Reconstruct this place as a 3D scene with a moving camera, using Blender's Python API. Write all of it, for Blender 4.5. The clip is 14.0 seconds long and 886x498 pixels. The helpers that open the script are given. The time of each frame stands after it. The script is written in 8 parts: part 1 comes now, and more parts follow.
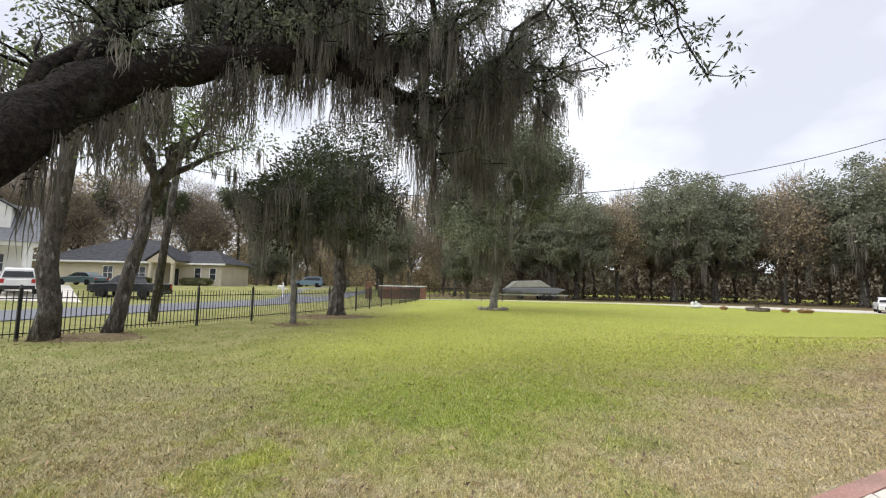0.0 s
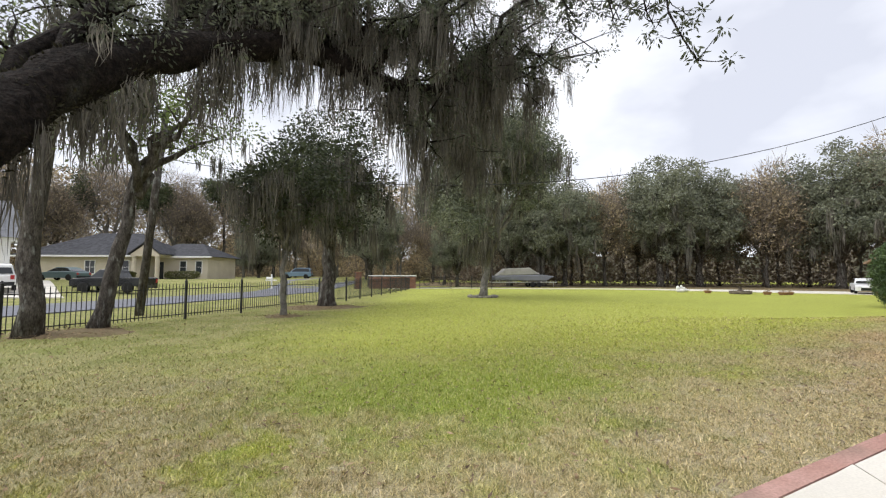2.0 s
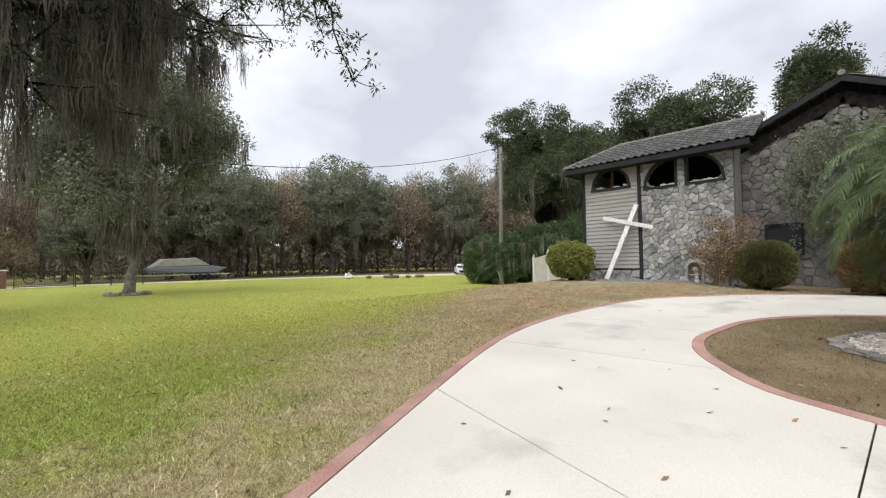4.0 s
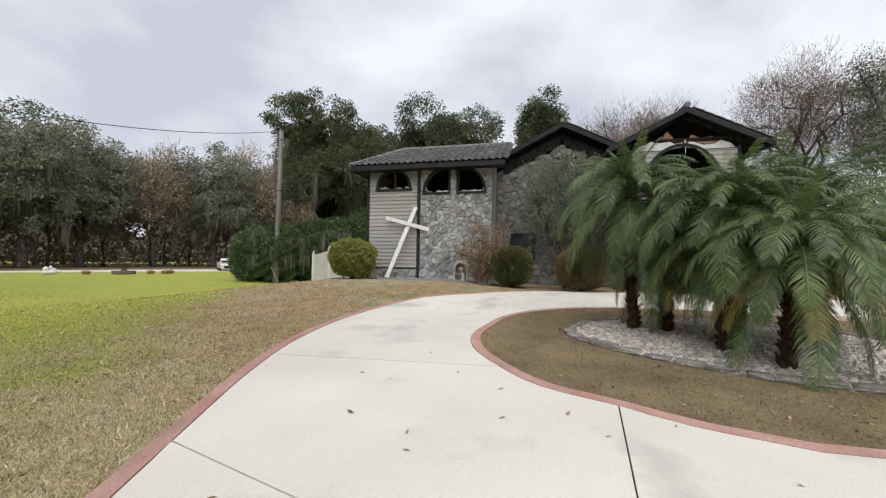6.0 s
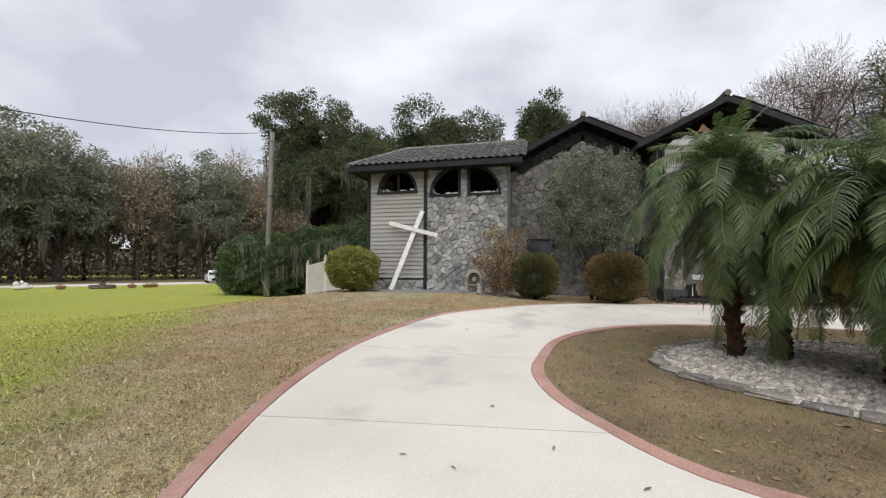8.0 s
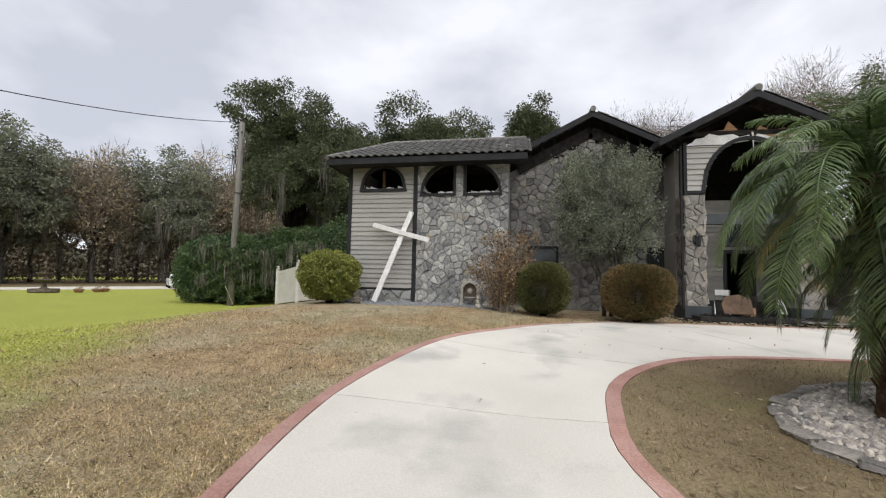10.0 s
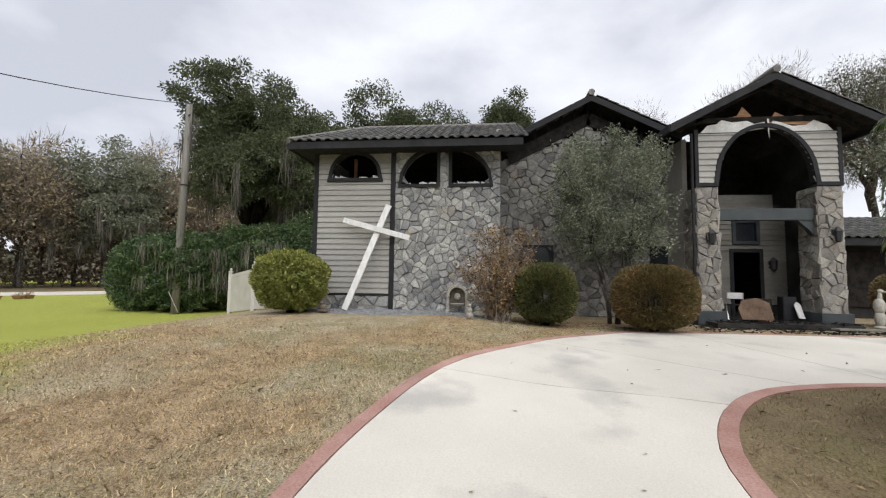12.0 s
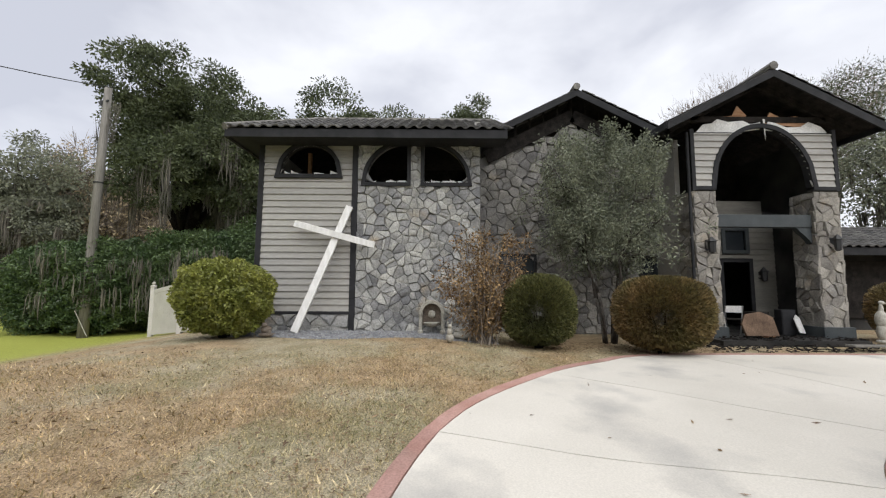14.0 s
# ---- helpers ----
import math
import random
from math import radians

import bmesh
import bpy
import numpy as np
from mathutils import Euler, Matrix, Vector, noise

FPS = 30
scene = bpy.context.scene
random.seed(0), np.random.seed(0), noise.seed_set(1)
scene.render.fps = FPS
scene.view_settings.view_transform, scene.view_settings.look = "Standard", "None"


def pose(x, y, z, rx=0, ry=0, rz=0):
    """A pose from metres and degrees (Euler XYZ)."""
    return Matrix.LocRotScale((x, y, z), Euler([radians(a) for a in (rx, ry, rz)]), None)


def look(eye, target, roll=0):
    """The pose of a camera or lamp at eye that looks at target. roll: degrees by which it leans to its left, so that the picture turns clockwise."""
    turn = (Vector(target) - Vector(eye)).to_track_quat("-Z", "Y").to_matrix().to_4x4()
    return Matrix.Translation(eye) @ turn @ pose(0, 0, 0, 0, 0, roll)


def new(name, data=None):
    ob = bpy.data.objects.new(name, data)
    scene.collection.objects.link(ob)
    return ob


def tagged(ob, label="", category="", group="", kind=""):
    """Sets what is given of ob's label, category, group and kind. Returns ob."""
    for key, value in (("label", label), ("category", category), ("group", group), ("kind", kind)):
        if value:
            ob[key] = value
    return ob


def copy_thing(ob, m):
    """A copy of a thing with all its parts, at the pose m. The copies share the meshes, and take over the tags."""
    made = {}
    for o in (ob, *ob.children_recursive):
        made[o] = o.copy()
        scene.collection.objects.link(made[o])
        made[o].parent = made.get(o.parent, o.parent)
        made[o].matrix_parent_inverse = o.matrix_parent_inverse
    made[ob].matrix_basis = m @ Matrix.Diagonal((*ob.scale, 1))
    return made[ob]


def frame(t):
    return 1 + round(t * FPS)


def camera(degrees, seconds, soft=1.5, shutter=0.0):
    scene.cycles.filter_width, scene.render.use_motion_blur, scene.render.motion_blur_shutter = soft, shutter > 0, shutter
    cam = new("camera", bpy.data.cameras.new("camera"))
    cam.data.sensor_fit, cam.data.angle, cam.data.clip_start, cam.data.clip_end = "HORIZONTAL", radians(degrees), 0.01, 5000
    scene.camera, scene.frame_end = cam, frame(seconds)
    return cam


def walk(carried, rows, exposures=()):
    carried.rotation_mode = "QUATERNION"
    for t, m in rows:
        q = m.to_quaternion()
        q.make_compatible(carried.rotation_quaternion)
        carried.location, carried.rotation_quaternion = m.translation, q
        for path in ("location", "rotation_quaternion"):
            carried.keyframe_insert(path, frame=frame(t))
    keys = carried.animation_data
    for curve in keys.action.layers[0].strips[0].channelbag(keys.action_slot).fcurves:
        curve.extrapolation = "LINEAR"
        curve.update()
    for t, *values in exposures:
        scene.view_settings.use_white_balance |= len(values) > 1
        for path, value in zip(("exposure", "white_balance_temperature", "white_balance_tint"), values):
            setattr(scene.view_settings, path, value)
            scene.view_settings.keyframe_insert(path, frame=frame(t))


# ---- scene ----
cam = camera(95.1, 14.0, soft=1.2)
METRES, EYE, TILT, LEAN, TURN = 9.4, 1.68, 0.0, 0.0, 0.0
ROWS = [
    (0.0, 0.0, 0.0, 0.0, -0.09, 5.12, -1.04),
    (0.5, -0.0035, 0.0011, -0.0014, 2.12, 4.5, -0.52),
    (1.0, -0.0051, -0.0005, -0.0011, 3.48, 4.1, -0.14),
    (1.5, -0.0053, -0.0004, -0.0012, 2.39, 3.85, -0.04),
    (2.0, -0.007, -0.0005, -0.0011, -1.61, 3.57, -0.04),
    (2.5, -0.0075, -0.0008, -0.0004, -8.52, 3.12, 0.04),
    (3.0, -0.0039, -0.0076, -0.0026, -18.11, 2.61, 0.3),
    (3.5, -0.0035, -0.0204, -0.0038, -30.18, 2.05, 0.64),
    (4.0, -0.0011, -0.0253, -0.0038, -44.84, 1.8, 0.9),
    (6.5, 0.1144, 0.0669, -0.0046, -76.65, 1.56, -0.97),
    (7.0, 0.1603, 0.0977, -0.0037, -76.4, 1.78, -0.68),
    (7.5, 0.2044, 0.1322, -0.0027, -76.24, 2.2, -0.34),
    (8.0, 0.2509, 0.1648, -0.0044, -76.46, 2.69, -0.16),
    (10.5, 0.5054, 0.2915, 0.0059, -80.43, 3.78, -1.31),
    (11.0, 0.5554, 0.3145, 0.0067, -81.18, 3.81, -1.33),
    (11.5, 0.6039, 0.3374, 0.0096, -82.53, 3.85, -1.11),
    (12.0, 0.6509, 0.3554, 0.0118, -84.2, 3.87, -0.74),
    (12.5, 0.6982, 0.3774, 0.012, -85.95, 4.03, -0.31),
    (13.0, 0.7453, 0.3946, 0.0106, -87.33, 4.38, -0.11),
    (13.5, 0.7956, 0.4065, 0.0138, -88.61, 4.95, -0.18),
    (14.0, 0.8427, 0.4179, 0.019, -90.35, 5.51, -0.32),
]
walk(cam, [(t, pose(0, 0, EYE, TILT, LEAN, TURN) @ pose(METRES * x, METRES * y, METRES * z, 90 + pitch, roll, yaw)) for t, x, y, z, yaw, pitch, roll in ROWS],
     [(0.0, 0.4), (3.0, 0.3), (6.5, 0.0), (14.0, 0.1)])

# ---------------- light ----------------
SUN_EL, SUN_AZ = radians(52), radians(255)
world = bpy.data.worlds.new("overcast_sky")
scene.world = world
world.use_nodes = True
wn, wl = world.node_tree.nodes, world.node_tree.links
wn.clear()
w_out = wn.new("ShaderNodeOutputWorld")
w_bg = wn.new("ShaderNodeBackground")
w_sky = wn.new("ShaderNodeTexSky")
w_sky.sky_type, w_sky.sun_disc = "NISHITA", False
w_sky.sun_elevation, w_sky.sun_rotation = SUN_EL, SUN_AZ
w_dim = wn.new("ShaderNodeMix")
w_dim.data_type, w_dim.blend_type = "RGBA", "MULTIPLY"
w_dim.inputs[0].default_value = 1.0
w_dim.inputs[7].default_value = (0.12, 0.12, 0.12, 1)
w_co = wn.new("ShaderNodeTexCoord")
w_map = wn.new("ShaderNodeMapping")
w_map.inputs["Scale"].default_value = (1.0, 1.0, 2.0)
w_noise = wn.new("ShaderNodeTexNoise")
w_noise.inputs["Scale"].default_value = 2.3
w_noise.inputs["Detail"].default_value = 5
w_noise.inputs["Roughness"].default_value = 0.5
w_noise.inputs["Distortion"].default_value = 0.15
w_ramp = wn.new("ShaderNodeValToRGB")
w_ramp.color_ramp.elements[0].position, w_ramp.color_ramp.elements[0].color = 0.34, (0.60, 0.62, 0.70, 1)
w_ramp.color_ramp.elements[1].position, w_ramp.color_ramp.elements[1].color = 0.62, (0.93, 0.945, 1.0, 1)
w_mix = wn.new("ShaderNodeMix")
w_mix.data_type = "RGBA"
w_mix.inputs[0].default_value = 0.92
wl.new(w_co.outputs["Generated"], w_map.inputs["Vector"])
wl.new(w_map.outputs[0], w_noise.inputs["Vector"])
wl.new(w_noise.outputs["Fac"], w_ramp.inputs["Fac"])
wl.new(w_sky.outputs[0], w_dim.inputs[6])
wl.new(w_dim.outputs[2], w_mix.inputs[6])
wl.new(w_ramp.outputs[0], w_mix.inputs[7])
wl.new(w_mix.outputs[2], w_bg.inputs[0])
wl.new(w_bg.outputs[0], w_out.inputs[0])
w_bg.inputs[1].default_value = 1.05

sun = new("sun", bpy.data.lights.new("sun", "SUN"))
sun.data.energy, sun.data.angle, sun.data.color = 2.4, radians(70), (1.0, 0.99, 0.97)
sun.matrix_world = look((0, 0, 50), (50 * math.sin(SUN_AZ + math.pi) * math.cos(SUN_EL), 50 * math.cos(SUN_AZ + math.pi) * math.cos(SUN_EL), 50 - 50 * math.sin(SUN_EL)))

# ---------------- materials ----------------
def surface(name, low, high, scale=4.0, rough=0.8, fine=40.0, fine_amount=0.25, bump=0.3, bump_scale=60.0, metal=0.0, islands=0.0,
            objects=0.0, sheer=0.0, stretch=(1, 1, 1), stain=None, stain_scale=0.6, stain_at=0.55, spec=None, world_space=False, detail=4.0):
    """A node material: two colours blended by broad noise, fine grain over it, relief, and shifts by piece."""
    m = bpy.data.materials.new(name)
    m.use_nodes = True
    n, l = m.node_tree.nodes, m.node_tree.links
    bsdf, out = n["Principled BSDF"], n["Material Output"]
    bsdf.inputs["Roughness"].default_value, bsdf.inputs["Metallic"].default_value = rough, metal
    bsdf.inputs["Specular IOR Level"].default_value = spec if spec is not None else (0.15 if rough >= 0.75 else 0.5)
    geo = n.new("ShaderNodeNewGeometry")
    co = n.new("ShaderNodeTexCoord")
    mp = n.new("ShaderNodeMapping")
    mp.inputs["Scale"].default_value = stretch
    l.new(geo.outputs["Position"] if world_space else co.outputs["Object"], mp.inputs["Vector"])

    def noise_at(s, d=4.0):
        k = n.new("ShaderNodeTexNoise")
        k.inputs["Scale"].default_value, k.inputs["Detail"].default_value = s, d
        l.new(mp.outputs[0], k.inputs["Vector"])
        return k.outputs["Fac"]

    def mixed(kind, fac, a, b):
        k = n.new("ShaderNodeMix")
        k.data_type, k.blend_type = "RGBA", kind
        for socket, value in ((0, fac), (6, a), (7, b)):
            if isinstance(value, (int, float, tuple)):
                k.inputs[socket].default_value = value
            else:
                l.new(value, k.inputs[socket])
        return k.outputs[2]

    def ramp(fac, a, b, ca, cb):
        k = n.new("ShaderNodeValToRGB")
        k.color_ramp.elements[0].position, k.color_ramp.elements[1].position = a, b
        k.color_ramp.elements[0].color, k.color_ramp.elements[1].color = ca, cb
        l.new(fac, k.inputs["Fac"])
        return k.outputs[0]

    col = ramp(noise_at(scale, detail), 0.32, 0.68, (*low, 1), (*high, 1))
    if stain:
        col = mixed("MIX", ramp(noise_at(stain_scale, 6), stain_at, stain_at + 0.15, (0, 0, 0, 1), (1, 1, 1, 1)), col, (*stain, 1))
    v = 1 - fine_amount
    col = mixed("MULTIPLY", 1.0, col, ramp(noise_at(fine), 0.3, 0.7, (v, v, v, 1), (1 + fine_amount * 0.4,) * 3 + (1,)))
    for amount, socket in ((islands, geo.outputs["Random Per Island"]), (objects, None)):
        if amount:
            if socket is None:
                socket = n.new("ShaderNodeObjectInfo").outputs["Random"]
            col = mixed("MULTIPLY", 1.0, col, ramp(socket, 0.0, 1.0, (1 - amount, 1 - amount, 1 - amount * 0.9, 1), (1 + amount, 1 + amount * 0.95, 1 + amount * 0.8, 1)))
    l.new(col, bsdf.inputs["Base Color"])
    if bump:
        b = n.new("ShaderNodeBump")
        b.inputs["Strength"].default_value, b.inputs["Distance"].default_value = bump, 0.05 if bump >= 1.0 else 0.02
        l.new(noise_at(bump_scale, 6), b.inputs["Height"])
        l.new(b.outputs[0], bsdf.inputs["Normal"])
    if sheer:
        t = n.new("ShaderNodeBsdfTranslucent")
        l.new(col, t.inputs[0])
        k = n.new("ShaderNodeMixShader")
        k.inputs[0].default_value = sheer
        l.new(bsdf.outputs[0], k.inputs[1])
        l.new(t.outputs[0], k.inputs[2])
        l.new(k.outputs[0], out.inputs[0])
    return m


def glass(name, tint=(0.6, 0.65, 0.68), rough=0.03):
    m = bpy.data.materials.new(name)
    m.use_nodes = True
    b = m.node_tree.nodes["Principled BSDF"]
    b.inputs["Base Color"].default_value = (*tint, 1)
    b.inputs["Roughness"].default_value = rough
    b.inputs["Transmission Weight"].default_value = 1.0
    b.inputs["IOR"].default_value = 1.3
    return m


def turf_material(name, sheen):
    """Lawn: green in the open field, dry and tan by the drive and under the trees, with tree shade painted in to the
    west.
    """
    m = bpy.data.materials.new(name)
    m.use_nodes = True
    n, l = m.node_tree.nodes, m.node_tree.links
    bsdf = n["Principled BSDF"]
    bsdf.inputs["Roughness"].default_value = 0.9
    bsdf.inputs["Specular IOR Level"].default_value = 0.15
    geo = n.new("ShaderNodeNewGeometry")
    sep = n.new("ShaderNodeSeparateXYZ")
    l.new(geo.outputs["Position"], sep.inputs[0])

    def noise_at(s, d=5.0):
        k = n.new("ShaderNodeTexNoise")
        k.inputs["Scale"].default_value, k.inputs["Detail"].default_value = s, d
        k.inputs["Roughness"].default_value = 0.6
        l.new(geo.outputs["Position"], k.inputs["Vector"])
        return k.outputs["Fac"]

    def calc(kind, a, b=0.0, clamp=False):
        k = n.new("ShaderNodeMath")
        k.operation, k.use_clamp = kind, clamp
        for i, v in enumerate((a, b)):
            if isinstance(v, (int, float)):
                k.inputs[i].default_value = v
            else:
                l.new(v, k.inputs[i])
        return k.outputs[0]

    def span(v, a, b):
        k = n.new("ShaderNodeMapRange")
        k.interpolation_type = "SMOOTHSTEP"
        k.inputs["From Min"].default_value, k.inputs["From Max"].default_value = a, b
        l.new(v, k.inputs["Value"])
        return k.outputs["Result"]

    def blend(fac, a, b, kind="MIX"):
        k = n.new("ShaderNodeMix")
        k.data_type, k.blend_type = "RGBA", kind
        for socket, value in ((0, fac), (6, a), (7, b)):
            if isinstance(value, (int, float, tuple)):
                k.inputs[socket].default_value = value
            else:
                l.new(value, k.inputs[socket])
        return k.outputs[2]

    x, y = sep.outputs[0], sep.outputs[1]
    # how far the lawn lies from the drive and the house mound: y minus a line, with a ragged edge
    ragged = calc("MULTIPLY", calc("SUBTRACT", noise_at(0.35, 6), 0.5), 7.0)
    along = calc("ADD", calc("SUBTRACT", y, calc("MULTIPLY", x, 0.62)), ragged)
    green = span(along, 1.3, 4.8)
    far_green = span(y, 11.0, 16.0)
    green = calc("MAXIMUM", green, far_green)
    patch = calc("MAXIMUM", span(noise_at(0.9, 6), 0.45, 0.64), span(y, 6.0, 10.0))
    # a broad tongue of clover in the middle of the near lawn
    du, dv = calc("MULTIPLY", calc("SUBTRACT", x, 0.4), 0.27), calc("MULTIPLY", calc("SUBTRACT", y, 6.6), 0.34)
    away = calc("ADD", calc("SQRT", calc("ADD", calc("MULTIPLY", du, du), calc("MULTIPLY", dv, dv))), calc("MULTIPLY", calc("SUBTRACT", noise_at(0.8, 6), 0.5), 2.2))
    clover = calc("SUBTRACT", 1.0, span(away, 0.3, 1.3))
    patch = calc("MAXIMUM", patch, clover)
    grass = blend(noise_at(0.25, 3), (0.31, 0.335, 0.075, 1), (0.43, 0.455, 0.1, 1))
    lush = blend(calc("MAXIMUM", span(noise_at(1.3, 4), 0.5, 0.64), calc("MULTIPLY", clover, 0.75)), grass, (0.265, 0.335, 0.072, 1))
    dry = blend(noise_at(1.6, 6), (0.48, 0.41, 0.27, 1), (0.38, 0.325, 0.2, 1))
    dry = blend(span(noise_at(0.7, 5), 0.52, 0.66), dry, (0.29, 0.285, 0.14, 1))
    bare = blend(span(noise_at(3.1, 6), 0.58, 0.7), dry, (0.50, 0.44, 0.34, 1))
    bare = blend(calc("MULTIPLY", span(x, 3.5, 9.0), 0.8), bare, blend(span(noise_at(0.55, 6), 0.4, 0.62), blend(span(noise_at(2.4, 5), 0.38, 0.62), (0.47, 0.34, 0.22, 1), (0.31, 0.215, 0.13, 1)), blend(span(noise_at(1.3, 5), 0.42, 0.6), (0.32, 0.28, 0.185, 1), (0.44, 0.385, 0.29, 1))))
    near_mix = blend(calc("MULTIPLY", green, patch), bare, lush)
    far_mix = blend(span(y, 5.0, 12.0), near_mix, blend(green, bare, grass))
    # tree shade on the west side, mixed into the turf colour as olive
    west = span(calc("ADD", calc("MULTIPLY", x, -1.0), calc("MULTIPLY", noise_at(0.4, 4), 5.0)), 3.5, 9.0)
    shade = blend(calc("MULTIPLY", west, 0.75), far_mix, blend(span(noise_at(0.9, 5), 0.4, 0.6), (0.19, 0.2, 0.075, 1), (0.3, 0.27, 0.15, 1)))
    fine = noise_at(55.0, 3)
    k = n.new("ShaderNodeValToRGB")
    k.color_ramp.elements[0].position, k.color_ramp.elements[0].color = 0.32, (0.42, 0.42, 0.4, 1)
    k.color_ramp.elements[1].position, k.color_ramp.elements[1].color = 0.68, (1.35, 1.35, 1.3, 1)
    l.new(fine, k.inputs["Fac"])
    col = blend(1.0, shade, k.outputs[0], "MULTIPLY")
    if sheen:
        r = n.new("ShaderNodeValToRGB")
        r.color_ramp.elements[0].color, r.color_ramp.elements[1].color = (0.55, 0.62, 0.5, 1), (1.9, 1.75, 1.5, 1)
        l.new(geo.outputs["Random Per Island"], r.inputs["Fac"])
        col = blend(1.0, col, r.outputs[0], "MULTIPLY")
        straw = span(geo.outputs["Random Per Island"], 0.7, 0.82)
        col = blend(calc("MULTIPLY", straw, 0.5), col, (0.74, 0.64, 0.43, 1))
    l.new(col, bsdf.inputs["Base Color"])
    b = n.new("ShaderNodeBump")
    b.inputs["Strength"].default_value, b.inputs["Distance"].default_value = 0.7, 0.05
    l.new(noise_at(30.0, 6), b.inputs["Height"])
    if not sheen:
        l.new(b.outputs[0], bsdf.inputs["Normal"])
    return m


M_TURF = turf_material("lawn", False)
M_BLADE = turf_material("lawn_blades", True)
M_LITTER = surface("leaf_litter_ground", (0.16, 0.12, 0.07), (0.26, 0.2, 0.12), 1.2, 0.95, 45, 0.4, 0.8, 30, stain=(0.21, 0.175, 0.09), stain_scale=0.9, stain_at=0.5, world_space=True)
M_ISLAND_BLADE = surface("island_blades", (0.22, 0.165, 0.085), (0.28, 0.235, 0.12), 1.2, 0.9, 45, 0.2, 0, islands=0.35, stain=(0.2, 0.2, 0.085), stain_scale=0.9, stain_at=0.56, world_space=True)
M_CONCRETE = surface("driveway_concrete", (0.60, 0.565, 0.50), (0.70, 0.66, 0.59), 0.5, 0.75, 60, 0.1, 0.25, 160, objects=0.04, stain=(0.46, 0.44, 0.405), stain_scale=0.8, stain_at=0.555, world_space=True)
M_BORDER = surface("red_border_concrete", (0.40, 0.22, 0.18), (0.50, 0.315, 0.27), 2.0, 0.8, 50, 0.25, 0.4, 120, objects=0.08, stain=(0.33, 0.22, 0.18), stain_scale=1.5, stain_at=0.56, world_space=True)
M_JOINT = surface("joint_dirt", (0.035, 0.03, 0.028), (0.07, 0.06, 0.05), 8, 0.95)
M_ASPHALT = surface("road_asphalt", (0.16, 0.165, 0.19), (0.2, 0.205, 0.235), 0.5, 0.75, 90, 0.2, 0.3, 200)
M_SIDING = surface("grey_beige_siding", (0.295, 0.285, 0.262), (0.36, 0.346, 0.32), 2.0, 0.65, 25, 0.12, 0.15, 80, objects=0.07, stretch=(1, 0.25, 1), stain=(0.22, 0.2, 0.175), stain_scale=1.2, stain_at=0.6)
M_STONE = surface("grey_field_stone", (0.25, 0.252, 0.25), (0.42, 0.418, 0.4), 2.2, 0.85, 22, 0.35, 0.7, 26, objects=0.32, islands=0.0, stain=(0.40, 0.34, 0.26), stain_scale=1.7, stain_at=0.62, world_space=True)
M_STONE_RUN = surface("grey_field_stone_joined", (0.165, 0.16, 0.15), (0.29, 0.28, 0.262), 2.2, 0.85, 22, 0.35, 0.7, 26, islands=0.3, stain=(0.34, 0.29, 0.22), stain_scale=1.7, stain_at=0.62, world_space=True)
M_PIER = surface("pale_pier_stone", (0.2, 0.187, 0.166), (0.32, 0.302, 0.272), 2.5, 0.85, 22, 0.3, 0.6, 26, objects=0.22, stain=(0.38, 0.32, 0.25), stain_scale=1.7, stain_at=0.6, world_space=True)
M_MORTAR = surface("grey_mortar", (0.13, 0.128, 0.122), (0.2, 0.195, 0.185), 3, 0.95, 60, 0.3, 0.5, 80)
M_TRIM = surface("charcoal_trim_paint", (0.016, 0.0165, 0.018), (0.03, 0.03, 0.033), 3, 0.75, 50, 0.2, 0.2, 60, spec=0.25)
M_TEAL = surface("slate_teal_paint", (0.028, 0.035, 0.038), (0.046, 0.054, 0.057), 3, 0.6, 50, 0.2, 0.2, 60)
M_CHAR = surface("charred_timber", (0.012, 0.011, 0.01), (0.035, 0.03, 0.027), 5, 0.95, 40, 0.4, 0.7, 30)
# soot on burnt walls; also the painted shadow on the far wing's wall
M_SOOTSHADE = surface("sooty_shaded_plaster", (0.02, 0.02, 0.02), (0.06, 0.057, 0.053), 1.2, 0.95, 40, 0.3, 0.3, 30)
M_TILE = surface("grey_concrete_roof_tile", (0.075, 0.073, 0.07), (0.15, 0.146, 0.14), 4, 0.85, 30, 0.35, 0.5, 50, objects=0.2, world_space=True)
M_TILE_RUN = surface("grey_concrete_roof_tile_joined", (0.13, 0.125, 0.12), (0.25, 0.24, 0.22), 4, 0.85, 30, 0.35, 0.5, 50, islands=0.2, world_space=True)
M_RAWWOOD = surface("torn_plywood", (0.30, 0.16, 0.085), (0.46, 0.28, 0.17), 4, 0.85, 40, 0.3, 0.5, 40, stretch=(1, 1, 6))
M_SHEATH = surface("white_housewrap", (0.55, 0.54, 0.52), (0.75, 0.74, 0.72), 3, 0.7, 30, 0.25, 0.4, 20)
M_WHITEWOOD = surface("white_painted_timber", (0.66, 0.65, 0.62), (0.8, 0.79, 0.77), 3, 0.6, 40, 0.1, 0.2, 50, stretch=(4, 4, 1))
M_VINYL = surface("beige_vinyl", (0.52, 0.50, 0.46), (0.6, 0.58, 0.54), 2, 0.5, 40, 0.08, 0.1, 50)
M_BARK = surface("oak_bark", (0.045, 0.038, 0.032), (0.14, 0.125, 0.11), 9, 0.95, 40, 0.55, 1.0, 18, stretch=(1, 1, 0.35), stain=(0.3, 0.305, 0.28), stain_scale=7, stain_at=0.56)
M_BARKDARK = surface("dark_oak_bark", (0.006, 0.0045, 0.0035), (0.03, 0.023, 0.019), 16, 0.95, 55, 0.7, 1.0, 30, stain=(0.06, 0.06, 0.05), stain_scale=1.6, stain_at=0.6)
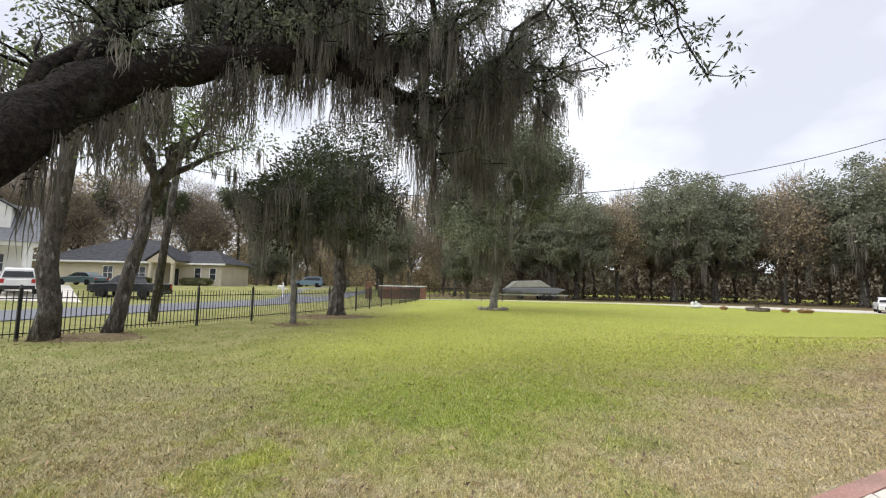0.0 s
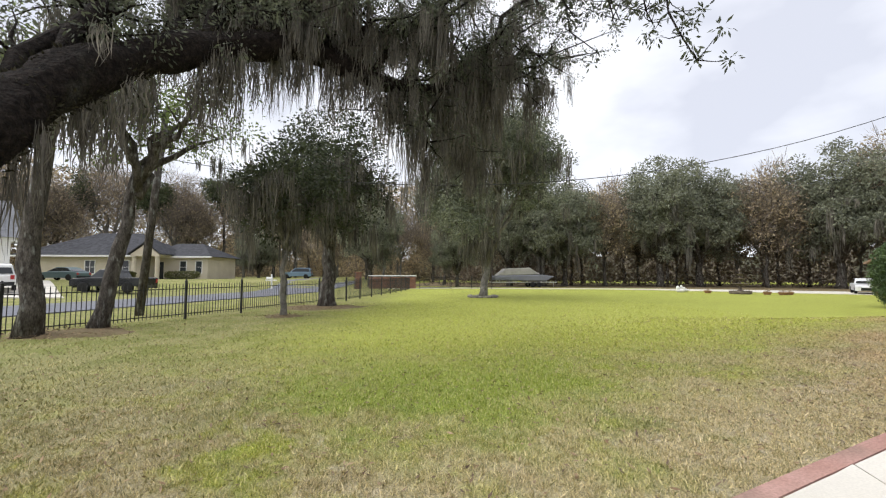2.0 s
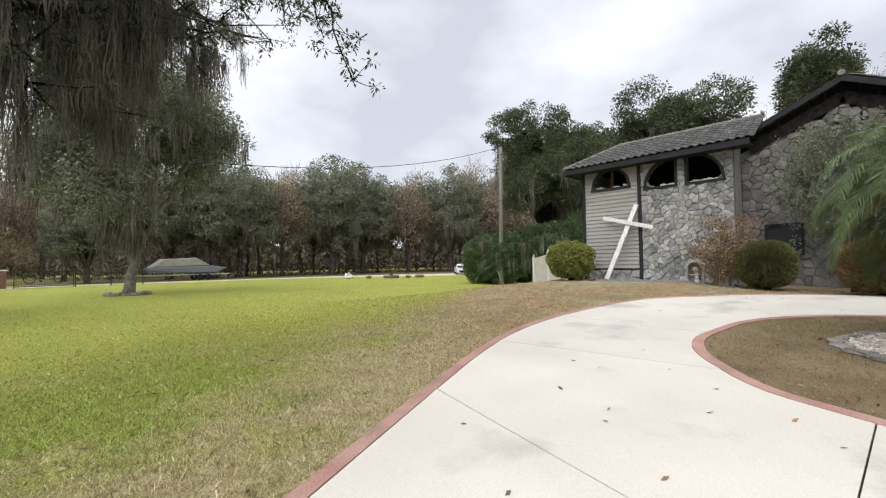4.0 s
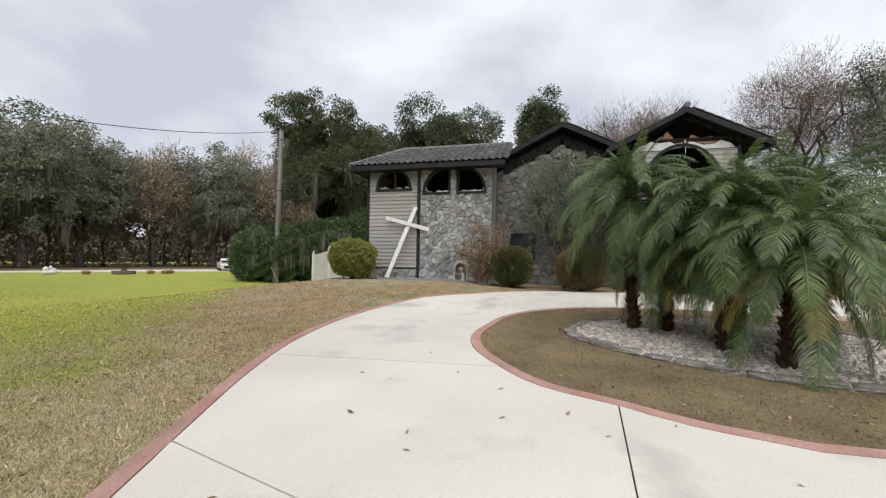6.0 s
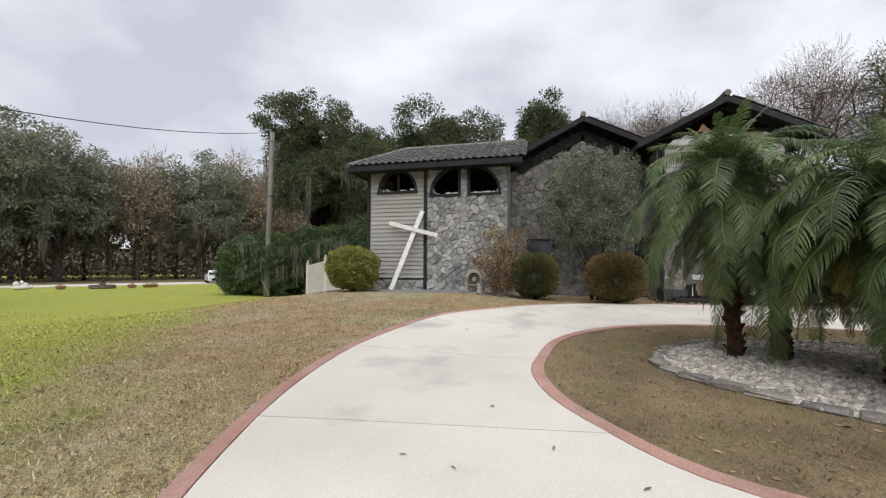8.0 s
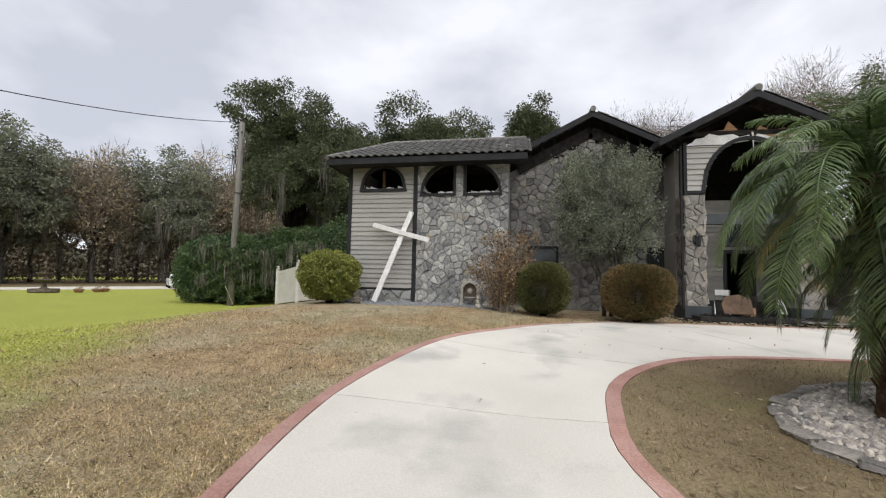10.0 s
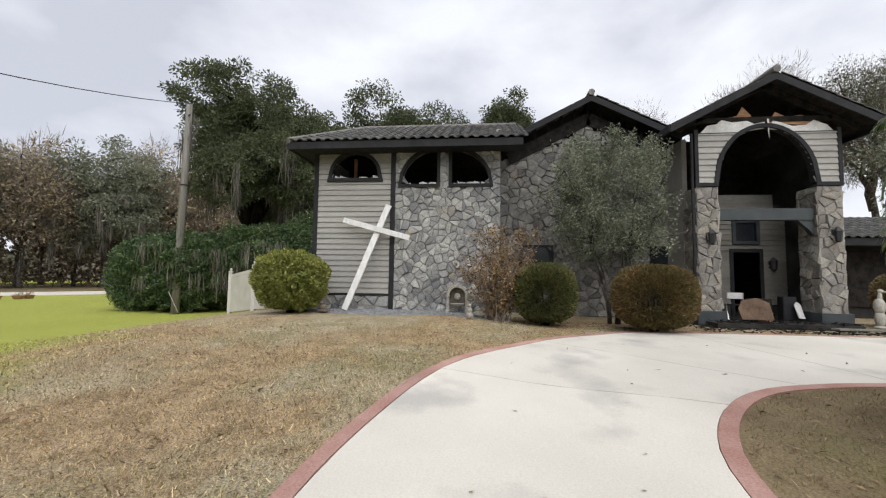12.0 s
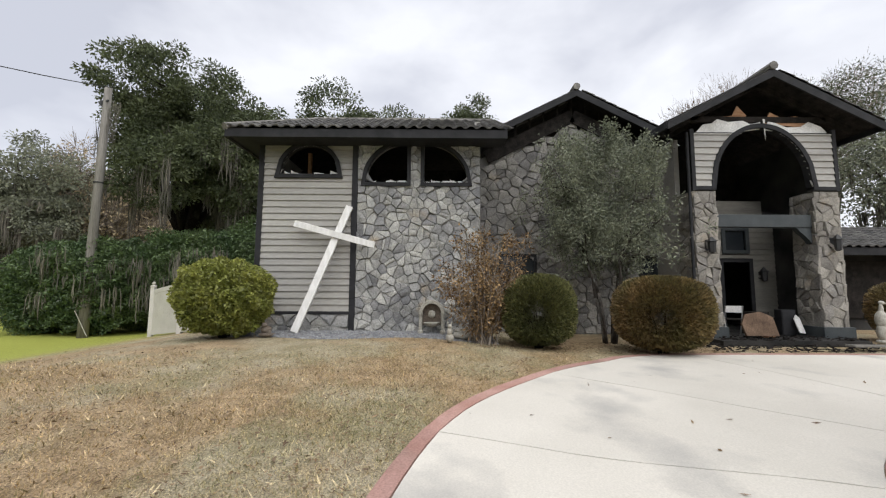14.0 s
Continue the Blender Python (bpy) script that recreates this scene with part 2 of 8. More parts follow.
M_BARKPALE = surface("pale_lichen_bark", (0.12, 0.11, 0.095), (0.26, 0.245, 0.22), 7, 0.95, 30, 0.4, 0.8, 30, stretch=(1, 1, 0.4), stain=(0.34, 0.34, 0.31), stain_scale=3, stain_at=0.58)
M_LEAF = surface("live_oak_leaf", (0.06, 0.078, 0.038), (0.13, 0.152, 0.076), 0.6, 0.6, 8, 0.2, 0, islands=0.45, sheer=0.25, spec=0.3)
M_LEAFDARK = surface("dark_oak_leaf", (0.032, 0.042, 0.022), (0.085, 0.1, 0.05), 0.6, 0.6, 8, 0.2, 0, islands=0.5, sheer=0.2, spec=0.3)
M_LEAFOVER = surface("overhead_oak_leaf", (0.062, 0.074, 0.046), (0.13, 0.145, 0.095), 0.6, 0.65, 8, 0.2, 0, islands=0.45, sheer=0.3, spec=0.3)
M_LEAFGREY = surface("grey_green_oak_leaf", (0.125, 0.146, 0.095), (0.235, 0.256, 0.178), 0.5, 0.6, 8, 0.2, 0, islands=0.45, sheer=0.25)
M_LEAFLIGHT = surface("fresh_green_leaf", (0.12, 0.17, 0.045), (0.2, 0.26, 0.08), 0.6, 0.5, 8, 0.2, 0, islands=0.4, sheer=0.35)
M_LEAFBROWN = surface("winter_brown_leaf", (0.33, 0.265, 0.175), (0.5, 0.42, 0.29), 0.2, 0.8, 8, 0.25, 0, islands=0.45, sheer=0.42)
M_LEAFRUST = surface("rusty_winter_leaf", (0.17, 0.12, 0.08), (0.28, 0.205, 0.14), 0.2, 0.8, 8, 0.25, 0, islands=0.45, sheer=0.25)
M_TWIG = surface("winter_twigs", (0.19, 0.16, 0.135), (0.31, 0.27, 0.23), 0.5, 0.9, 8, 0.2, 0, islands=0.4)
M_MOSS = surface("spanish_moss", (0.115, 0.107, 0.088), (0.225, 0.212, 0.18), 0.9, 0.95, 10, 0.25, 0, islands=0.35, sheer=0.25)
M_SHRUB = surface("clipped_shrub_leaf", (0.1, 0.11, 0.04), (0.18, 0.18, 0.07), 1.5, 0.55, 8, 0.2, 0, islands=0.5, sheer=0.2)
M_SHRUBRUST = surface("rusty_shrub_leaf", (0.13, 0.12, 0.045), (0.26, 0.17, 0.075), 1.6, 0.6, 8, 0.2, 0, islands=0.5, sheer=0.2)
M_SHRUBLIME = surface("yellow_green_shrub_leaf", (0.17, 0.2, 0.04), (0.33, 0.34, 0.085), 1.4, 0.5, 8, 0.2, 0, islands=0.45, sheer=0.3)
M_HEDGE = surface("deep_green_hedge_leaf", (0.05, 0.092, 0.034), (0.125, 0.18, 0.068), 0.7, 0.5, 8, 0.2, 0, islands=0.5, sheer=0.2)
M_PALM = surface("palm_leaflet", (0.058, 0.108, 0.036), (0.165, 0.22, 0.08), 1.0, 0.34, 8, 0.2, 0, objects=0.25, islands=0.45, sheer=0.25)
M_PALMDRY = surface("yellowed_palm_leaflet", (0.25, 0.22, 0.05), (0.33, 0.27, 0.08), 1.0, 0.5, 8, 0.2, 0, objects=0.25, sheer=0.3)
M_PALMTRUNK = surface("palm_trunk_fibre", (0.04, 0.024, 0.014), (0.12, 0.07, 0.04), 9, 0.95, 40, 0.4, 1.0, 30)
M_GRAVEL = surface("river_gravel", (0.36, 0.325, 0.285), (0.64, 0.59, 0.53), 9, 0.85, 30, 0.3, 0.3, 60, islands=0.35, world_space=True)
M_GRAVELDARK = surface("grey_gravel", (0.17, 0.175, 0.185), (0.33, 0.335, 0.345), 9, 0.85, 30, 0.3, 0.3, 60, islands=0.3, world_space=True)
M_EDGING = surface("edging_stone", (0.20, 0.185, 0.165), (0.34, 0.315, 0.28), 4, 0.9, 30, 0.3, 0.6, 30, objects=0.25)
M_IRON = surface("black_iron", (0.012, 0.012, 0.013), (0.025, 0.025, 0.026), 6, 0.5, 50, 0.2, 0.1, 60)
M_POLE = surface("weathered_pole_wood", (0.16, 0.15, 0.13), (0.27, 0.255, 0.23), 4, 0.9, 40, 0.3, 0.6, 40, stretch=(1, 1, 0.08))
M_WIRE = surface("black_cable", (0.02, 0.02, 0.02), (0.03, 0.03, 0.03), 4, 0.6, bump=0)
M_WHITEWALL = surface("white_house_siding", (0.72, 0.715, 0.7), (0.82, 0.815, 0.8), 1, 0.7, 20, 0.08, 0.1, 30)
M_TANWALL = surface("cream_stucco", (0.52, 0.46, 0.36), (0.6, 0.54, 0.43), 0.6, 0.85, 30, 0.1, 0.2, 60)
M_SHINGLE = surface("dark_shingle", (0.045, 0.046, 0.052), (0.085, 0.086, 0.095), 2.5, 0.9, 20, 0.3, 0.4, 30)
M_SHINGLEGREY = surface("grey_shingle", (0.17, 0.175, 0.19), (0.24, 0.245, 0.26), 2.5, 0.9, 20, 0.3, 0.4, 30)
M_ORANGEROOF = surface("orange_roof_tile", (0.25, 0.16, 0.115), (0.34, 0.23, 0.17), 2, 0.85, 12, 0.3, 0.4, 20)
M_BRICK = surface("orange_brick", (0.16, 0.085, 0.06), (0.26, 0.14, 0.1), 3, 0.9, 12, 0.3, 0.4, 30, objects=0.2)
M_TYRE = surface("tyre_rubber", (0.018, 0.018, 0.018), (0.03, 0.03, 0.03), 6, 0.85)
M_RIM = surface("wheel_alloy", (0.3, 0.3, 0.31), (0.42, 0.42, 0.43), 4, 0.35, metal=0.8, bump=0)
M_CARGLASS = surface("dark_car_glass", (0.015, 0.018, 0.02), (0.03, 0.033, 0.036), 1, 0.08, fine_amount=0.0, bump=0)
M_CARWHITE = surface("white_car_paint", (0.68, 0.68, 0.69), (0.74, 0.74, 0.75), 1, 0.25, fine_amount=0.03, bump=0)
M_CARBLACK = surface("black_truck_paint", (0.008, 0.009, 0.011), (0.014, 0.015, 0.017), 1, 0.25, fine_amount=0.03, bump=0)
M_CARBLUE = surface("steel_blue_car_paint", (0.10, 0.17, 0.23), (0.13, 0.2, 0.27), 1, 0.3, fine_amount=0.03, bump=0)
M_CARGREEN = surface("teal_car_paint", (0.08, 0.13, 0.14), (0.1, 0.15, 0.16), 1, 0.3, fine_amount=0.03, bump=0)
M_LAMPRED = surface("red_lens", (0.35, 0.02, 0.02), (0.45, 0.03, 0.03), 3, 0.3, bump=0)
M_LAMPCLEAR = surface("clear_lens", (0.6, 0.6, 0.62), (0.75, 0.75, 0.77), 3, 0.2, bump=0)
M_CAST = surface("cast_stone", (0.36, 0.34, 0.29), (0.52, 0.5, 0.44), 8, 0.9, 40, 0.3, 0.5, 50)
M_CASTDARK = surface("aged_fountain_concrete", (0.13, 0.105, 0.085), (0.23, 0.195, 0.16), 5, 0.9, 40, 0.3, 0.5, 40)
M_TERRACOTTA = surface("terracotta", (0.3, 0.16, 0.09), (0.4, 0.23, 0.14), 5, 0.9, 40, 0.25, 0.3, 40)
M_ALU = surface("bare_aluminium", (0.5, 0.5, 0.5), (0.62, 0.62, 0.62), 3, 0.4, metal=0.7, bump=0.1)
M_DARKPANE = surface("dark_window_pane", (0.02, 0.024, 0.028), (0.045, 0.05, 0.055), 0.7, 0.06, fine_amount=0.0, bump=0)
M_CARD = surface("stained_cardboard", (0.09, 0.06, 0.042), (0.17, 0.115, 0.08), 4, 0.9, 30, 0.3, 0.4, 30)
M_FALLEN = surface("fallen_leaves", (0.16, 0.1, 0.06), (0.33, 0.25, 0.16), 3, 0.9, 20, 0.3, 0, islands=0.5, world_space=True)
M_RED = surface("red_flowers", (0.25, 0.02, 0.03), (0.4, 0.05, 0.06), 4, 0.8)
M_REDDOOR = surface("dark_red_door_paint", (0.13, 0.02, 0.025), (0.19, 0.035, 0.04), 2, 0.5, 30, 0.15, 0.1, 40)
# backdrop wood, with distance haze painted in as a paler brown
M_FARWOOD = surface("hazed_winter_wood", (0.14, 0.12, 0.1), (0.27, 0.23, 0.195), 0.35, 1.0, 1.6, 0.5, 0, stretch=(1, 1, 0.25), stain=(0.16, 0.165, 0.125), stain_scale=0.12, stain_at=0.5)
M_GARDENLEAF = surface("pale_grey_green_leaf", (0.15, 0.17, 0.115), (0.25, 0.27, 0.19), 0.8, 0.6, 8, 0.2, 0, islands=0.45, sheer=0.3)
# leaf colour lightened to carry the haze of distance
M_WOODLEAF = surface("hazed_grey_green_leaf", (0.165, 0.18, 0.125), (0.275, 0.29, 0.205), 0.3, 0.7, 8, 0.2, 0, islands=0.4, sheer=0.3)
M_BRUSH = surface("thicket_twigs", (0.12, 0.092, 0.068), (0.21, 0.165, 0.122), 0.12, 0.9, 8, 0.2, 0, islands=0.4, sheer=0.2)
M_DRYBUSH = surface("dry_bush_leaf", (0.15, 0.095, 0.05), (0.32, 0.22, 0.115), 3, 0.8, 20, 0.3, 0, islands=0.6)
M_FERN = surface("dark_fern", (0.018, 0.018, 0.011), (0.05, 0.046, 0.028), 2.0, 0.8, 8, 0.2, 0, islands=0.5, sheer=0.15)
# siding colour lowered for the shade of the entry recess, plus soot stains
M_SIDINGSOOTSHADE = surface("sooty_shaded_siding", (0.17, 0.162, 0.142), (0.25, 0.237, 0.21), 1.4, 0.75, 25, 0.15, 0.15, 80, objects=0.08, stretch=(1, 0.25, 1), stain=(0.08, 0.076, 0.07), stain_scale=0.8, stain_at=0.56)

# ---------------- building helpers ----------------
def smooth01(v):
    v = min(max(v, 0.0), 1.0)
    return v * v * (3 - 2 * v)


def g(x, y):
    """Height of the ground: a low mound under the house, level field, a rise beyond the road."""
    mound = 0.72 * smooth01((x + 1) / 17) * (0.7 + 0.3 * smooth01(y / 5)) * (1 - 1.2 * smooth01((y - 8.5) / 9))
    mound -= 0.11 * smooth01((x - 6) / 3.5) * (1 - smooth01((x - 13) / 4)) * smooth01((y - 0.8) / 2) * (1 - smooth01((y - 6) / 4))
    return mound + 1.0 * smooth01((-x - 24) / 14) * (1 - smooth01((y - 40) / 10)) + 1.0 * smooth01((y - 40) / 10) * smooth01((-x - 8) / 10)


class Soup:
    """Collects vertices and faces, then becomes one mesh."""

    def __init__(self):
        self.v, self.f = [], []

    def add(self, verts, faces):
        k = len(self.v)
        self.v.extend(verts)
        self.f.extend([tuple(i + k for i in q) for q in faces])

    def box(self, x0, x1, y0, y1, z0, z1):
        self.add([(x0, y0, z0), (x1, y0, z0), (x1, y1, z0), (x0, y1, z0), (x0, y0, z1), (x1, y0, z1), (x1, y1, z1), (x0, y1, z1)],
                 [(3, 2, 1, 0), (4, 5, 6, 7), (0, 1, 5, 4), (1, 2, 6, 5), (2, 3, 7, 6), (3, 0, 4, 7)])

    def beam(self, a, b, w, h, up=(0, 0, 1)):
        a, b = Vector(a), Vector(b)
        d = (b - a).normalized()
        s = d.cross(Vector(up)).normalized()
        u = s.cross(d)
        q = []
        for p in (a, b):
            q += [tuple(p + s * i * w / 2 + u * j * h / 2) for i, j in ((-1, -1), (1, -1), (1, 1), (-1, 1))]
        self.add(q, [(3, 2, 1, 0), (4, 5, 6, 7), (0, 1, 5, 4), (1, 2, 6, 5), (2, 3, 7, 6), (3, 0, 4, 7)])

    def tube(self, pts, radii, sides=8, lumpy=0.0, seed=0):
        rng = random.Random(seed)
        pts = [Vector(p) for p in pts]
        k = len(self.v)
        for i, p in enumerate(pts):
            d = (pts[min(i + 1, len(pts) - 1)] - pts[max(i - 1, 0)]).normalized()
            ref = Vector((1, 0, 0)) if abs(d.x) < 0.8 else Vector((0, 1, 0))
            s = d.cross(ref).normalized()
            u = s.cross(d)
            for j in range(sides):
                a = 2 * math.pi * j / sides
                r = radii[i] * (1 + lumpy * (rng.random() - 0.5))
                self.v.append(tuple(p + s * math.cos(a) * r + u * math.sin(a) * r))
        for i in range(len(pts) - 1):
            for j in range(sides):
                a, b = k + i * sides + j, k + i * sides + (j + 1) % sides
                self.f.append((a, b, b + sides, a + sides))
        self.f.append(tuple(k + j for j in reversed(range(sides))))
        self.f.append(tuple(k + (len(pts) - 1) * sides + j for j in range(sides)))

    def lathe(self, profile, sides=16, centre=(0, 0)):
        k = len(self.v)
        for r, z in profile:
            for j in range(sides):
                a = 2 * math.pi * j / sides
                self.v.append((centre[0] + r * math.cos(a), centre[1] + r * math.sin(a), z))
        for i in range(len(profile) - 1):
            for j in range(sides):
                a, b = k + i * sides + j, k + i * sides + (j + 1) % sides
                self.f.append((a, b, b + sides, a + sides))
        self.f.append(tuple(k + j for j in reversed(range(sides))))
        self.f.append(tuple(k + (len(profile) - 1) * sides + j for j in range(sides)))

    def prism(self, poly, x0, x1, axis="x"):
        """A polygon (two coordinates) pushed along an axis: x takes (y, z), y takes (x, z), z takes (x, y)."""
        n = len(poly)
        place = {"x": lambda t, p: (t, p[0], p[1]), "y": lambda t, p: (p[0], t, p[1]), "z": lambda t, p: (p[0], p[1], t)}[axis]
        self.add([place(x0, p) for p in poly] + [place(x1, p) for p in poly],
                 [tuple(range(n)), tuple(reversed(range(n, 2 * n)))] + [(i, i + n, (i + 1) % n + n, (i + 1) % n) for i in range(n)])

    def mesh(self, name, material, soft=False, tidy=True):
        me = bpy.data.meshes.new(name)
        me.from_pydata(self.v, [], self.f)
        if tidy and len(self.f) < 6000:
            bm = bmesh.new()
            bm.from_mesh(me)
            bmesh.ops.remove_doubles(bm, verts=bm.verts, dist=0.0001)
            bmesh.ops.recalc_face_normals(bm, faces=bm.faces)
            bm.to_mesh(me)
            bm.free()
        me.materials.append(material)
        if soft:
            me.polygons.foreach_set("use_smooth", [True] * len(me.polygons))
        return me


def part(name, soup, material, parent=None, label="", soft=False, m=None, kind=""):
    me = soup if isinstance(soup, bpy.types.Mesh) else soup.mesh(name, material, soft)
    ob = new(name, me)
    ob.parent = parent
    if m is not None:
        ob.matrix_basis = m
    return tagged(ob, label, kind=kind)


def thing(name, label, category, at=(0, 0, 0), rz=0.0, group="", kind=""):
    ob = new(name)
    ob.empty_display_size = 0.2
    ob.matrix_basis = pose(*at, 0, 0, rz)
    return tagged(ob, label, category, group, kind)


def bevelled(ob, width=0.01, segments=2):
    k = ob.modifiers.new("worn_edge", "BEVEL")
    k.width, k.segments, k.limit_method = width, segments, "ANGLE"
    return ob


def curve_points(pts, step=0.3):
    """A smooth line through points in the plan."""
    p = [Vector(q) for q in pts]
    p = [p[0] * 2 - p[1]] + p + [p[-1] * 2 - p[-2]]
    out = []
    for i in range(1, len(p) - 2):
        n = max(1, int((p[i + 1] - p[i]).length / step))
        for j in range(n):
            t = j / n
            a, b, c, d = p[i - 1], p[i], p[i + 1], p[i + 2]
            out.append(0.5 * (2 * b + (c - a) * t + (2 * a - 5 * b + 4 * c - d) * t * t + (3 * b - a - 3 * c + d) * t ** 3))
    out.append(p[-2])
    return out


def offset_line(line, d):
    """The line moved to its left by d."""
    out = []
    for i, p in enumerate(line):
        t = (line[min(i + 1, len(line) - 1)] - line[max(i - 1, 0)]).normalized()
        out.append(p + Vector((-t.y, t.x)) * d)
    return out


def ribbon(name, left, right, lift, material, depth=0.12):
    s = Soup()
    n = len(left)
    for a, b in zip(left, right):
        za, zb = g(a.x, a.y) + lift, g(b.x, b.y) + lift
        s.v += [(a.x, a.y, za), (b.x, b.y, zb), (a.x, a.y, za - depth), (b.x, b.y, zb - depth)]
    for i in range(n - 1):
        k = 4 * i
        s.f += [(k, k + 1, k + 5, k + 4), (k, k + 4, k + 6, k + 2), (k + 1, k + 3, k + 7, k + 5)]
    s.f += [(0, 2, 3, 1), (4 * n - 4, 4 * n - 3, 4 * n - 1, 4 * n - 2)]
    return s.mesh(name, material)


# leaves, strands and trees
def leaf_mesh(name, centres, size, material, aspect=0.45, droop=0.0, seed=0):
    """One small pointed quad for each centre, turned at random."""
    rng = np.random.default_rng(seed)
    c = np.asarray(centres, dtype=np.float64)
    n = len(c)
    d = rng.normal(size=(n, 3))
    d[:, 2] -= droop
    d /= np.linalg.norm(d, axis=1)[:, None]
    r = rng.normal(size=(n, 3))
    w = np.cross(d, r)
    w /= np.linalg.norm(w, axis=1)[:, None] + 1e-9
    ln = size * rng.uniform(0.6, 1.3, size=(n, 1))
    v = np.empty((n, 4, 3))
    v[:, 0] = c - d * ln / 2
    v[:, 1] = c + w * ln * aspect / 2
    v[:, 2] = c + d * ln / 2
    v[:, 3] = c - w * ln * aspect / 2
    return quads(name, v.reshape(-1, 3), n, material)


def quads(name, v, n, material):
    me = bpy.data.meshes.new(name)
    me.vertices.add(len(v))
    me.vertices.foreach_set("co", np.asarray(v, dtype=np.float32).ravel())
    me.loops.add(4 * n)
    me.polygons.add(n)
    return finish_quads(me, np.arange(4 * n, dtype=np.int32), n, material)


def finish_quads(me, loops, n, material):
    me.loops.foreach_set("vertex_index", loops)
    me.polygons.foreach_set("loop_start", np.arange(0, 4 * n, 4, dtype=np.int32))
    me.update()
    me.validate()
    me.materials.append(material)
    return me


def strand_mesh(name, anchors, length, width, material, per=6, spread=0.08, seed=0, segs=3):
    """Hanging tufts: thin tapering ribbons under each anchor, swayed a little."""
    rng = np.random.default_rng(seed)
    a = np.repeat(np.asarray(anchors, dtype=np.float64), per, axis=0)
    n = len(a)
    tuft = np.repeat(rng.uniform(0.35, 1.25, size=len(anchors)), per)
    ln = length * tuft * rng.uniform(0.5, 1.15, size=n)
    a = a + rng.normal(size=(n, 3)) * np.array([spread, spread, spread * 0.6])
    ang = rng.uniform(0, 2 * math.pi, size=n)
    w = np.stack([np.cos(ang), np.sin(ang), np.zeros(n)], axis=1)
    sway = rng.normal(size=(n, 3)) * np.array([0.05, 0.05, 0.0]) * ln[:, None]
    v = np.empty((n, segs + 1, 2, 3))
    for i in range(segs + 1):
        t = i / segs
        p = a + sway * t + rng.normal(size=(n, 3)) * 0.012 * np.array([1, 1, 0]) * (length / 0.6)
        p[:, 2] = a[:, 2] - ln * t
        half = width * (0.35 + 1.1 * t * (1 - t) * 2) * (1.0 if i < segs else 0.25)
        v[:, i, 0] = p - w * half / 2
        v[:, i, 1] = p + w * half / 2
    base = (np.arange(n) * (segs + 1) * 2)[:, None, None]
    seg = (np.arange(segs) * 2)[None, :, None]
    loops = (base + seg + np.array([0, 1, 3, 2])[None, None, :]).reshape(-1).astype(np.int32)
    me = bpy.data.meshes.new(name)
    me.vertices.add(n * (segs + 1) * 2)
    me.vertices.foreach_set("co", v.astype(np.float32).ravel())
    me.loops.add(4 * n * segs)
    me.polygons.add(n * segs)
    return finish_quads(me, loops, n * segs, material)


def bent(a, b, rng, lift=0.0, wobble=0.12, n=5):
    """A wandering line from a to b."""
    a, b = Vector(a), Vector(b)
    ln = (b - a).length
    out = []
    for i in range(n + 1):
        t = i / n
        k = math.sin(math.pi * t)
        out.append(a.lerp(b, t) + Vector((rng.gauss(0, wobble), rng.gauss(0, wobble), rng.gauss(0, wobble) * 0.6)) * k * ln * 0.5 + Vector((0, 0, lift * k)))
    return out


def clump_points(centres, per, spread, seed):
    rng = np.random.default_rng(seed)
    c = np.repeat(np.asarray(centres, dtype=np.float64), per, axis=0)
    d = rng.normal(size=c.shape)
    d /= np.linalg.norm(d, axis=1)[:, None]
    return c + d * rng.uniform(0, 1, size=(len(c), 1)) ** 0.45 * np.asarray(spread) * 1.75


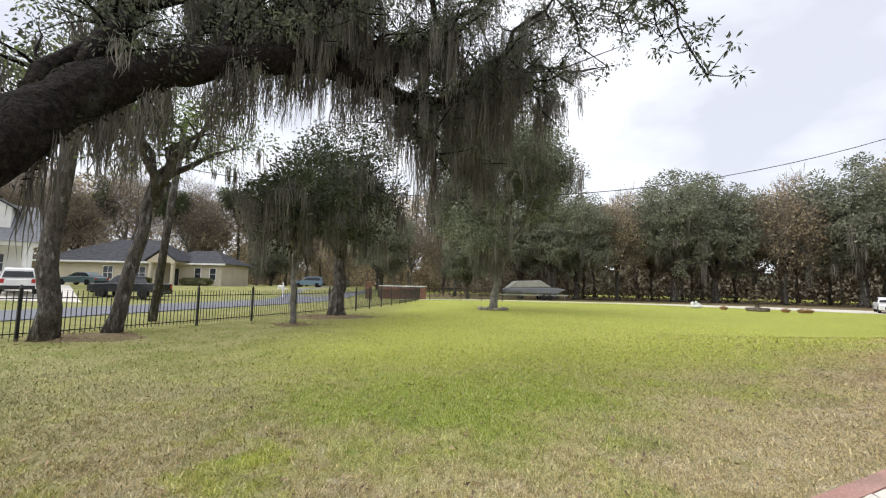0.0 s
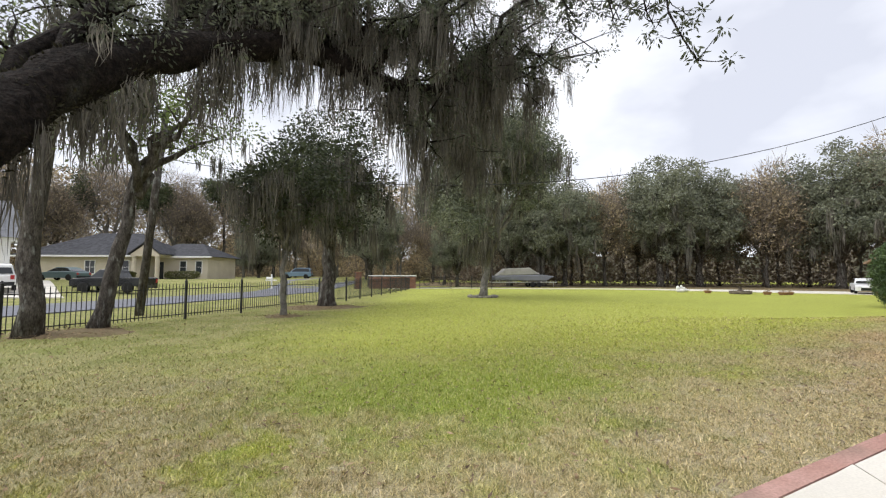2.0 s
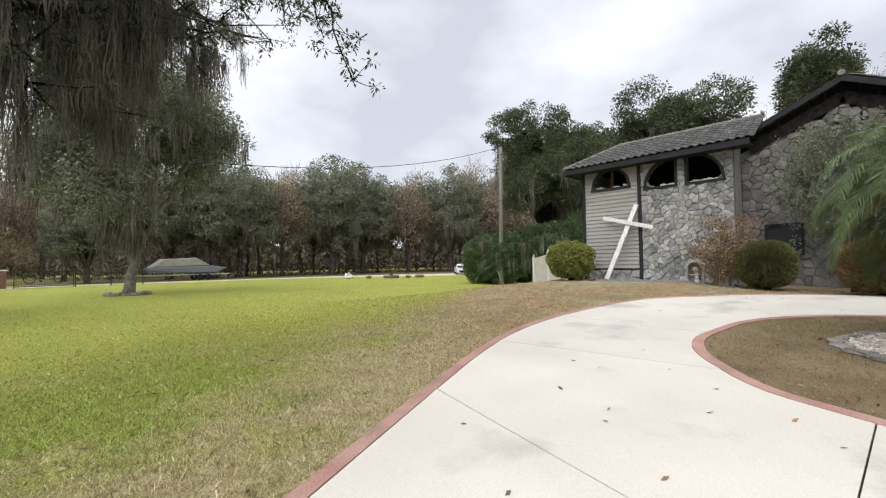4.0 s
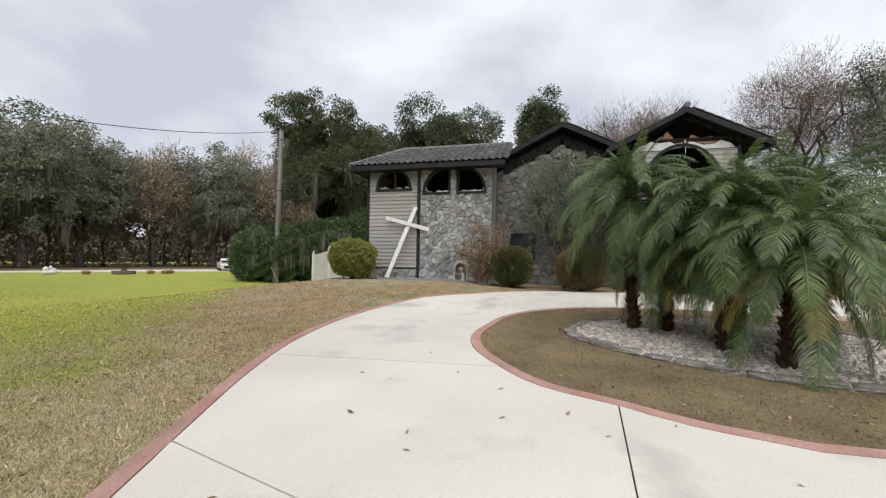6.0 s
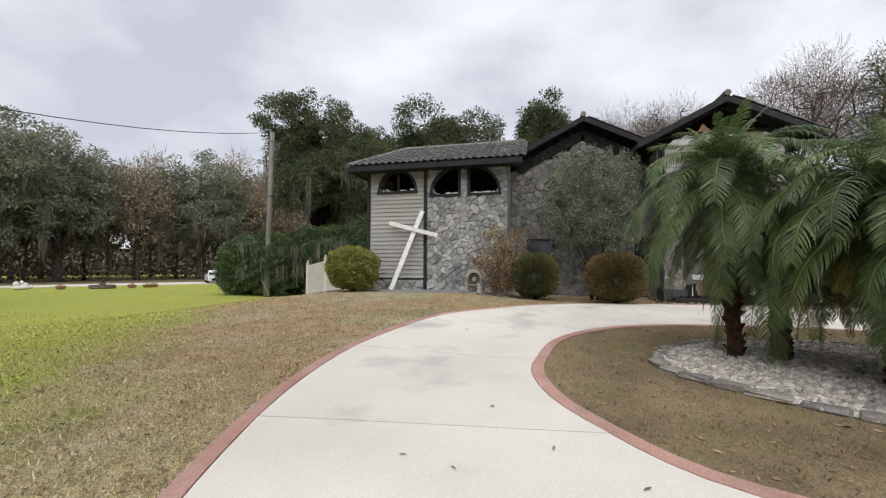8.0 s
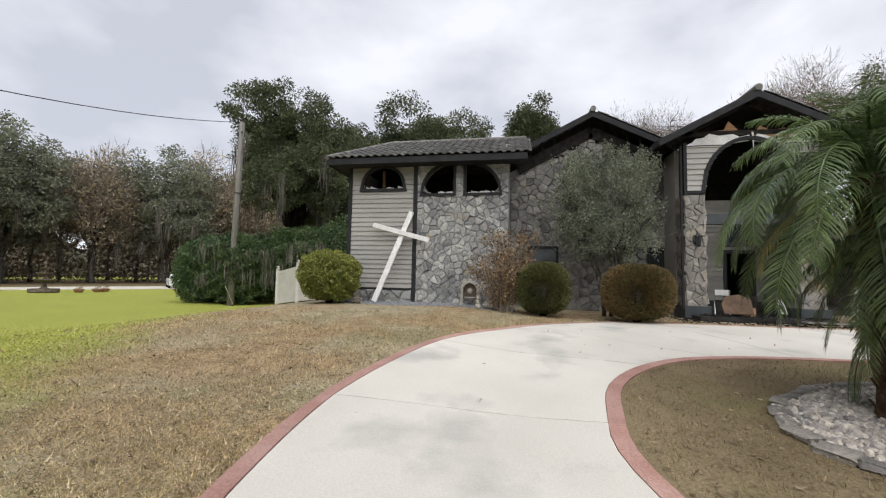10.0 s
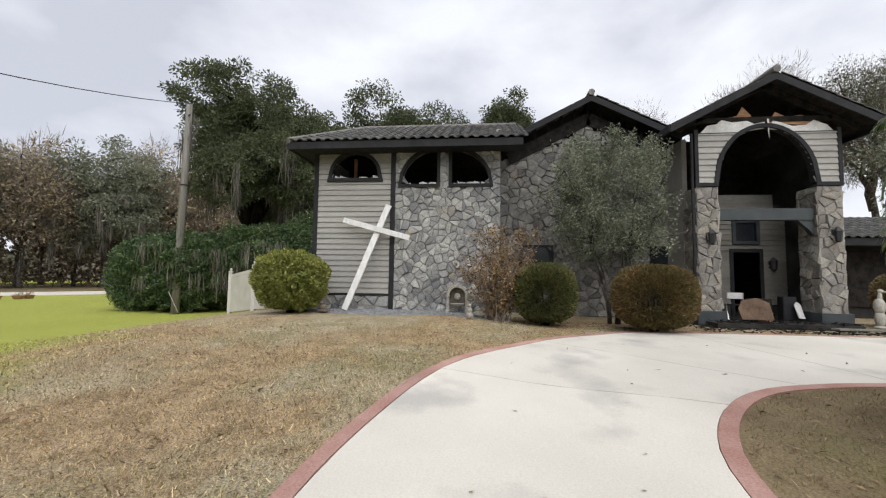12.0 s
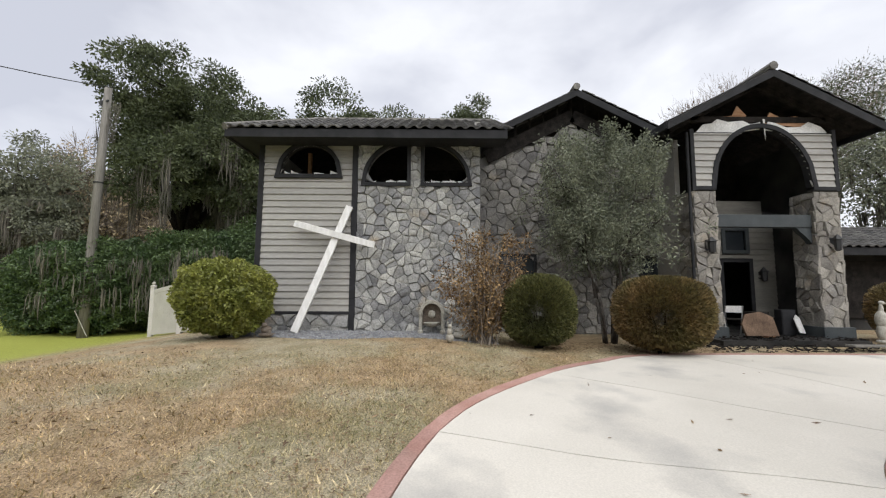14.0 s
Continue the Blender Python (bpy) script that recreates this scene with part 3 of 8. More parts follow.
def make_tree(name, label, at, height, spread, base, girth, clumps, per, leaf, leaf_mat, bark, seed, moss=0, moss_len=0.8, moss_w=0.05,
              lean=(0, 0), limbs=6, clump=0.5, bare=False, aspect=0.5, squash=1.0, twig_mat=None):
    """A tree: tapered trunk, forking limbs, a ragged crown of leaf clumps, and moss where it hangs."""
    rng = random.Random(seed)
    t = thing(name, label, "tree", at)
    s = Soup()
    fork = Vector((lean[0] * 0.5, lean[1] * 0.5, base))
    trunk = bent((0, 0, -0.15), fork, rng, 0, 0.05, 6)
    s.tube(trunk, [girth * (1.35 if i == 0 else 1.0 - 0.06 * i) for i in range(7)], 9, 0.16, seed)
    mid = Vector((lean[0], lean[1], base + (height - base) * 0.5))
    half = (height - base) * 0.5 * squash
    ends, tips = [], []
    for i in range(limbs):
        a = 2 * math.pi * (i + rng.random() * 0.7) / limbs
        r = spread * rng.uniform(0.4, 0.75)
        e = mid + Vector((math.cos(a) * r, math.sin(a) * r, half * rng.uniform(-0.25, 0.5)))
        line = bent(fork - Vector((0, 0, rng.uniform(0, base * 0.2))), e, rng, 0.1 * spread, 0.1, 6)
        s.tube(line, [girth * (0.62 - 0.085 * j) for j in range(7)], 7, 0.15, seed + i)
        for j in range(3, 7):
            for _ in range(2):
                q = line[j] + Vector((rng.gauss(0, 1), rng.gauss(0, 1), rng.uniform(-0.2, 0.7))) * spread * 0.17
                s.tube(bent(line[j], q, rng, 0, 0.12, 3), [girth * 0.2, girth * 0.14, girth * 0.09, girth * 0.03], 5, 0.1, seed + j)
                tips.append(tuple(q))
        tips.append(tuple(e))
    part("trunk", s, bark, t, soft=True)
    centres = list(tips)
    lobes = [(mid + Vector((math.cos(a) * spread * q, math.sin(a) * spread * q, half * rng.uniform(-0.6, 0.5))), rng.uniform(0.26, 0.42)) for a, q in [(rng.uniform(0, 6.28), rng.uniform(0.3, 0.72)) for _ in range(18)]]
    lobes += [(mid + Vector((rng.gauss(0, 0.15) * spread, rng.gauss(0, 0.15) * spread, half * 0.55)), 0.42)]
    while len(centres) < clumps:
        c, q = rng.choice(lobes)
        d = Vector((rng.gauss(0, 1), rng.gauss(0, 1), rng.gauss(0, 1))).normalized() * rng.uniform(0.5, 1.0) ** 0.5
        centres.append((c.x + d.x * spread * q, c.y + d.y * spread * q, c.z + d.z * half * (q + 0.06)))
    pts = clump_points(centres, per, (clump, clump, clump * 0.7), seed)
    part("crown", leaf_mesh("crown", pts, leaf, leaf_mat, aspect, 0.3, seed), None, t)
    if bare:
        tw = clump_points(centres, 26, (clump, clump, clump), seed + 5)
        part("twig_spray", leaf_mesh("twigs", tw, max(leaf * 4.5, 0.8), twig_mat or M_TWIG, 0.03, -1.1, seed + 5), None, t)
    if moss:
        low = sorted(centres, key=lambda c: c[2])[: int(len(centres) * 0.75)]
        an = [rng.choice(low) for _ in range(max(12, int(moss * 0.4)))]
        an = [(c[0] + rng.gauss(0, clump), c[1] + rng.gauss(0, clump), c[2] - abs(rng.gauss(0, clump * 0.5))) for c in an]
        part("hanging_moss", strand_mesh("hanging_moss", an, moss_len * 1.15, moss_w, M_MOSS, 20, moss_len * 0.075, seed), None, t, "grey hanging Spanish moss")
    return t


def make_shrub(name, label, at, size, count, leaf, mat, seed, flat=0.75, category="shrub", ragged=0.12, aspect=0.55):
    """A dense shrub: branching stems inside, leaves packed near an uneven outer skin."""
    rng = np.random.default_rng(seed)
    t = thing(name, label, category, at)
    s = Soup()
    r2 = random.Random(seed)
    for i in range(9):
        a = 6.28 * i / 9
        s.tube(bent((0.06 * math.cos(a), 0.06 * math.sin(a), -0.05), (math.cos(a) * size[0] * 0.22, math.sin(a) * size[1] * 0.22, size[2] * 0.5), r2, 0, 0.08, 3), [0.03, 0.025, 0.018, 0.008], 5)
    part("branchwork", s, M_BARKDARK, t)
    d = rng.normal(size=(count, 3))
    d /= np.linalg.norm(d, axis=1)[:, None]
    bumps = sum(np.sin(d @ rng.normal(size=3) * f + rng.uniform(0, 6)) for f in (4, 7, 11, 17)) / 4
    rad = rng.uniform(0.25, 1.0, size=count) ** 0.3 * (1 + ragged * bumps)
    d /= (np.abs(d) ** (2 / flat)).sum(axis=1)[:, None] ** (flat / 2)
    pts = d * rad[:, None] * (np.array(size) / 2) * 0.92
    pts[:, 2] += size[2] / 2
    pts = pts[pts[:, 2] > 0.02]
    part("foliage", leaf_mesh("foliage", pts, leaf, mat, aspect, -0.2, seed), None, t)
    return t

# ---------------- ground, drives and road ----------------
def axis_steps(fine_lo, fine_hi, step, far):
    a = list(np.arange(fine_lo, fine_hi + 1e-6, step))
    d, lo, hi = step, fine_lo, fine_hi
    while hi < far:
        d *= 1.35
        lo, hi = lo - d, hi + d
        a = [lo] + a + [hi]
    return a


gx, gy = axis_steps(-45, 45, 0.75, 900), axis_steps(-25, 60, 0.75, 900)
s = Soup()
s.v = [(x, y, g(x, y) - 0.02) for y in gy for x in gx]
nx = len(gx)
s.f = [(j * nx + i, j * nx + i + 1, (j + 1) * nx + i + 1, (j + 1) * nx + i) for j in range(len(gy) - 1) for i in range(nx - 1)]
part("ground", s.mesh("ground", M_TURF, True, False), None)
tagged(bpy.data.objects["ground"], "patchy green and tan winter lawn rising to the house", "ground", kind="structure")

OUTER = curve_points([(-16, -4.6), (-9, -1.7), (-4, 0.25), (1.21, 2.57), (3.34, 3.47), (5.02, 4.1), (6.7, 4.5), (8.7, 4.72), (10.46, 4.49), (12.0, 4.08), (13.25, 3.42), (14.62, 2.27), (15.65, 1.0), (16.3, 0.2), (16.6, -1.2), (16.7, -6), (16.6, -12)], 0.3)
ISLAND = curve_points([(4.65, -1.78), (4.9, -0.93), (5.22, -0.35), (5.6, 0.44), (6.19, 0.98), (7.0, 1.47), (7.97, 1.68), (8.9, 1.58), (9.84, 1.36), (10.8, 0.8), (11.55, 0.06), (11.95, -0.8), (12.2, -2.2), (12.1, -4.5), (11.0, -6.8), (8.5, -8.0), (6.0, -7.0), (4.8, -4.6), (4.65, -1.78)], 0.25)


def nearest(line, p):
    return min(range(len(line)), key=lambda i: (line[i] - Vector(p)).length)


drive = thing("driveway", "pale concrete loop driveway with red-stained edge", "driveway", kind="structure")
oi = [nearest(OUTER, p) for p in ((3.28, 3.5), (5.57, 4.28), (8.6, 4.6), (11.87, 3.9), (14.5, 2.15), (16.6, -1.2))]
ii = [nearest(ISLAND, p) for p in ((5.22, -0.35), (6.13, 0.94), (8.72, 1.62), (10.95, 0.66), (11.95, -0.8), (12.2, -2.2))]
LIP = offset_line(OUTER, -0.155)


def slab(name, poly, lift, material, parent, cell=0.6, depth=0.12):
    bm = bmesh.new()
    f = bm.faces.new([bm.verts.new((p[0], p[1], 0)) for p in poly])
    for axis, lo, hi in (((1, 0, 0), min(p[0] for p in poly), max(p[0] for p in poly)), ((0, 1, 0), min(p[1] for p in poly), max(p[1] for p in poly))):
        k = lo + cell
        while k < hi:
            bmesh.ops.bisect_plane(bm, geom=bm.verts[:] + bm.edges[:] + bm.faces[:], plane_co=(k if axis[0] else 0, k if axis[1] else 0, 0), plane_no=axis)
            k += cell
    top = bm.faces[:]
    ring = bmesh.ops.extrude_face_region(bm, geom=top)
    low = [e for e in ring["geom"] if isinstance(e, bmesh.types.BMVert)]
    low_set = set(low)
    for v in bm.verts:
        v.co.z = g(v.co.x, v.co.y) + lift - (0 if v in low_set else depth)
    bmesh.ops.recalc_face_normals(bm, faces=bm.faces)
    bmesh.ops.triangulate(bm, faces=[q for q in bm.faces if len(q.verts) > 4])
    me = bpy.data.meshes.new(name)
    bm.to_mesh(me)
    bm.free()
    me.materials.append(material)
    return part(name, me, None, parent)


def shrunk(poly, d=0.008):
    """A polygon pulled in a little all round, to leave an open joint."""
    n = len(poly)
    area = sum(poly[i][0] * poly[(i + 1) % n][1] - poly[(i + 1) % n][0] * poly[i][1] for i in range(n))
    sign = 1 if area > 0 else -1
    out = []
    for i in range(n):
        a, b, c = Vector(poly[i - 1][:2]), Vector(poly[i][:2]), Vector(poly[(i + 1) % n][:2])
        t = (c - a).normalized()
        out.append(b + Vector((-t.y, t.x)) * d * sign)
    return out


corner = Vector((2.5, -0.12))
first = LIP[oi[0]:oi[1] + 1] + list(reversed(ISLAND[ii[0]:ii[1] + 1])) + [corner]
slab("slab", shrunk(first), 0.008, M_CONCRETE, drive)
for k in range(1, 5):
    slab("slab", shrunk(LIP[oi[k]:oi[k + 1] + 1] + list(reversed(ISLAND[ii[k]:ii[k + 1] + 1]))), 0.008, M_CONCRETE, drive)
slab("slab", shrunk(LIP[:oi[0] + 1] + [corner, Vector((-3.0, -1.6)), Vector((-9.0, -4.3)), Vector((-15, -6.8))]), 0.008, M_CONCRETE, drive)
slab("slab", shrunk(list(reversed(ISLAND[-9:])) + [Vector((2.0, -6.0)), Vector((-15, -12)), Vector((-15, -6.8)), Vector((-9, -4.3)), Vector((-3, -1.6)), corner, ISLAND[ii[0]]] + list(reversed(ISLAND[1:ii[0]]))), 0.008, M_CONCRETE, drive)
slab("slab", shrunk(LIP[oi[5]:] + [Vector((12.5, -12)), Vector((12.1, -4.5))] + list(reversed(ISLAND[ii[5]:nearest(ISLAND, (12.1, -4.5))]))), 0.008, M_CONCRETE, drive)

def edge_run(line, d, cuts):
    """Red border pieces along a line, cut where the slabs are cut."""
    other = offset_line(line, d)
    marks = sorted({0, len(line) - 1, *cuts})
    for a, b in zip(marks, marks[1:]):
        if b - a < 1:
            continue
        me = ribbon("border", line[a:b + 1], other[a:b + 1], 0.012, M_BORDER)
        part("border_piece", me, None, drive)


edge_run(OUTER, -0.15, [i for i in oi] + [oi[0] - 10, oi[0] - 24])
edge_run(ISLAND, -0.16, ii + [len(ISLAND) // 2, 3 * len(ISLAND) // 4])
# dirt under the open joints
for a, b in [(OUTER[oi[k]], ISLAND[ii[k]]) for k in range(1, 6)] + [(OUTER[oi[0]], corner), (ISLAND[ii[0]], corner)]:
    t = (b - a).normalized() * 0.0
    n = Vector((-(b - a).y, (b - a).x)).normalized() * 0.03
    pts = [a.lerp(b, q / 10) for q in range(11)]
    part("joint", ribbon("joint", [p + n for p in pts], [p - n for p in pts], -0.008, M_JOINT, 0.05), None, drive)

# the bed inside the loop
island_in = offset_line(ISLAND, -0.14)
isl = slab("planting_island", [tuple(p) for p in island_in[:-1]], -0.008, M_LITTER, None)
tagged(isl, "dry leaf-littered grass island inside the drive", "ground", kind="structure")
BED = curve_points([(9.6, -0.35), (8.95, -0.05), (8.25, -0.05), (7.45, -0.8), (6.95, -1.5), (6.6, -2.2), (6.4, -3.2), (6.5, -4.6), (7.6, -5.6), (9.4, -5.2), (10.4, -3.6), (10.5, -1.6), (9.6, -0.35)], 0.3)
bed = slab("gravel_bed", [tuple(p) for p in BED[:-1]], 0.01, M_GRAVELDARK, None)
tagged(bed, "pebble bed under the palms", "gravel bed", kind="structure")

# the street beyond the fence, and the far lane across the field
road_edge = curve_points([(-34, -40), (-23, -8), (-17.2, 14.5), (-14.3, 25), (-12.0, 33), (-10.6, 42), (-11.5, 60), (-14, 80)], 2.0)
part("road", ribbon("road", offset_line(road_edge, 6.4), road_edge, 0.03, M_ASPHALT), None)
tagged(bpy.data.objects["road"], "grey-blue asphalt street beyond the fence", "road", kind="structure")
lane = curve_points([(-5.0, 47), (2, 49.5), (12, 51), (22, 50), (31, 46), (39, 40.5), (46, 35), (56, 30)], 2.0)
wide = [0.8 + 2.7 * smooth01((p.x - 20) / 18) for p in lane]
left = [p + (q - p).normalized() * w for p, q, w in zip(lane, offset_line(lane, 1), wide)]
right = [p + (q - p).normalized() * w for p, q, w in zip(lane, offset_line(lane, -1), wide)]
part("lane", ribbon("lane", left, right, 0.03, M_CONCRETE), None)
tagged(bpy.data.objects["lane"], "pale concrete lane across the back of the field", "driveway", kind="structure")
sidedrive = curve_points([(-27, 27), (-33, 33), (-40, 40)], 1.5)
part("pavement", ribbon("pavement", offset_line(sidedrive, 2.4), offset_line(sidedrive, -2.4), 0.035, M_CONCRETE), None)
tagged(bpy.data.objects["pavement"], "white concrete parking drive of the house opposite", "driveway", kind="structure")
floor_line = curve_points([(-6, 58), (4, 56), (14, 55.5), (24, 54), (34, 50), (43, 44), (50, 38.5), (58, 33.5), (80, 20)], 2.0)
part("wood_floor", ribbon("wood_floor", offset_line(floor_line, 30), floor_line, 0.0, M_LITTER), None)
tagged(bpy.data.objects["wood_floor"], "brown leaf-covered floor under the wood", "ground", kind="structure")

# ---------------- the burnt house ----------------
FX = 18.97          # front face of the left wing
EAVE = 5.85
house = thing("burnt_house", "fire-damaged two-storey house with grey stone, siding and tile roof", "house")


def half_arch(ya, yb, sill, h, yc, w):
    return (min(ya, yb), max(ya, yb), sill, lambda y: sill + h * math.sqrt(max(0.0, 1 - ((y - yc) / w) ** 2)))


WIN_A = half_arch(6.79, 8.40, 4.98, 0.82, 7.595, 0.805)
WIN_B = half_arch(4.87, 6.03, 4.76, 1.12, 4.87, 1.16)
WIN_C = half_arch(3.19, 4.40, 4.76, 1.12, 4.40, 1.21)
ARCH_C, ARCH_W, ARCH_Z, ARCH_H = -4.745, 1.31, 4.62, 1.62
GATE = (ARCH_C - ARCH_W, ARCH_C + ARCH_W, 0.0, lambda y: ARCH_Z + ARCH_H * math.sqrt(max(0.0, 1 - ((y - ARCH_C) / ARCH_W) ** 2)))


def samples(y0, y1, openings, step=0.06):
    ys = {round(y0, 4), round(y1, 4)}
    for a, b, *_ in openings:
        if b > y0 and a < y1:
            n = max(2, int((b - a) / step))
            ys |= {round(min(max(a + (b - a) * i / n, y0), y1), 4) for i in range(n + 1)}
    return sorted(ys)


def pierced_wall(y0, y1, z0, z1, x0, x1, openings, material, parent, name="wall", top=None):
    s = Soup()
    ys = samples(y0, y1, openings)
    for a, b in zip(ys, ys[1:]):
        spans = [(z0, z0, top(a) if top else z1, top(b) if top else z1)]
        mid = (a + b) / 2
        for oa, ob, sill, fn in openings:
            if oa < mid < ob:
                lo = spans.pop()
                spans += [(lo[0], lo[1], sill, sill), (fn(a), fn(b), lo[2], lo[3])]
        for la, lb, ha, hb in spans:
            if ha - la < 0.005 and hb - lb < 0.005:
                continue
            s.add([(x0, a, la), (x0, b, lb), (x0, b, hb), (x0, a, ha), (x1, a, la), (x1, b, lb), (x1, b, hb), (x1, a, ha)],
                  [(0, 3, 2, 1), (4, 5, 6, 7), (0, 1, 5, 4), (3, 7, 6, 2), (0, 4, 7, 3), (1, 2, 6, 5)])
    return part(name, s, material, parent)


def siding(parent, x, y0, y1, z0, z1, openings=(), lap=0.178, material=None):
    """Lap boards, each its own board, cut round the openings."""
    rows = int(math.ceil((z1 - z0) / lap))
    for r in range(rows):
        za, zb = z0 + r * lap, min(z0 + (r + 1) * lap, z1)
        mid = (za + zb) / 2
        ys = samples(y0, y1, openings)
        runs, run = [], []

        def low(y, m):
            v = za
            for oa, ob, sill, fn in openings:
                if oa < m < ob and mid > sill:
                    v = max(v, fn(y))
            return v

        for a, b in zip(ys, ys[1:]):
            m = (a + b) / 2
            la, lb = low(a, m), low(b, m)
            if la >= zb - 0.004 and lb >= zb - 0.004:
                if run:
                    runs.append(run)
                run = []
                continue
            run.append((a, b, min(la, zb - 0.002), min(lb, zb - 0.002)))
        if run:
            runs.append(run)
        for run in runs:
            # join plain stretches into one quad
            merged = [run[0]]
            for q in run[1:]:
                p = merged[-1]
                if q[2] == q[3] == p[2] == p[3] == za:
                    merged[-1] = (p[0], q[1], za, za)
                else:
                    merged.append(q)
            s = Soup()
            for a, b, la, lb in merged:
                xf = [x - 0.044 + 0.036 * (z - za) / lap for z in (la, lb, zb, zb)]
                s.add([(xf[0], a, la), (xf[1], b, lb), (xf[2], b, zb), (xf[3], a, zb), (x, a, la), (x, b, lb), (x, b, zb), (x, a, zb)],
                      [(0, 3, 2, 1), (0, 1, 5, 4), (3, 7, 6, 2), (0, 4, 7, 3), (1, 2, 6, 5)])
            part("siding_board", s, material or M_SIDING, parent)


def clip_poly(poly, px, py, nx_, ny_):
    out = []
    for i in range(len(poly)):
        a, b = poly[i], poly[(i + 1) % len(poly)]
        da = (a[0] - px) * nx_ + (a[1] - py) * ny_
        db = (b[0] - px) * nx_ + (b[1] - py) * ny_
        if da <= 0:
            out.append(a)
        if da * db < 0:
            t = da / (da - db)
            out.append((a[0] + (b[0] - a[0]) * t, a[1] + (b[1] - a[1]) * t))
    return out


def rubble(parent, u0, u1, z0, z1, size, seed, place, material, openings=(), top=None, joined=False, gap=0.005, stretch=1.2):
    """Irregular flat-faced stones that fill a wall face; place(u, z, out) gives the point in the world."""
    rng = random.Random(seed)
    seeds = []
    nu, nz = max(1, round((u1 - u0) / (size * stretch))), max(1, round((z1 - z0) / size))
    for i in range(nu):
        for j in range(nz):
            seeds.append((u0 + (u1 - u0) * (i + 0.5 + rng.uniform(-0.62, 0.62) + (0.25 if j % 2 else -0.25)) / nu, z0 + (z1 - z0) * (j + 0.5 + rng.uniform(-0.62, 0.62)) / nz))
    whole = Soup()
    for c in seeds:
        poly = [(u0, z0), (u1, z0), (u1, z1), (u0, z1)]
        for d in seeds:
            if d is c or abs(d[0] - c[0]) > size * 3 or abs(d[1] - c[1]) > size * 3:
                continue
            poly = clip_poly(poly, (c[0] + d[0]) / 2, (c[1] + d[1]) / 2, d[0] - c[0], d[1] - c[1])
            if len(poly) < 3:
                break
        if len(poly) < 3:
            continue
        # keep clear of the openings
        for oa, ob, sill, fn in openings:
            moved = []
            for u, z in poly:
                if oa - 0.02 < u < ob + 0.02 and sill - 0.02 < z < fn(min(max(u, oa), ob)) + 0.02:
                    side = min((abs(u - oa), "a"), (abs(u - ob), "b"), (abs(z - sill), "s"), (abs(fn(min(max(u, oa), ob)) - z), "t"))[1]
                    u, z = {"a": (oa - 0.03, z), "b": (ob + 0.03, z), "s": (u, sill - 0.03), "t": (u, fn(min(max(u, oa), ob)) + 0.03)}[side]
                moved.append((u, z))
            poly = moved
        if any(oa < c[0] < ob and sill < c[1] < fn(c[0]) for oa, ob, sill, fn in openings):
            continue
        if top and c[1] > top(c[0]):
            continue
        cu, cz = sum(p[0] for p in poly) / len(poly), sum(p[1] for p in poly) / len(poly)
        ring = []
        for u, z in poly:
            dl = math.hypot(u - cu, z - cz) + 1e-6
            k = max(0.1, 1 - gap / dl)
            ring.append((cu + (u - cu) * k, cz + (z - cz) * k))
        if max(math.hypot(u - cu, z - cz) for u, z in ring) < 0.03:
            continue
        n = len(ring)
        d = rng.uniform(0.03, 0.065)
        tu, tz = rng.uniform(-0.2, 0.2), rng.uniform(-0.2, 0.2)
        verts = [place(u, z, 0) for u, z in ring]
        verts += [place(cu + (u - cu) * 0.985, cz + (z - cz) * 0.985, d * 0.75) for u, z in ring]
        verts += [place(cu + (u - cu) * 0.88, cz + (z - cz) * 0.88, d * rng.uniform(0.85, 1.25) + (u - cu) * tu + (z - cz) * tz) for u, z in ring]
        verts.append(place(cu + rng.uniform(-0.03, 0.03), cz + rng.uniform(-0.03, 0.03), d * rng.uniform(1.1, 1.55)))
        faces = [(2 * n + i, 2 * n + (i + 1) % n, 3 * n) for i in range(n)]
        for base in (0, n):
            faces += [(base + i, base + (i + 1) % n, base + (i + 1) % n + n, base + i + n) for i in range(n)]
        if joined:
            whole.add(verts, faces)
        else:
            s = Soup()
            s.add(verts, faces)
            part("stone", s, material, parent)
    if joined:
        part("stonework", whole, material, parent, kind="stuff")


def outline_trim(name, pts, width, x0, x1, material, parent, closed=True, label=""):
    """A flat board that follows an outline on its outer side."""
    n = len(pts)
    p = [Vector(q) for q in pts]
    mid = sum(p, Vector((0, 0))) / n
    s = Soup()
    outer = []
    for i in range(n):
        a, b, c = p[i - 1] if (closed or i) else p[i], p[i], p[(i + 1) % n] if (closed or i < n - 1) else p[i]
        e1, e2 = (b - a), (c - b)
        n1 = Vector((e1.y, -e1.x)).normalized() if e1.length > 1e-6 else None
        n2 = Vector((e2.y, -e2.x)).normalized() if e2.length > 1e-6 else None
        n1, n2 = n1 or n2, n2 or n1
        m = (n1 + n2)
        m = m / max(0.4, m.length_squared / 2)
        if m.dot(b - mid) < 0:
            m = -m
        outer.append(b + m * width)
    for q, o in zip(p, outer):
        s.v += [(x0, *q), (x0, *o), (x1, *q), (x1, *o)]
    for i in range(n if closed else n - 1):
        k, j = 4 * i, 4 * ((i + 1) % n)
        s.f += [(k, j, j + 1, k + 1), (k + 2, k + 3, j + 3, j + 2), (k, k + 2, j + 2, j), (k + 1, j + 1, j + 3, k + 3)]
    if not closed:
        s.f += [(0, 1, 3, 2), (4 * n - 4, 4 * n - 2, 4 * n - 1, 4 * n - 3)]
    return part(name, s, material, parent, label)


def arch_outline(o, n=20):
    a, b, sill, fn = o
    return [(a, sill)] + [(a + (b - a) * i / n, fn(a + (b - a) * i / n)) for i in range(n + 1) if fn(a + (b - a) * i / n) > sill + 0.01] + [(b, sill)]


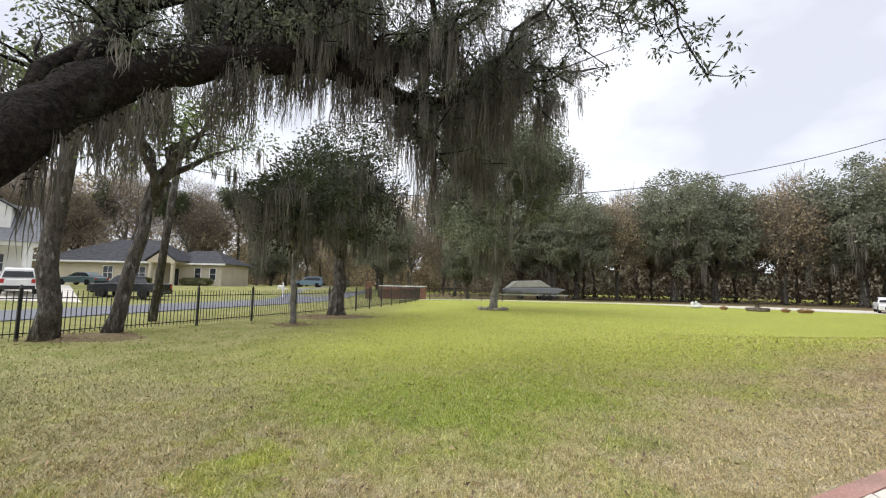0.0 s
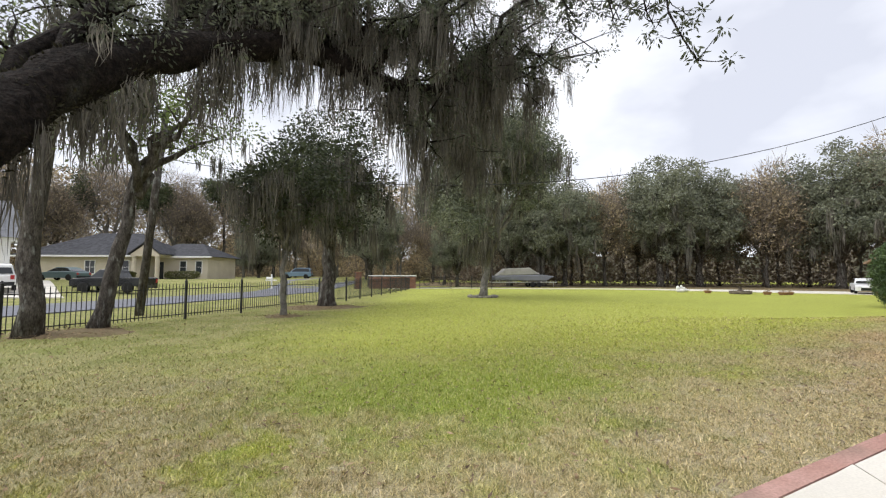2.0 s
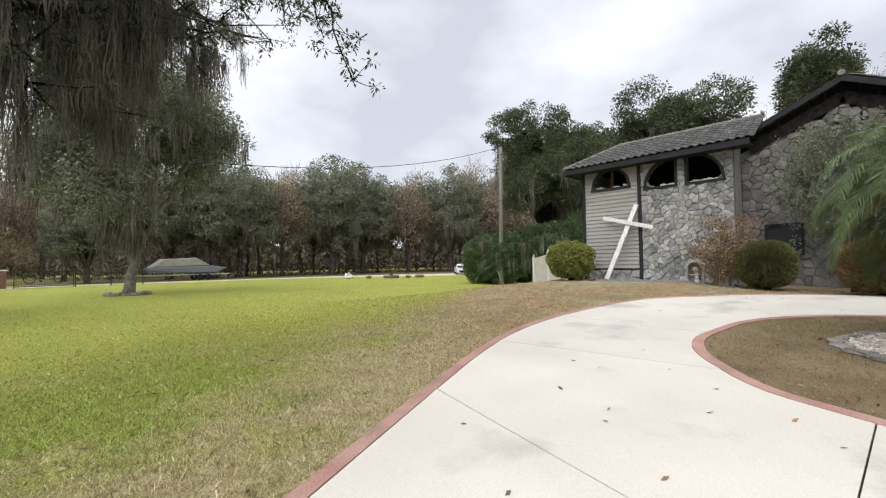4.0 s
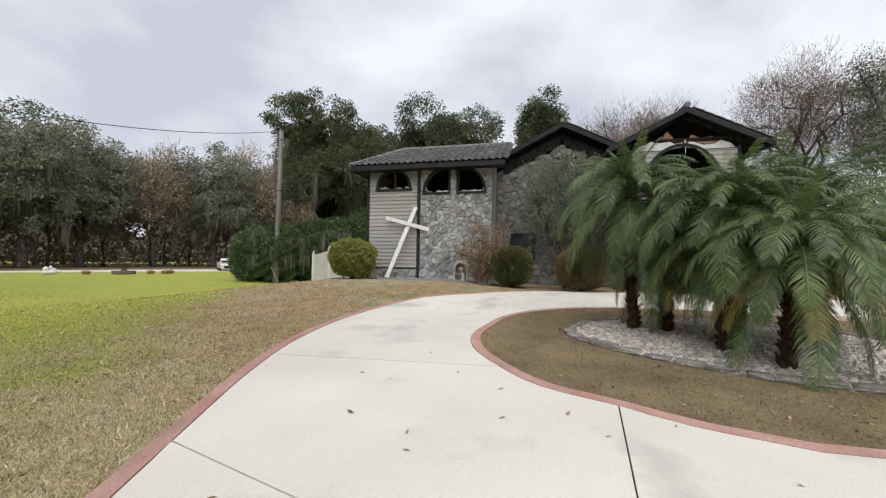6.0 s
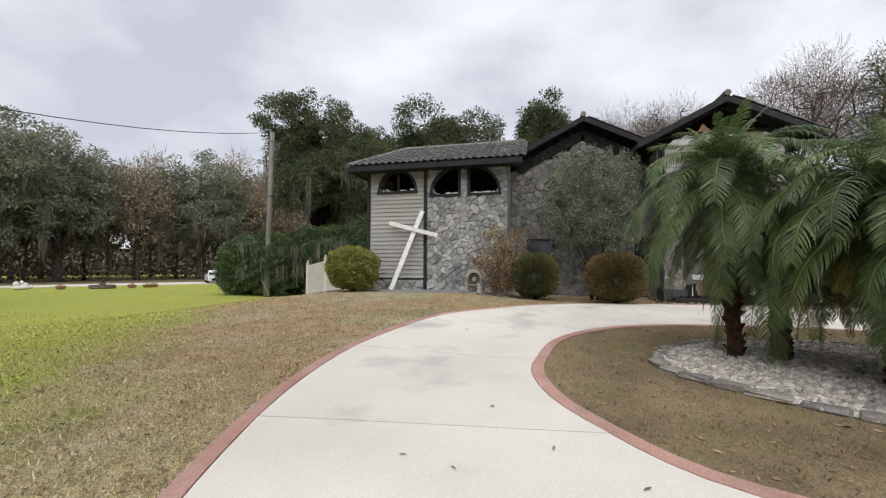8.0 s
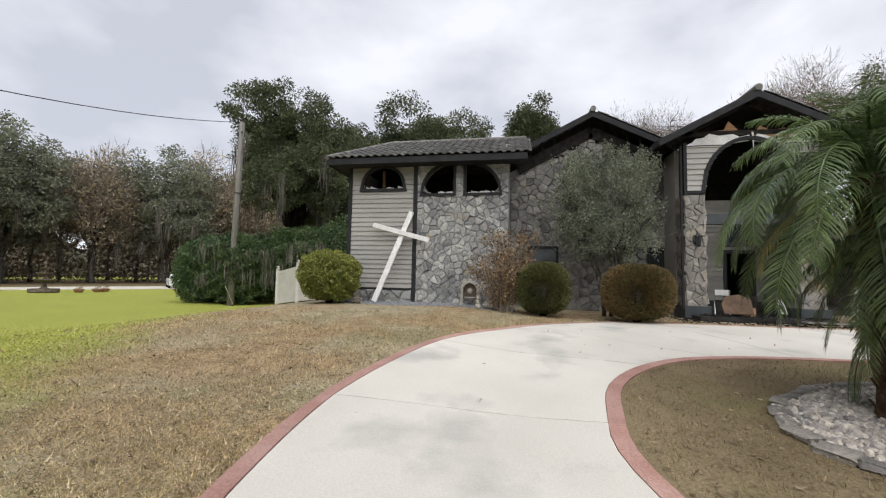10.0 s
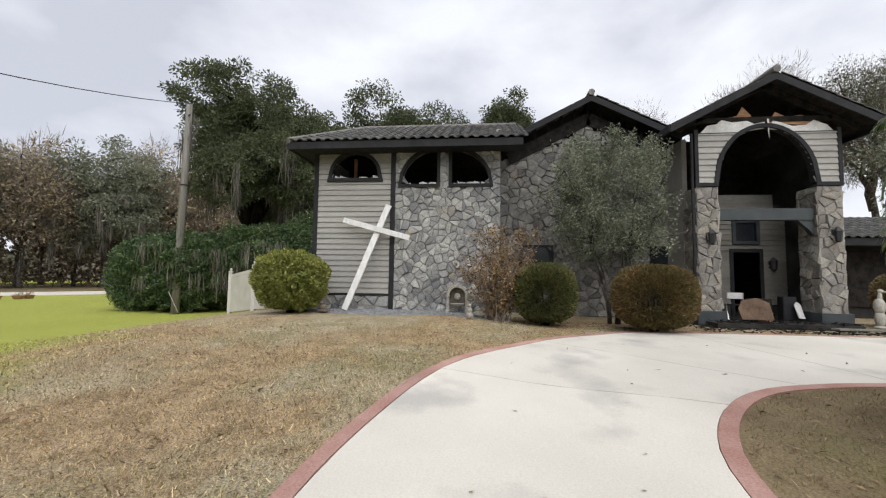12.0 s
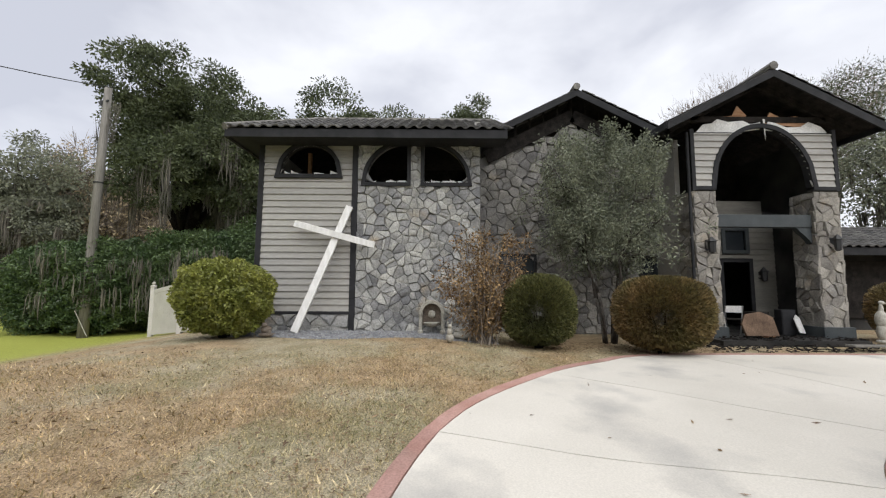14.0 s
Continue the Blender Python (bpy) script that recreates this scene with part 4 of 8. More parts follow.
# left wing: shell
siding_wall = pierced_wall(6.31, 8.95, 0.3, 5.95, FX, FX + 0.14, [WIN_A], M_SOOTSHADE, house)
stone_wall = pierced_wall(2.83, 6.31, 0.3, 5.95, FX + 0.002, FX + 0.14, [WIN_B, WIN_C], M_MORTAR, house)
for q in ((FX + 0.14, 29, 8.81, 8.95, 0.3, 5.95), (FX + 0.14, 20.5, 2.83, 2.97, 0.3, 6.6), (28.86, 29, -12, 8.81, 0.3, 5.95)):
    s = Soup()
    s.box(*q)
    part("side_wall", s, M_SIDING, house)
s = Soup()
s.box(21.2, 21.35, -3.6, -1.7, 5.6, 7.0)
part("valley_wall", s, M_CHAR, house)
s = Soup()
s.box(FX + 0.14, 28.8, 2.97, 8.81, 0.5, 0.62)
s.box(FX + 1.4, 28.8, 2.97, 8.81, 3.3, 3.5)
s.box(FX + 2.8, FX + 2.9, 2.97, 8.81, 3.5, 5.9)
part("inner_floor", s, M_CHAR, house, "charred floors and partition inside")
siding(siding_wall, FX, 6.39, 8.84, 1.22, 5.86, [WIN_A])
rubble(stone_wall, 2.85, 6.24, 0.62, 5.86, 0.205, 3, lambda u, z, o: (FX - o, u, z), M_STONE, [WIN_B, WIN_C])
rubble(siding_wall, 6.39, 8.85, 0.62, 1.14, 0.23, 4, lambda u, z, o: (FX - 0.005 - o, u, z), M_STONE)
s = Soup()
s.box(FX - 0.06, FX, 6.39, 8.84, 1.15, 1.215)
part("drip_board", s, M_TRIM, house)
s = Soup()
s.box(FX - 0.07, FX, 6.24, 6.39, 0.6, 5.86)
part("corner_board", s, M_TRIM, house)
s = Soup()
s.box(FX - 0.06, FX + 0.16, 8.84, 8.98, 0.6, 5.86)
part("corner_board", s, M_TRIM, house)
for o, w in ((WIN_A, 0.11), (WIN_B, 0.1), (WIN_C, 0.1)):
    win = outline_trim("window", arch_outline(o), w, FX - 0.1, FX + 0.05, M_TRIM, house, label="charcoal arched frame round a burnt-out opening")
    # glass shards left along the frame
    rng = random.Random(int(o[0] * 100))
    s = Soup()
    a, b, sill, fn = o
    y = a + 0.05
    while y < b - 0.1:
        w2 = rng.uniform(0.06, 0.2)
        h1, h2 = rng.uniform(0.0, 0.1), rng.uniform(0.0, 0.14)
        y2 = min(y + w2, b - 0.03)
        s.add([(FX + 0.04, y, sill), (FX + 0.04, y2, sill), (FX + 0.04, y2, min(sill + h2, fn(y2))), (FX + 0.04, y, min(sill + h1, fn(y)))], [(0, 1, 2, 3)])
        y = y2
    part("broken_glass", s, M_SHEATH, win, "pale broken glass and debris along the sill")
s = Soup()
s.prism([(6.95, 4.9), (7.4, 4.9), (7.32, 5.05), (7.1, 5.09), (6.98, 5.0)], FX + 0.5, FX + 0.6)
s.prism([(7.9, 4.9), (8.42, 4.9), (8.38, 5.12), (8.15, 5.02), (7.95, 5.05)], FX + 0.45, FX + 0.55)
s.box(FX + 0.9, FX + 1.0, 7.85, 7.95, 3.5, 5.9)
s.box(FX + 0.8, FX + 0.9, 6.95, 6.99, 4.9, 5.6)
part("debris", s, M_RAWWOOD, house, "burnt timber and board pieces inside the window")

# roofs: decks, fascias, soffits, tiles
TILE_W, TILE_L = 0.3, 0.37
ts = Soup()
prof = [(-0.15, 0.0), (-0.11, 0.045), (-0.05, 0.06), (0.01, 0.045), (0.05, 0.008), (0.1, 0.0), (0.15, 0.012)]
ts.v = [(u, 0, h + 0.028) for u, h in prof] + [(u, TILE_L + 0.05, h) for u, h in prof] + [(u, 0, h - 0.006) for u, h in prof]
k = len(prof)
ts.f = [(i, i + 1, i + 1 + k, i + k) for i in range(k - 1)] + [(i + 2 * k, i + 1 + 2 * k, i + 1, i) for i in range(k - 1)]
TILE = ts.mesh("roof_tile", M_TILE)


def tiled(parent, corner0, along, up, n_along, n_up, keep=None):
    """Rows of tiles from an eave corner: along the eave and up the slope."""
    a, u = Vector(along).normalized(), Vector(up).normalized()
    n = a.cross(u)
    for r in range(n_up):
        for c in range(n_along):
            p = Vector(corner0) + a * (c + 0.5) * TILE_W + u * r * TILE_L + n * 0.02
            if keep and not keep(p):
                continue
            m = Matrix((a, u, n)).transposed().to_4x4()
            m.translation = p
            part("roof_tile", TILE, None, parent, m=m)


s = Soup()
# front slope, hip end, back slope
s.add([(18.2, 9.55, 5.98), (18.2, 2.2, 5.98), (21.2, 2.2, 7.45), (21.2, 7.95, 7.45), (29.8, 9.55, 5.98), (29.8, 2.2, 5.98), (26.8, 7.95, 7.45), (26.8, 2.2, 7.45)],
      [(0, 3, 2, 1), (0, 4, 6, 3), (3, 6, 7, 2), (4, 5, 7, 6)])
roof = part("wing_roof", s, M_CHAR, house, "low hipped roof of grey concrete tiles")
s = Soup()
s.box(18.17, 18.24, 2.2, 9.58, 5.76, 5.985)
s.box(18.24, 29.8, 9.51, 9.58, 5.76, 5.985)
part("fascia", s, M_TRIM, roof)
s = Soup()
s.box(18.24, FX, 2.2, 9.51, 5.8, 5.84)
s.box(FX, 29.8, 8.95, 9.51, 5.8, 5.84)
part("soffit", s, M_TRIM, roof)
tiled(roof, (18.14, 9.55, 5.985), (0, -1, 0), (3.0, 0, 1.47), 25, 9, lambda p: p.y < 9.62 - (p.x - 18.1) * 0.53)
s = Soup()
s.tube([(18.15, 9.58, 6.02), (19.7, 8.75, 6.78), (21.2, 7.95, 7.5)], [0.1, 0.09, 0.1], 8)
s.tube([(21.2, 7.95, 7.5), (21.2, 5, 7.5), (21.2, 2.2, 7.5)], [0.1, 0.1, 0.1], 8)
part("ridge", s, M_TILE_RUN, roof)

# recessed middle with the first gable
MX = 20.45
GAP_Y, GAP_Z, GAP_S = -0.23, 8.02, 0.5


def gable_roof(parent, yc, z, slope, half, x0, x1, name):
    s = Soup()
    for d in (-1, 1):
        zl = z - slope * half
        s.add([(x0, yc, z), (x0, yc + d * half, zl), (x1, yc + d * half, zl), (x1, yc, z), (x0, yc, z - 0.07), (x0, yc + d * half, zl - 0.07), (x1, yc + d * half, zl - 0.07), (x1, yc, z - 0.07)],
              [(0, 1, 2, 3), (4, 7, 6, 5), (0, 4, 5, 1), (3, 2, 6, 7), (1, 5, 6, 2), (0, 3, 7, 4)])
    r = part(name, s, M_CHAR, parent, "burnt gable roof with grey tile edges")
    for d in (-1, 1):
        s = Soup()
        zl = z - slope * half
        s.add([(x0 - 0.04, yc, z - 0.02), (x0 - 0.04, yc + d * half, zl - 0.02), (x0 - 0.04, yc + d * half, zl - 0.24), (x0 - 0.04, yc, z - 0.24),
               (x0, yc, z - 0.02), (x0, yc + d * half, zl - 0.02), (x0, yc + d * half, zl - 0.24), (x0, yc, z - 0.24)],
              [(0, 1, 2, 3), (4, 7, 6, 5), (0, 4, 5, 1), (3, 2, 6, 7), (1, 5, 6, 2)])
        s.box(x0, x1, yc + d * half - 0.03, yc + d * half + 0.03, zl - 0.2, zl + 0.0)
        part("barge_board", s, M_TRIM, r)
        # tiles up both rakes
        tiled(r, (x0 - 0.05, yc + d * half, zl), (1, 0, 0) if d > 0 else (1, 0, 0), (0, -d, slope), 3, int(half * math.hypot(1, slope) / TILE_L))
    s = Soup()
    s.tube([(x0 - 0.08, yc, z + 0.05), ((x0 + x1) / 2, yc, z + 0.06), (x1, yc, z + 0.05)], [0.11, 0.11, 0.11], 8)
    part("ridge", s, M_TILE_RUN, r)
    return r


gable_roof(house, GAP_Y, GAP_Z, GAP_S, 2.85, 19.9, 26.0, "middle_gable_roof")
pane_holes = [(1.05, 2.05, 1.75, lambda y: 2.84), (-3.1, -2.3, 1.2, lambda y: 2.82)]
mid_wall = pierced_wall(-2.9, 2.83, 0.3, 6.5, MX, MX + 0.14, pane_holes, M_MORTAR, house, top=lambda y: GAP_Z - 0.62 - abs(y - GAP_Y) * GAP_S)
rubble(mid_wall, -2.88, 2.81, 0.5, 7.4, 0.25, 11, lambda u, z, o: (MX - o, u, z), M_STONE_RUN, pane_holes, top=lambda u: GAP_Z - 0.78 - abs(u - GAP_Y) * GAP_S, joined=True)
for a, b, sill, fn in pane_holes:
    w = outline_trim("window", [(a, sill), (a, fn(a)), (b, fn(b)), (b, sill)], 0.08, MX - 0.08, MX + 0.03, M_TRIM, house, label="dark rectangular window")
    s = Soup()
    s.box(MX + 0.02, MX + 0.03, a, b, sill, fn(a))
    s.box(MX, MX + 0.05, (a + b) / 2 - 0.02, (a + b) / 2 + 0.02, sill, fn(a))
    part("pane", s, M_DARKPANE, w)
s = Soup()
for i in range(-5, 6):
    y = GAP_Y + i * 0.45
    s.box(MX - 0.05, MX + 0.03, y - 0.03, y + 0.03, 6.4, GAP_Z - 0.08 - abs(i * 0.45) * GAP_S)
s.box(MX - 0.06, MX + 0.04, -2.8, 2.6, 6.38, 6.5)
part("gable_framing", s, M_CHAR, house, "burnt open gable framing")

for d in (-1, 1):
    s = Soup()
    s.beam((MX - 0.09, GAP_Y, GAP_Z - 0.68), (MX - 0.09, GAP_Y + d * 2.75, GAP_Z - 0.68 - 2.75 * GAP_S), 0.05, 0.42)
    part("rake_board", s, M_CHAR, house)

# entry tower with the tall arch
PX = 18.55
tower_wall = pierced_wall(-6.76, -2.8, 4.5, 6.25, PX, PX + 0.16, [GATE], M_SOOTSHADE, house, top=lambda y: 6.12)
siding(tower_wall, PX, -6.66, -2.9, 4.62, 6.08, [GATE])
outline_trim("arch_trim", [(GATE[0], 4.55)] + [p for p in arch_outline((GATE[0], GATE[1], ARCH_Z, GATE[3]), 28)] + [(GATE[1], 4.55)], 0.12, PX - 0.06, PX + 0.18, M_TRIM, house, closed=False)
for y0, y1 in ((-6.76, -6.66), (-2.9, -2.8)):
    s = Soup()
    s.box(PX - 0.05, PX + 0.02, y0, y1, 4.5, 6.2)
    part("corner_board", s, M_TRIM, house)
for ya, yb in ((-6.66, -6.05), (-3.43, -2.9)):
    s = Soup()
    s.box(PX - 0.05, PX, ya, yb, 4.52, 4.62)
    part("drip_board", s, M_TRIM, house)
for ya, yb in ((-3.44, -2.82), (-6.74, -6.07)):
    s = Soup()
    s.box(PX + 0.04, PX + 0.72, ya + 0.05, yb - 0.05, 0.4, 4.52)
    pier = part("pier", s, M_MORTAR, house, "tall pale field-stone entry pier")
    rubble(pier, ya, yb, 0.89, 4.5, 0.25, int(-ya * 10), lambda u, z, o: (PX + 0.04 - o, u, z), M_PIER, stretch=0.95)
    rubble(pier, PX, PX + 0.76, 0.89, 4.5, 0.25, int(-ya * 10) + 1, lambda u, z, o, e=yb: (u, e - 0.05 + o, z), M_PIER, stretch=0.95)
    rubble(pier, PX, PX + 0.76, 0.89, 4.5, 0.3, int(-ya * 10) + 2, lambda u, z, o, e=ya: (u, e + 0.05 - o, z), M_PIER, stretch=0.95, joined=True)
    s = Soup()
    s.box(PX - 0.07, PX + 0.85, ya - 0.09, yb + 0.07, 0.4, 0.9)
    bevelled(part("plinth", s, M_TEAL, pier, "dark painted plinth"), 0.012)
s = Soup()
s.tube([(PX - 0.02, -2.72, 6.1), (PX - 0.02, -2.72, 3.0), (PX - 0.02, -2.72, 0.8)], [0.04, 0.04, 0.04], 8)
part("downpipe", s, M_TRIM, house)
gable_roof(house, -4.78, 7.68, 0.51, 2.85, 18.05, 23.0, "tower_gable_roof")
for a, b in (((18.62, -4.78, 7.5), (18.62, -7.3, 6.2)), ((18.62, -4.78, 7.5), (18.62, -2.3, 6.2)), ((20.4, -4.78, 7.5), (20.4, -7.3, 6.2)), ((20.4, -4.78, 7.5), (20.4, -2.3, 6.2)), ((18.62, -6.6, 6.5), (18.62, -2.9, 6.5))):
    s = Soup()
    s.beam(a, b, 0.09, 0.16)
    part("rafter", s, M_CHAR, house, "charred roof rafter")
# torn gable sheathing above the arch
s = Soup()
s.prism([(-3.0, 6.12), (-4.1, 6.12), (-4.75, 6.22), (-4.78, 6.42), (-4.5, 6.36), (-4.3, 6.46), (-3.9, 6.42), (-3.6, 6.5), (-3.45, 6.38), (-3.2, 6.34)], PX + 0.01, PX + 0.03)
s.prism([(-4.9, 6.2), (-5.6, 6.12), (-6.6, 6.12), (-6.45, 6.3), (-6.1, 6.44), (-5.9, 6.3), (-5.5, 6.28), (-5.2, 6.4), (-5.0, 6.44)], PX + 0.012, PX + 0.032)
s.prism([(-4.82, 6.5), (-4.86, 5.9), (-4.88, 6.48)], PX - 0.03, PX - 0.02)
part("torn_sheathing", s, M_SHEATH, house, "torn white sheathing above the arch")
s = Soup()
s.prism([(-3.5, 6.42), (-3.9, 6.4), (-4.3, 6.44), (-4.45, 6.62), (-4.2, 6.9), (-4.05, 6.62), (-3.7, 6.58)], PX + 0.05, PX + 0.07)
s.prism([(-4.9, 6.4), (-5.3, 6.36), (-5.9, 6.3), (-6.2, 6.42), (-5.8, 6.62), (-5.4, 6.56), (-5.1, 6.72)], PX + 0.05, PX + 0.07)
part("torn_plywood", s, M_RAWWOOD, house, "scorched brown plywood scraps in the gable")
# cross beam with brackets
s = Soup()
s.box(PX + 0.1, PX + 0.32, -6.05, -3.45, 3.54, 3.88)
beam = part("cross_beam", s, M_TEAL, house, "slate-painted beam across the entry")
bevelled(beam, 0.01)
for y, d in ((-6.05, 1),):
    s = Soup()
    s.prism([(y, 3.54), (y + d * 0.42, 3.54), (y + d * 0.3, 3.42), (y + d * 0.16, 3.3), (y, 3.1)], PX + 0.13, PX + 0.29)
    part("bracket", s, M_TEAL, beam)

# back wall of the entry
BX = 20.6
entry_holes = [(-5.75, -4.93, 0.62, lambda y: 2.72), (-5.67, -5.03, 3.1, lambda y: 3.72)]
back_wall = pierced_wall(-6.6, -2.96, 0.3, 4.15, BX, BX + 0.14, entry_holes, M_SOOTSHADE, house)
# these boards carry the recess's shade in their colour
siding(back_wall, BX, -6.58, -2.97, 1.0, 4.1, [(-5.87, -4.82, 0.5, lambda y: 2.84), (-5.78, -4.92, 3.0, lambda y: 3.82)], material=M_SIDINGSOOTSHADE)
door = outline_trim("door_frame", [(-4.93, 0.62), (-4.93, 2.72), (-5.75, 2.72), (-5.75, 0.62)], 0.11, BX - 0.06, BX + 0.14, M_TRIM, house, closed=False)
s = Soup()
s.box(BX + 0.1, BX + 0.15, -5.0, -4.94, 0.64, 2.7)
s.box(BX + 0.15, BX + 0.9, -4.99, -4.94, 0.64, 2.7)
part("door_leaf", s, M_RAWWOOD, door, "scorched brown door standing open inward")
win = outline_trim("window", [(-5.03, 3.1), (-5.03, 3.72), (-5.67, 3.72), (-5.67, 3.1)], 0.11, BX - 0.07, BX + 0.05, M_TEAL, house, label="small transom window with slate frame")
s = Soup()
s.box(BX + 0.03, BX + 0.045, -5.67, -5.03, 3.1, 3.72)
part("pane", s, M_DARKPANE, win)
for q in ((PX + 0.76, 24, -6.72, -6.6, 0.3, 6.2), (PX + 0.8, 24, -2.96, -2.82, 0.3, 6.2), (23.9, 24, -6.6, -2.96, 0.3, 7.0), (PX + 0.16, PX + 0.76, -6.72, -6.6, 4.5, 6.2)):
    s = Soup()
    s.box(*q)
    part("side_wall", s, M_SIDING if q[2] == -2.96 else M_SOOTSHADE, house)
s = Soup()
s.box(22.0, 22.14, -6.7, -2.96, 4.3, 7.0)
loft = part("loft_wall", s, M_CHAR, house)
s = Soup()
s.box(BX - 0.2, 23.9, -6.6, -2.96, 4.15, 4.3)
part("loft_floor", s, M_SOOTSHADE, house, "sooty upper floor edge over the entry")
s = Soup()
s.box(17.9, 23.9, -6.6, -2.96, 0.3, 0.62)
part("porch_floor", s, M_SOOTSHADE, house, "dark porch slab strewn with ash")

s = Soup()
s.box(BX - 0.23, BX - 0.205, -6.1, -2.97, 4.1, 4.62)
part("loft_parapet", s, M_SIDINGSOOTSHADE, house, "soot-smeared plaster parapet of the upper floor")

# right wing: low tiled roof, with the upper storey set back
# the shadow below the low roof is put into this wall's near-black colour
s = Soup()
s.box(22.2, 28.8, -18, -6.75, 0.3, 3.4)
part("right_wall", s, M_SOOTSHADE, house, "ground-floor wall of the far wing, coloured dark for porch shadow")
s = Soup()
s.box(24.2, 28.8, -8.6, -6.75, 3.4, 5.7)
part("right_wall", s, M_SIDING, house)
s = Soup()
s.prism([(21.2, 3.25), (24.4, 4.45), (24.4, 4.3), (21.2, 3.1)], -18, -7.0, "y")
r = part("low_roof", s, M_CHAR, house, "low grey tiled roof")
s = Soup()
s.box(21.14, 21.21, -18, -7.0, 3.02, 3.27)
part("fascia", s, M_TRIM, r)
tiled(r, (21.1, -7.0, 3.27), (0, -1, 0), (3.2, 0, 1.2), 30, 8)
s = Soup()
s.prism([(23.2, 5.75), (26.5, 7.3), (29.8, 5.75)], -9.4, -6.9, "y")
r = part("upper_roof", s, M_CHAR, house, "upper roof set back")
s = Soup()
s.box(23.14, 23.2, -9.4, -6.9, 5.55, 5.78)
part("fascia", s, M_TRIM, r)
tiled(r, (23.1, -6.9, 5.78), (0, -1, 0), (3.3, 0, 1.55), 8, 9)
# solid black panel paints the dark inside of the wide opening
s = Soup()
s.box(22.1, 22.2, -12, -8.2, 0.9, 2.9)
part("garage_opening", s, M_CHAR, house, "black panel standing for a wide shaded opening")


def wall_lantern(at, rz, label):
    t = thing("wall_lantern", label, "lamp", at, rz, group="entry lanterns")
    s = Soup()
    s.box(0.0, 0.03, -0.07, 0.07, -0.12, 0.16)
    s.beam((0, 0, 0.12), (-0.14, 0, 0.2), 0.03, 0.03)
    part("bracket", s, M_IRON, t)
    s = Soup()
    s.lathe([(0.03, -0.2), (0.075, -0.17), (0.1, 0.1), (0.12, 0.11), (0.05, 0.2), (0.01, 0.24)], 6, (-0.14, 0))
    part("cage", s, M_IRON, t)
    s = Soup()
    s.lathe([(0.07, -0.15), (0.092, 0.09)], 6, (-0.145, 0))
    part("glass", s, M_LAMPCLEAR, t)
    return t


wall_lantern((PX - 0.03, -3.14, 3.0), 0, "black iron lantern on the stone entry pier")
wall_lantern((PX - 0.03, -6.45, 3.08), 0, "black iron lantern on the stone entry pier")
wall_lantern((BX - 0.03, -6.1, 2.32), 0, "small black lantern on the siding beside the door")

# ---------------- the great oak overhead ----------------
def great_oak():
    rng = random.Random(7)
    t = thing("live_oak", "massive live oak limb arching overhead, hung with moss", "tree", (-4.7, 1.0, 0))
    o = Vector((-4.7, 1.0, 0))
    s = Soup()
    spine = curve3([(-4.7, 1.0, -0.2), (-4.4, 1.4, 0.5), (-3.75, 2.2, 1.6), (-3.42, 2.75, 2.4), (-3.44, 3.4, 3.14), (-3.37, 4.0, 3.72), (-2.93, 5.03, 4.52), (-2.0, 5.9, 5.0), (-0.95, 6.55, 4.86), (-0.3, 7.0, 4.9), (0.3, 7.5, 5.3), (0.9, 8.3, 5.9)], 0.16)
    n = len(spine)
    rad = [max(0.05, 0.285 * (1 - i / n) ** 0.55 + 0.01 + 0.02 * math.sin(i * 0.9)) for i in range(n)]
    s.tube([p - o for p in spine], rad, 18, 0.2, 3)
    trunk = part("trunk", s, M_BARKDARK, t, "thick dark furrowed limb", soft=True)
    boughs = Soup()
    tips, hang = [], []

    def bough(a, b, r0, r1, lift=0.3, k=6):
        line = bent(a, b, rng, lift, 0.1, k)
        boughs.tube([p - o for p in line], [r0 + (r1 - r0) * i / k for i in range(k + 1)], 7, 0.15, rng.randrange(99))
        return line

    def twigs(line, count, reach, r=0.02, store=None):
        for _ in range(count):
            p = line[rng.randrange(1, len(line))]
            q = p + Vector((rng.gauss(0, 1), rng.gauss(0, 1), rng.gauss(0.1, 0.7))) * reach
            boughs.tube([v - o for v in bent(p, q, rng, 0, 0.12, 3)], [r, r * 0.8, r * 0.5, r * 0.2], 5)
            (tips if store is None else store).append(tuple(q - o))
            if store is None:
                tips.append(tuple(p.lerp(q, 0.5) - o))
                hang.append(tuple(p.lerp(q, rng.random()) - o))

    at = lambda f: spine[min(n - 1, int(f * n))]
    ends = [
        (0.34, (-5.0, 6.2, 6.3)), (0.45, (-4.6, 7.4, 7.6)), (0.5, (-4.0, 7.2, 6.9)), (0.55, (-2.2, 7.0, 7.2)), (0.58, (-3.0, 8.4, 7.6)),
        (0.62, (-0.3, 6.2, 6.9)), (0.56, (-3.1, 6.2, 5.9)), (0.6, (-2.3, 6.6, 6.1)), (0.68, (-1.5, 8.2, 6.6)), (0.72, (0.2, 7.0, 6.3)), (0.8, (0.9, 7.4, 7.4)), (0.85, (1.6, 8.2, 6.2)), (0.9, (2.0, 9.0, 7.4)),
        (0.92, (1.4, 9.5, 5.6)), (0.97, (2.6, 9.2, 6.1)), (0.97, (2.3, 8.2, 7.9)), (0.97, (3.0, 9.6, 7.0)), (0.85, (0.4, 8.8, 4.6)), (0.9, (0.9, 9.4, 4.2)), (0.78, (-0.15, 7.2, 4.05)),
        (0.62, (-1.4, 6.2, 6.3)), (0.7, (-0.2, 6.6, 5.7)), (0.66, (-0.9, 6.0, 7.3)), (0.4, (-4.4, 5.4, 6.2)), (0.5, (-2.5, 7.4, 7.4)), (0.75, (0.8, 6.4, 8.0)),
    ]
    lines = []
    for f, e in ends:
        a = at(f)
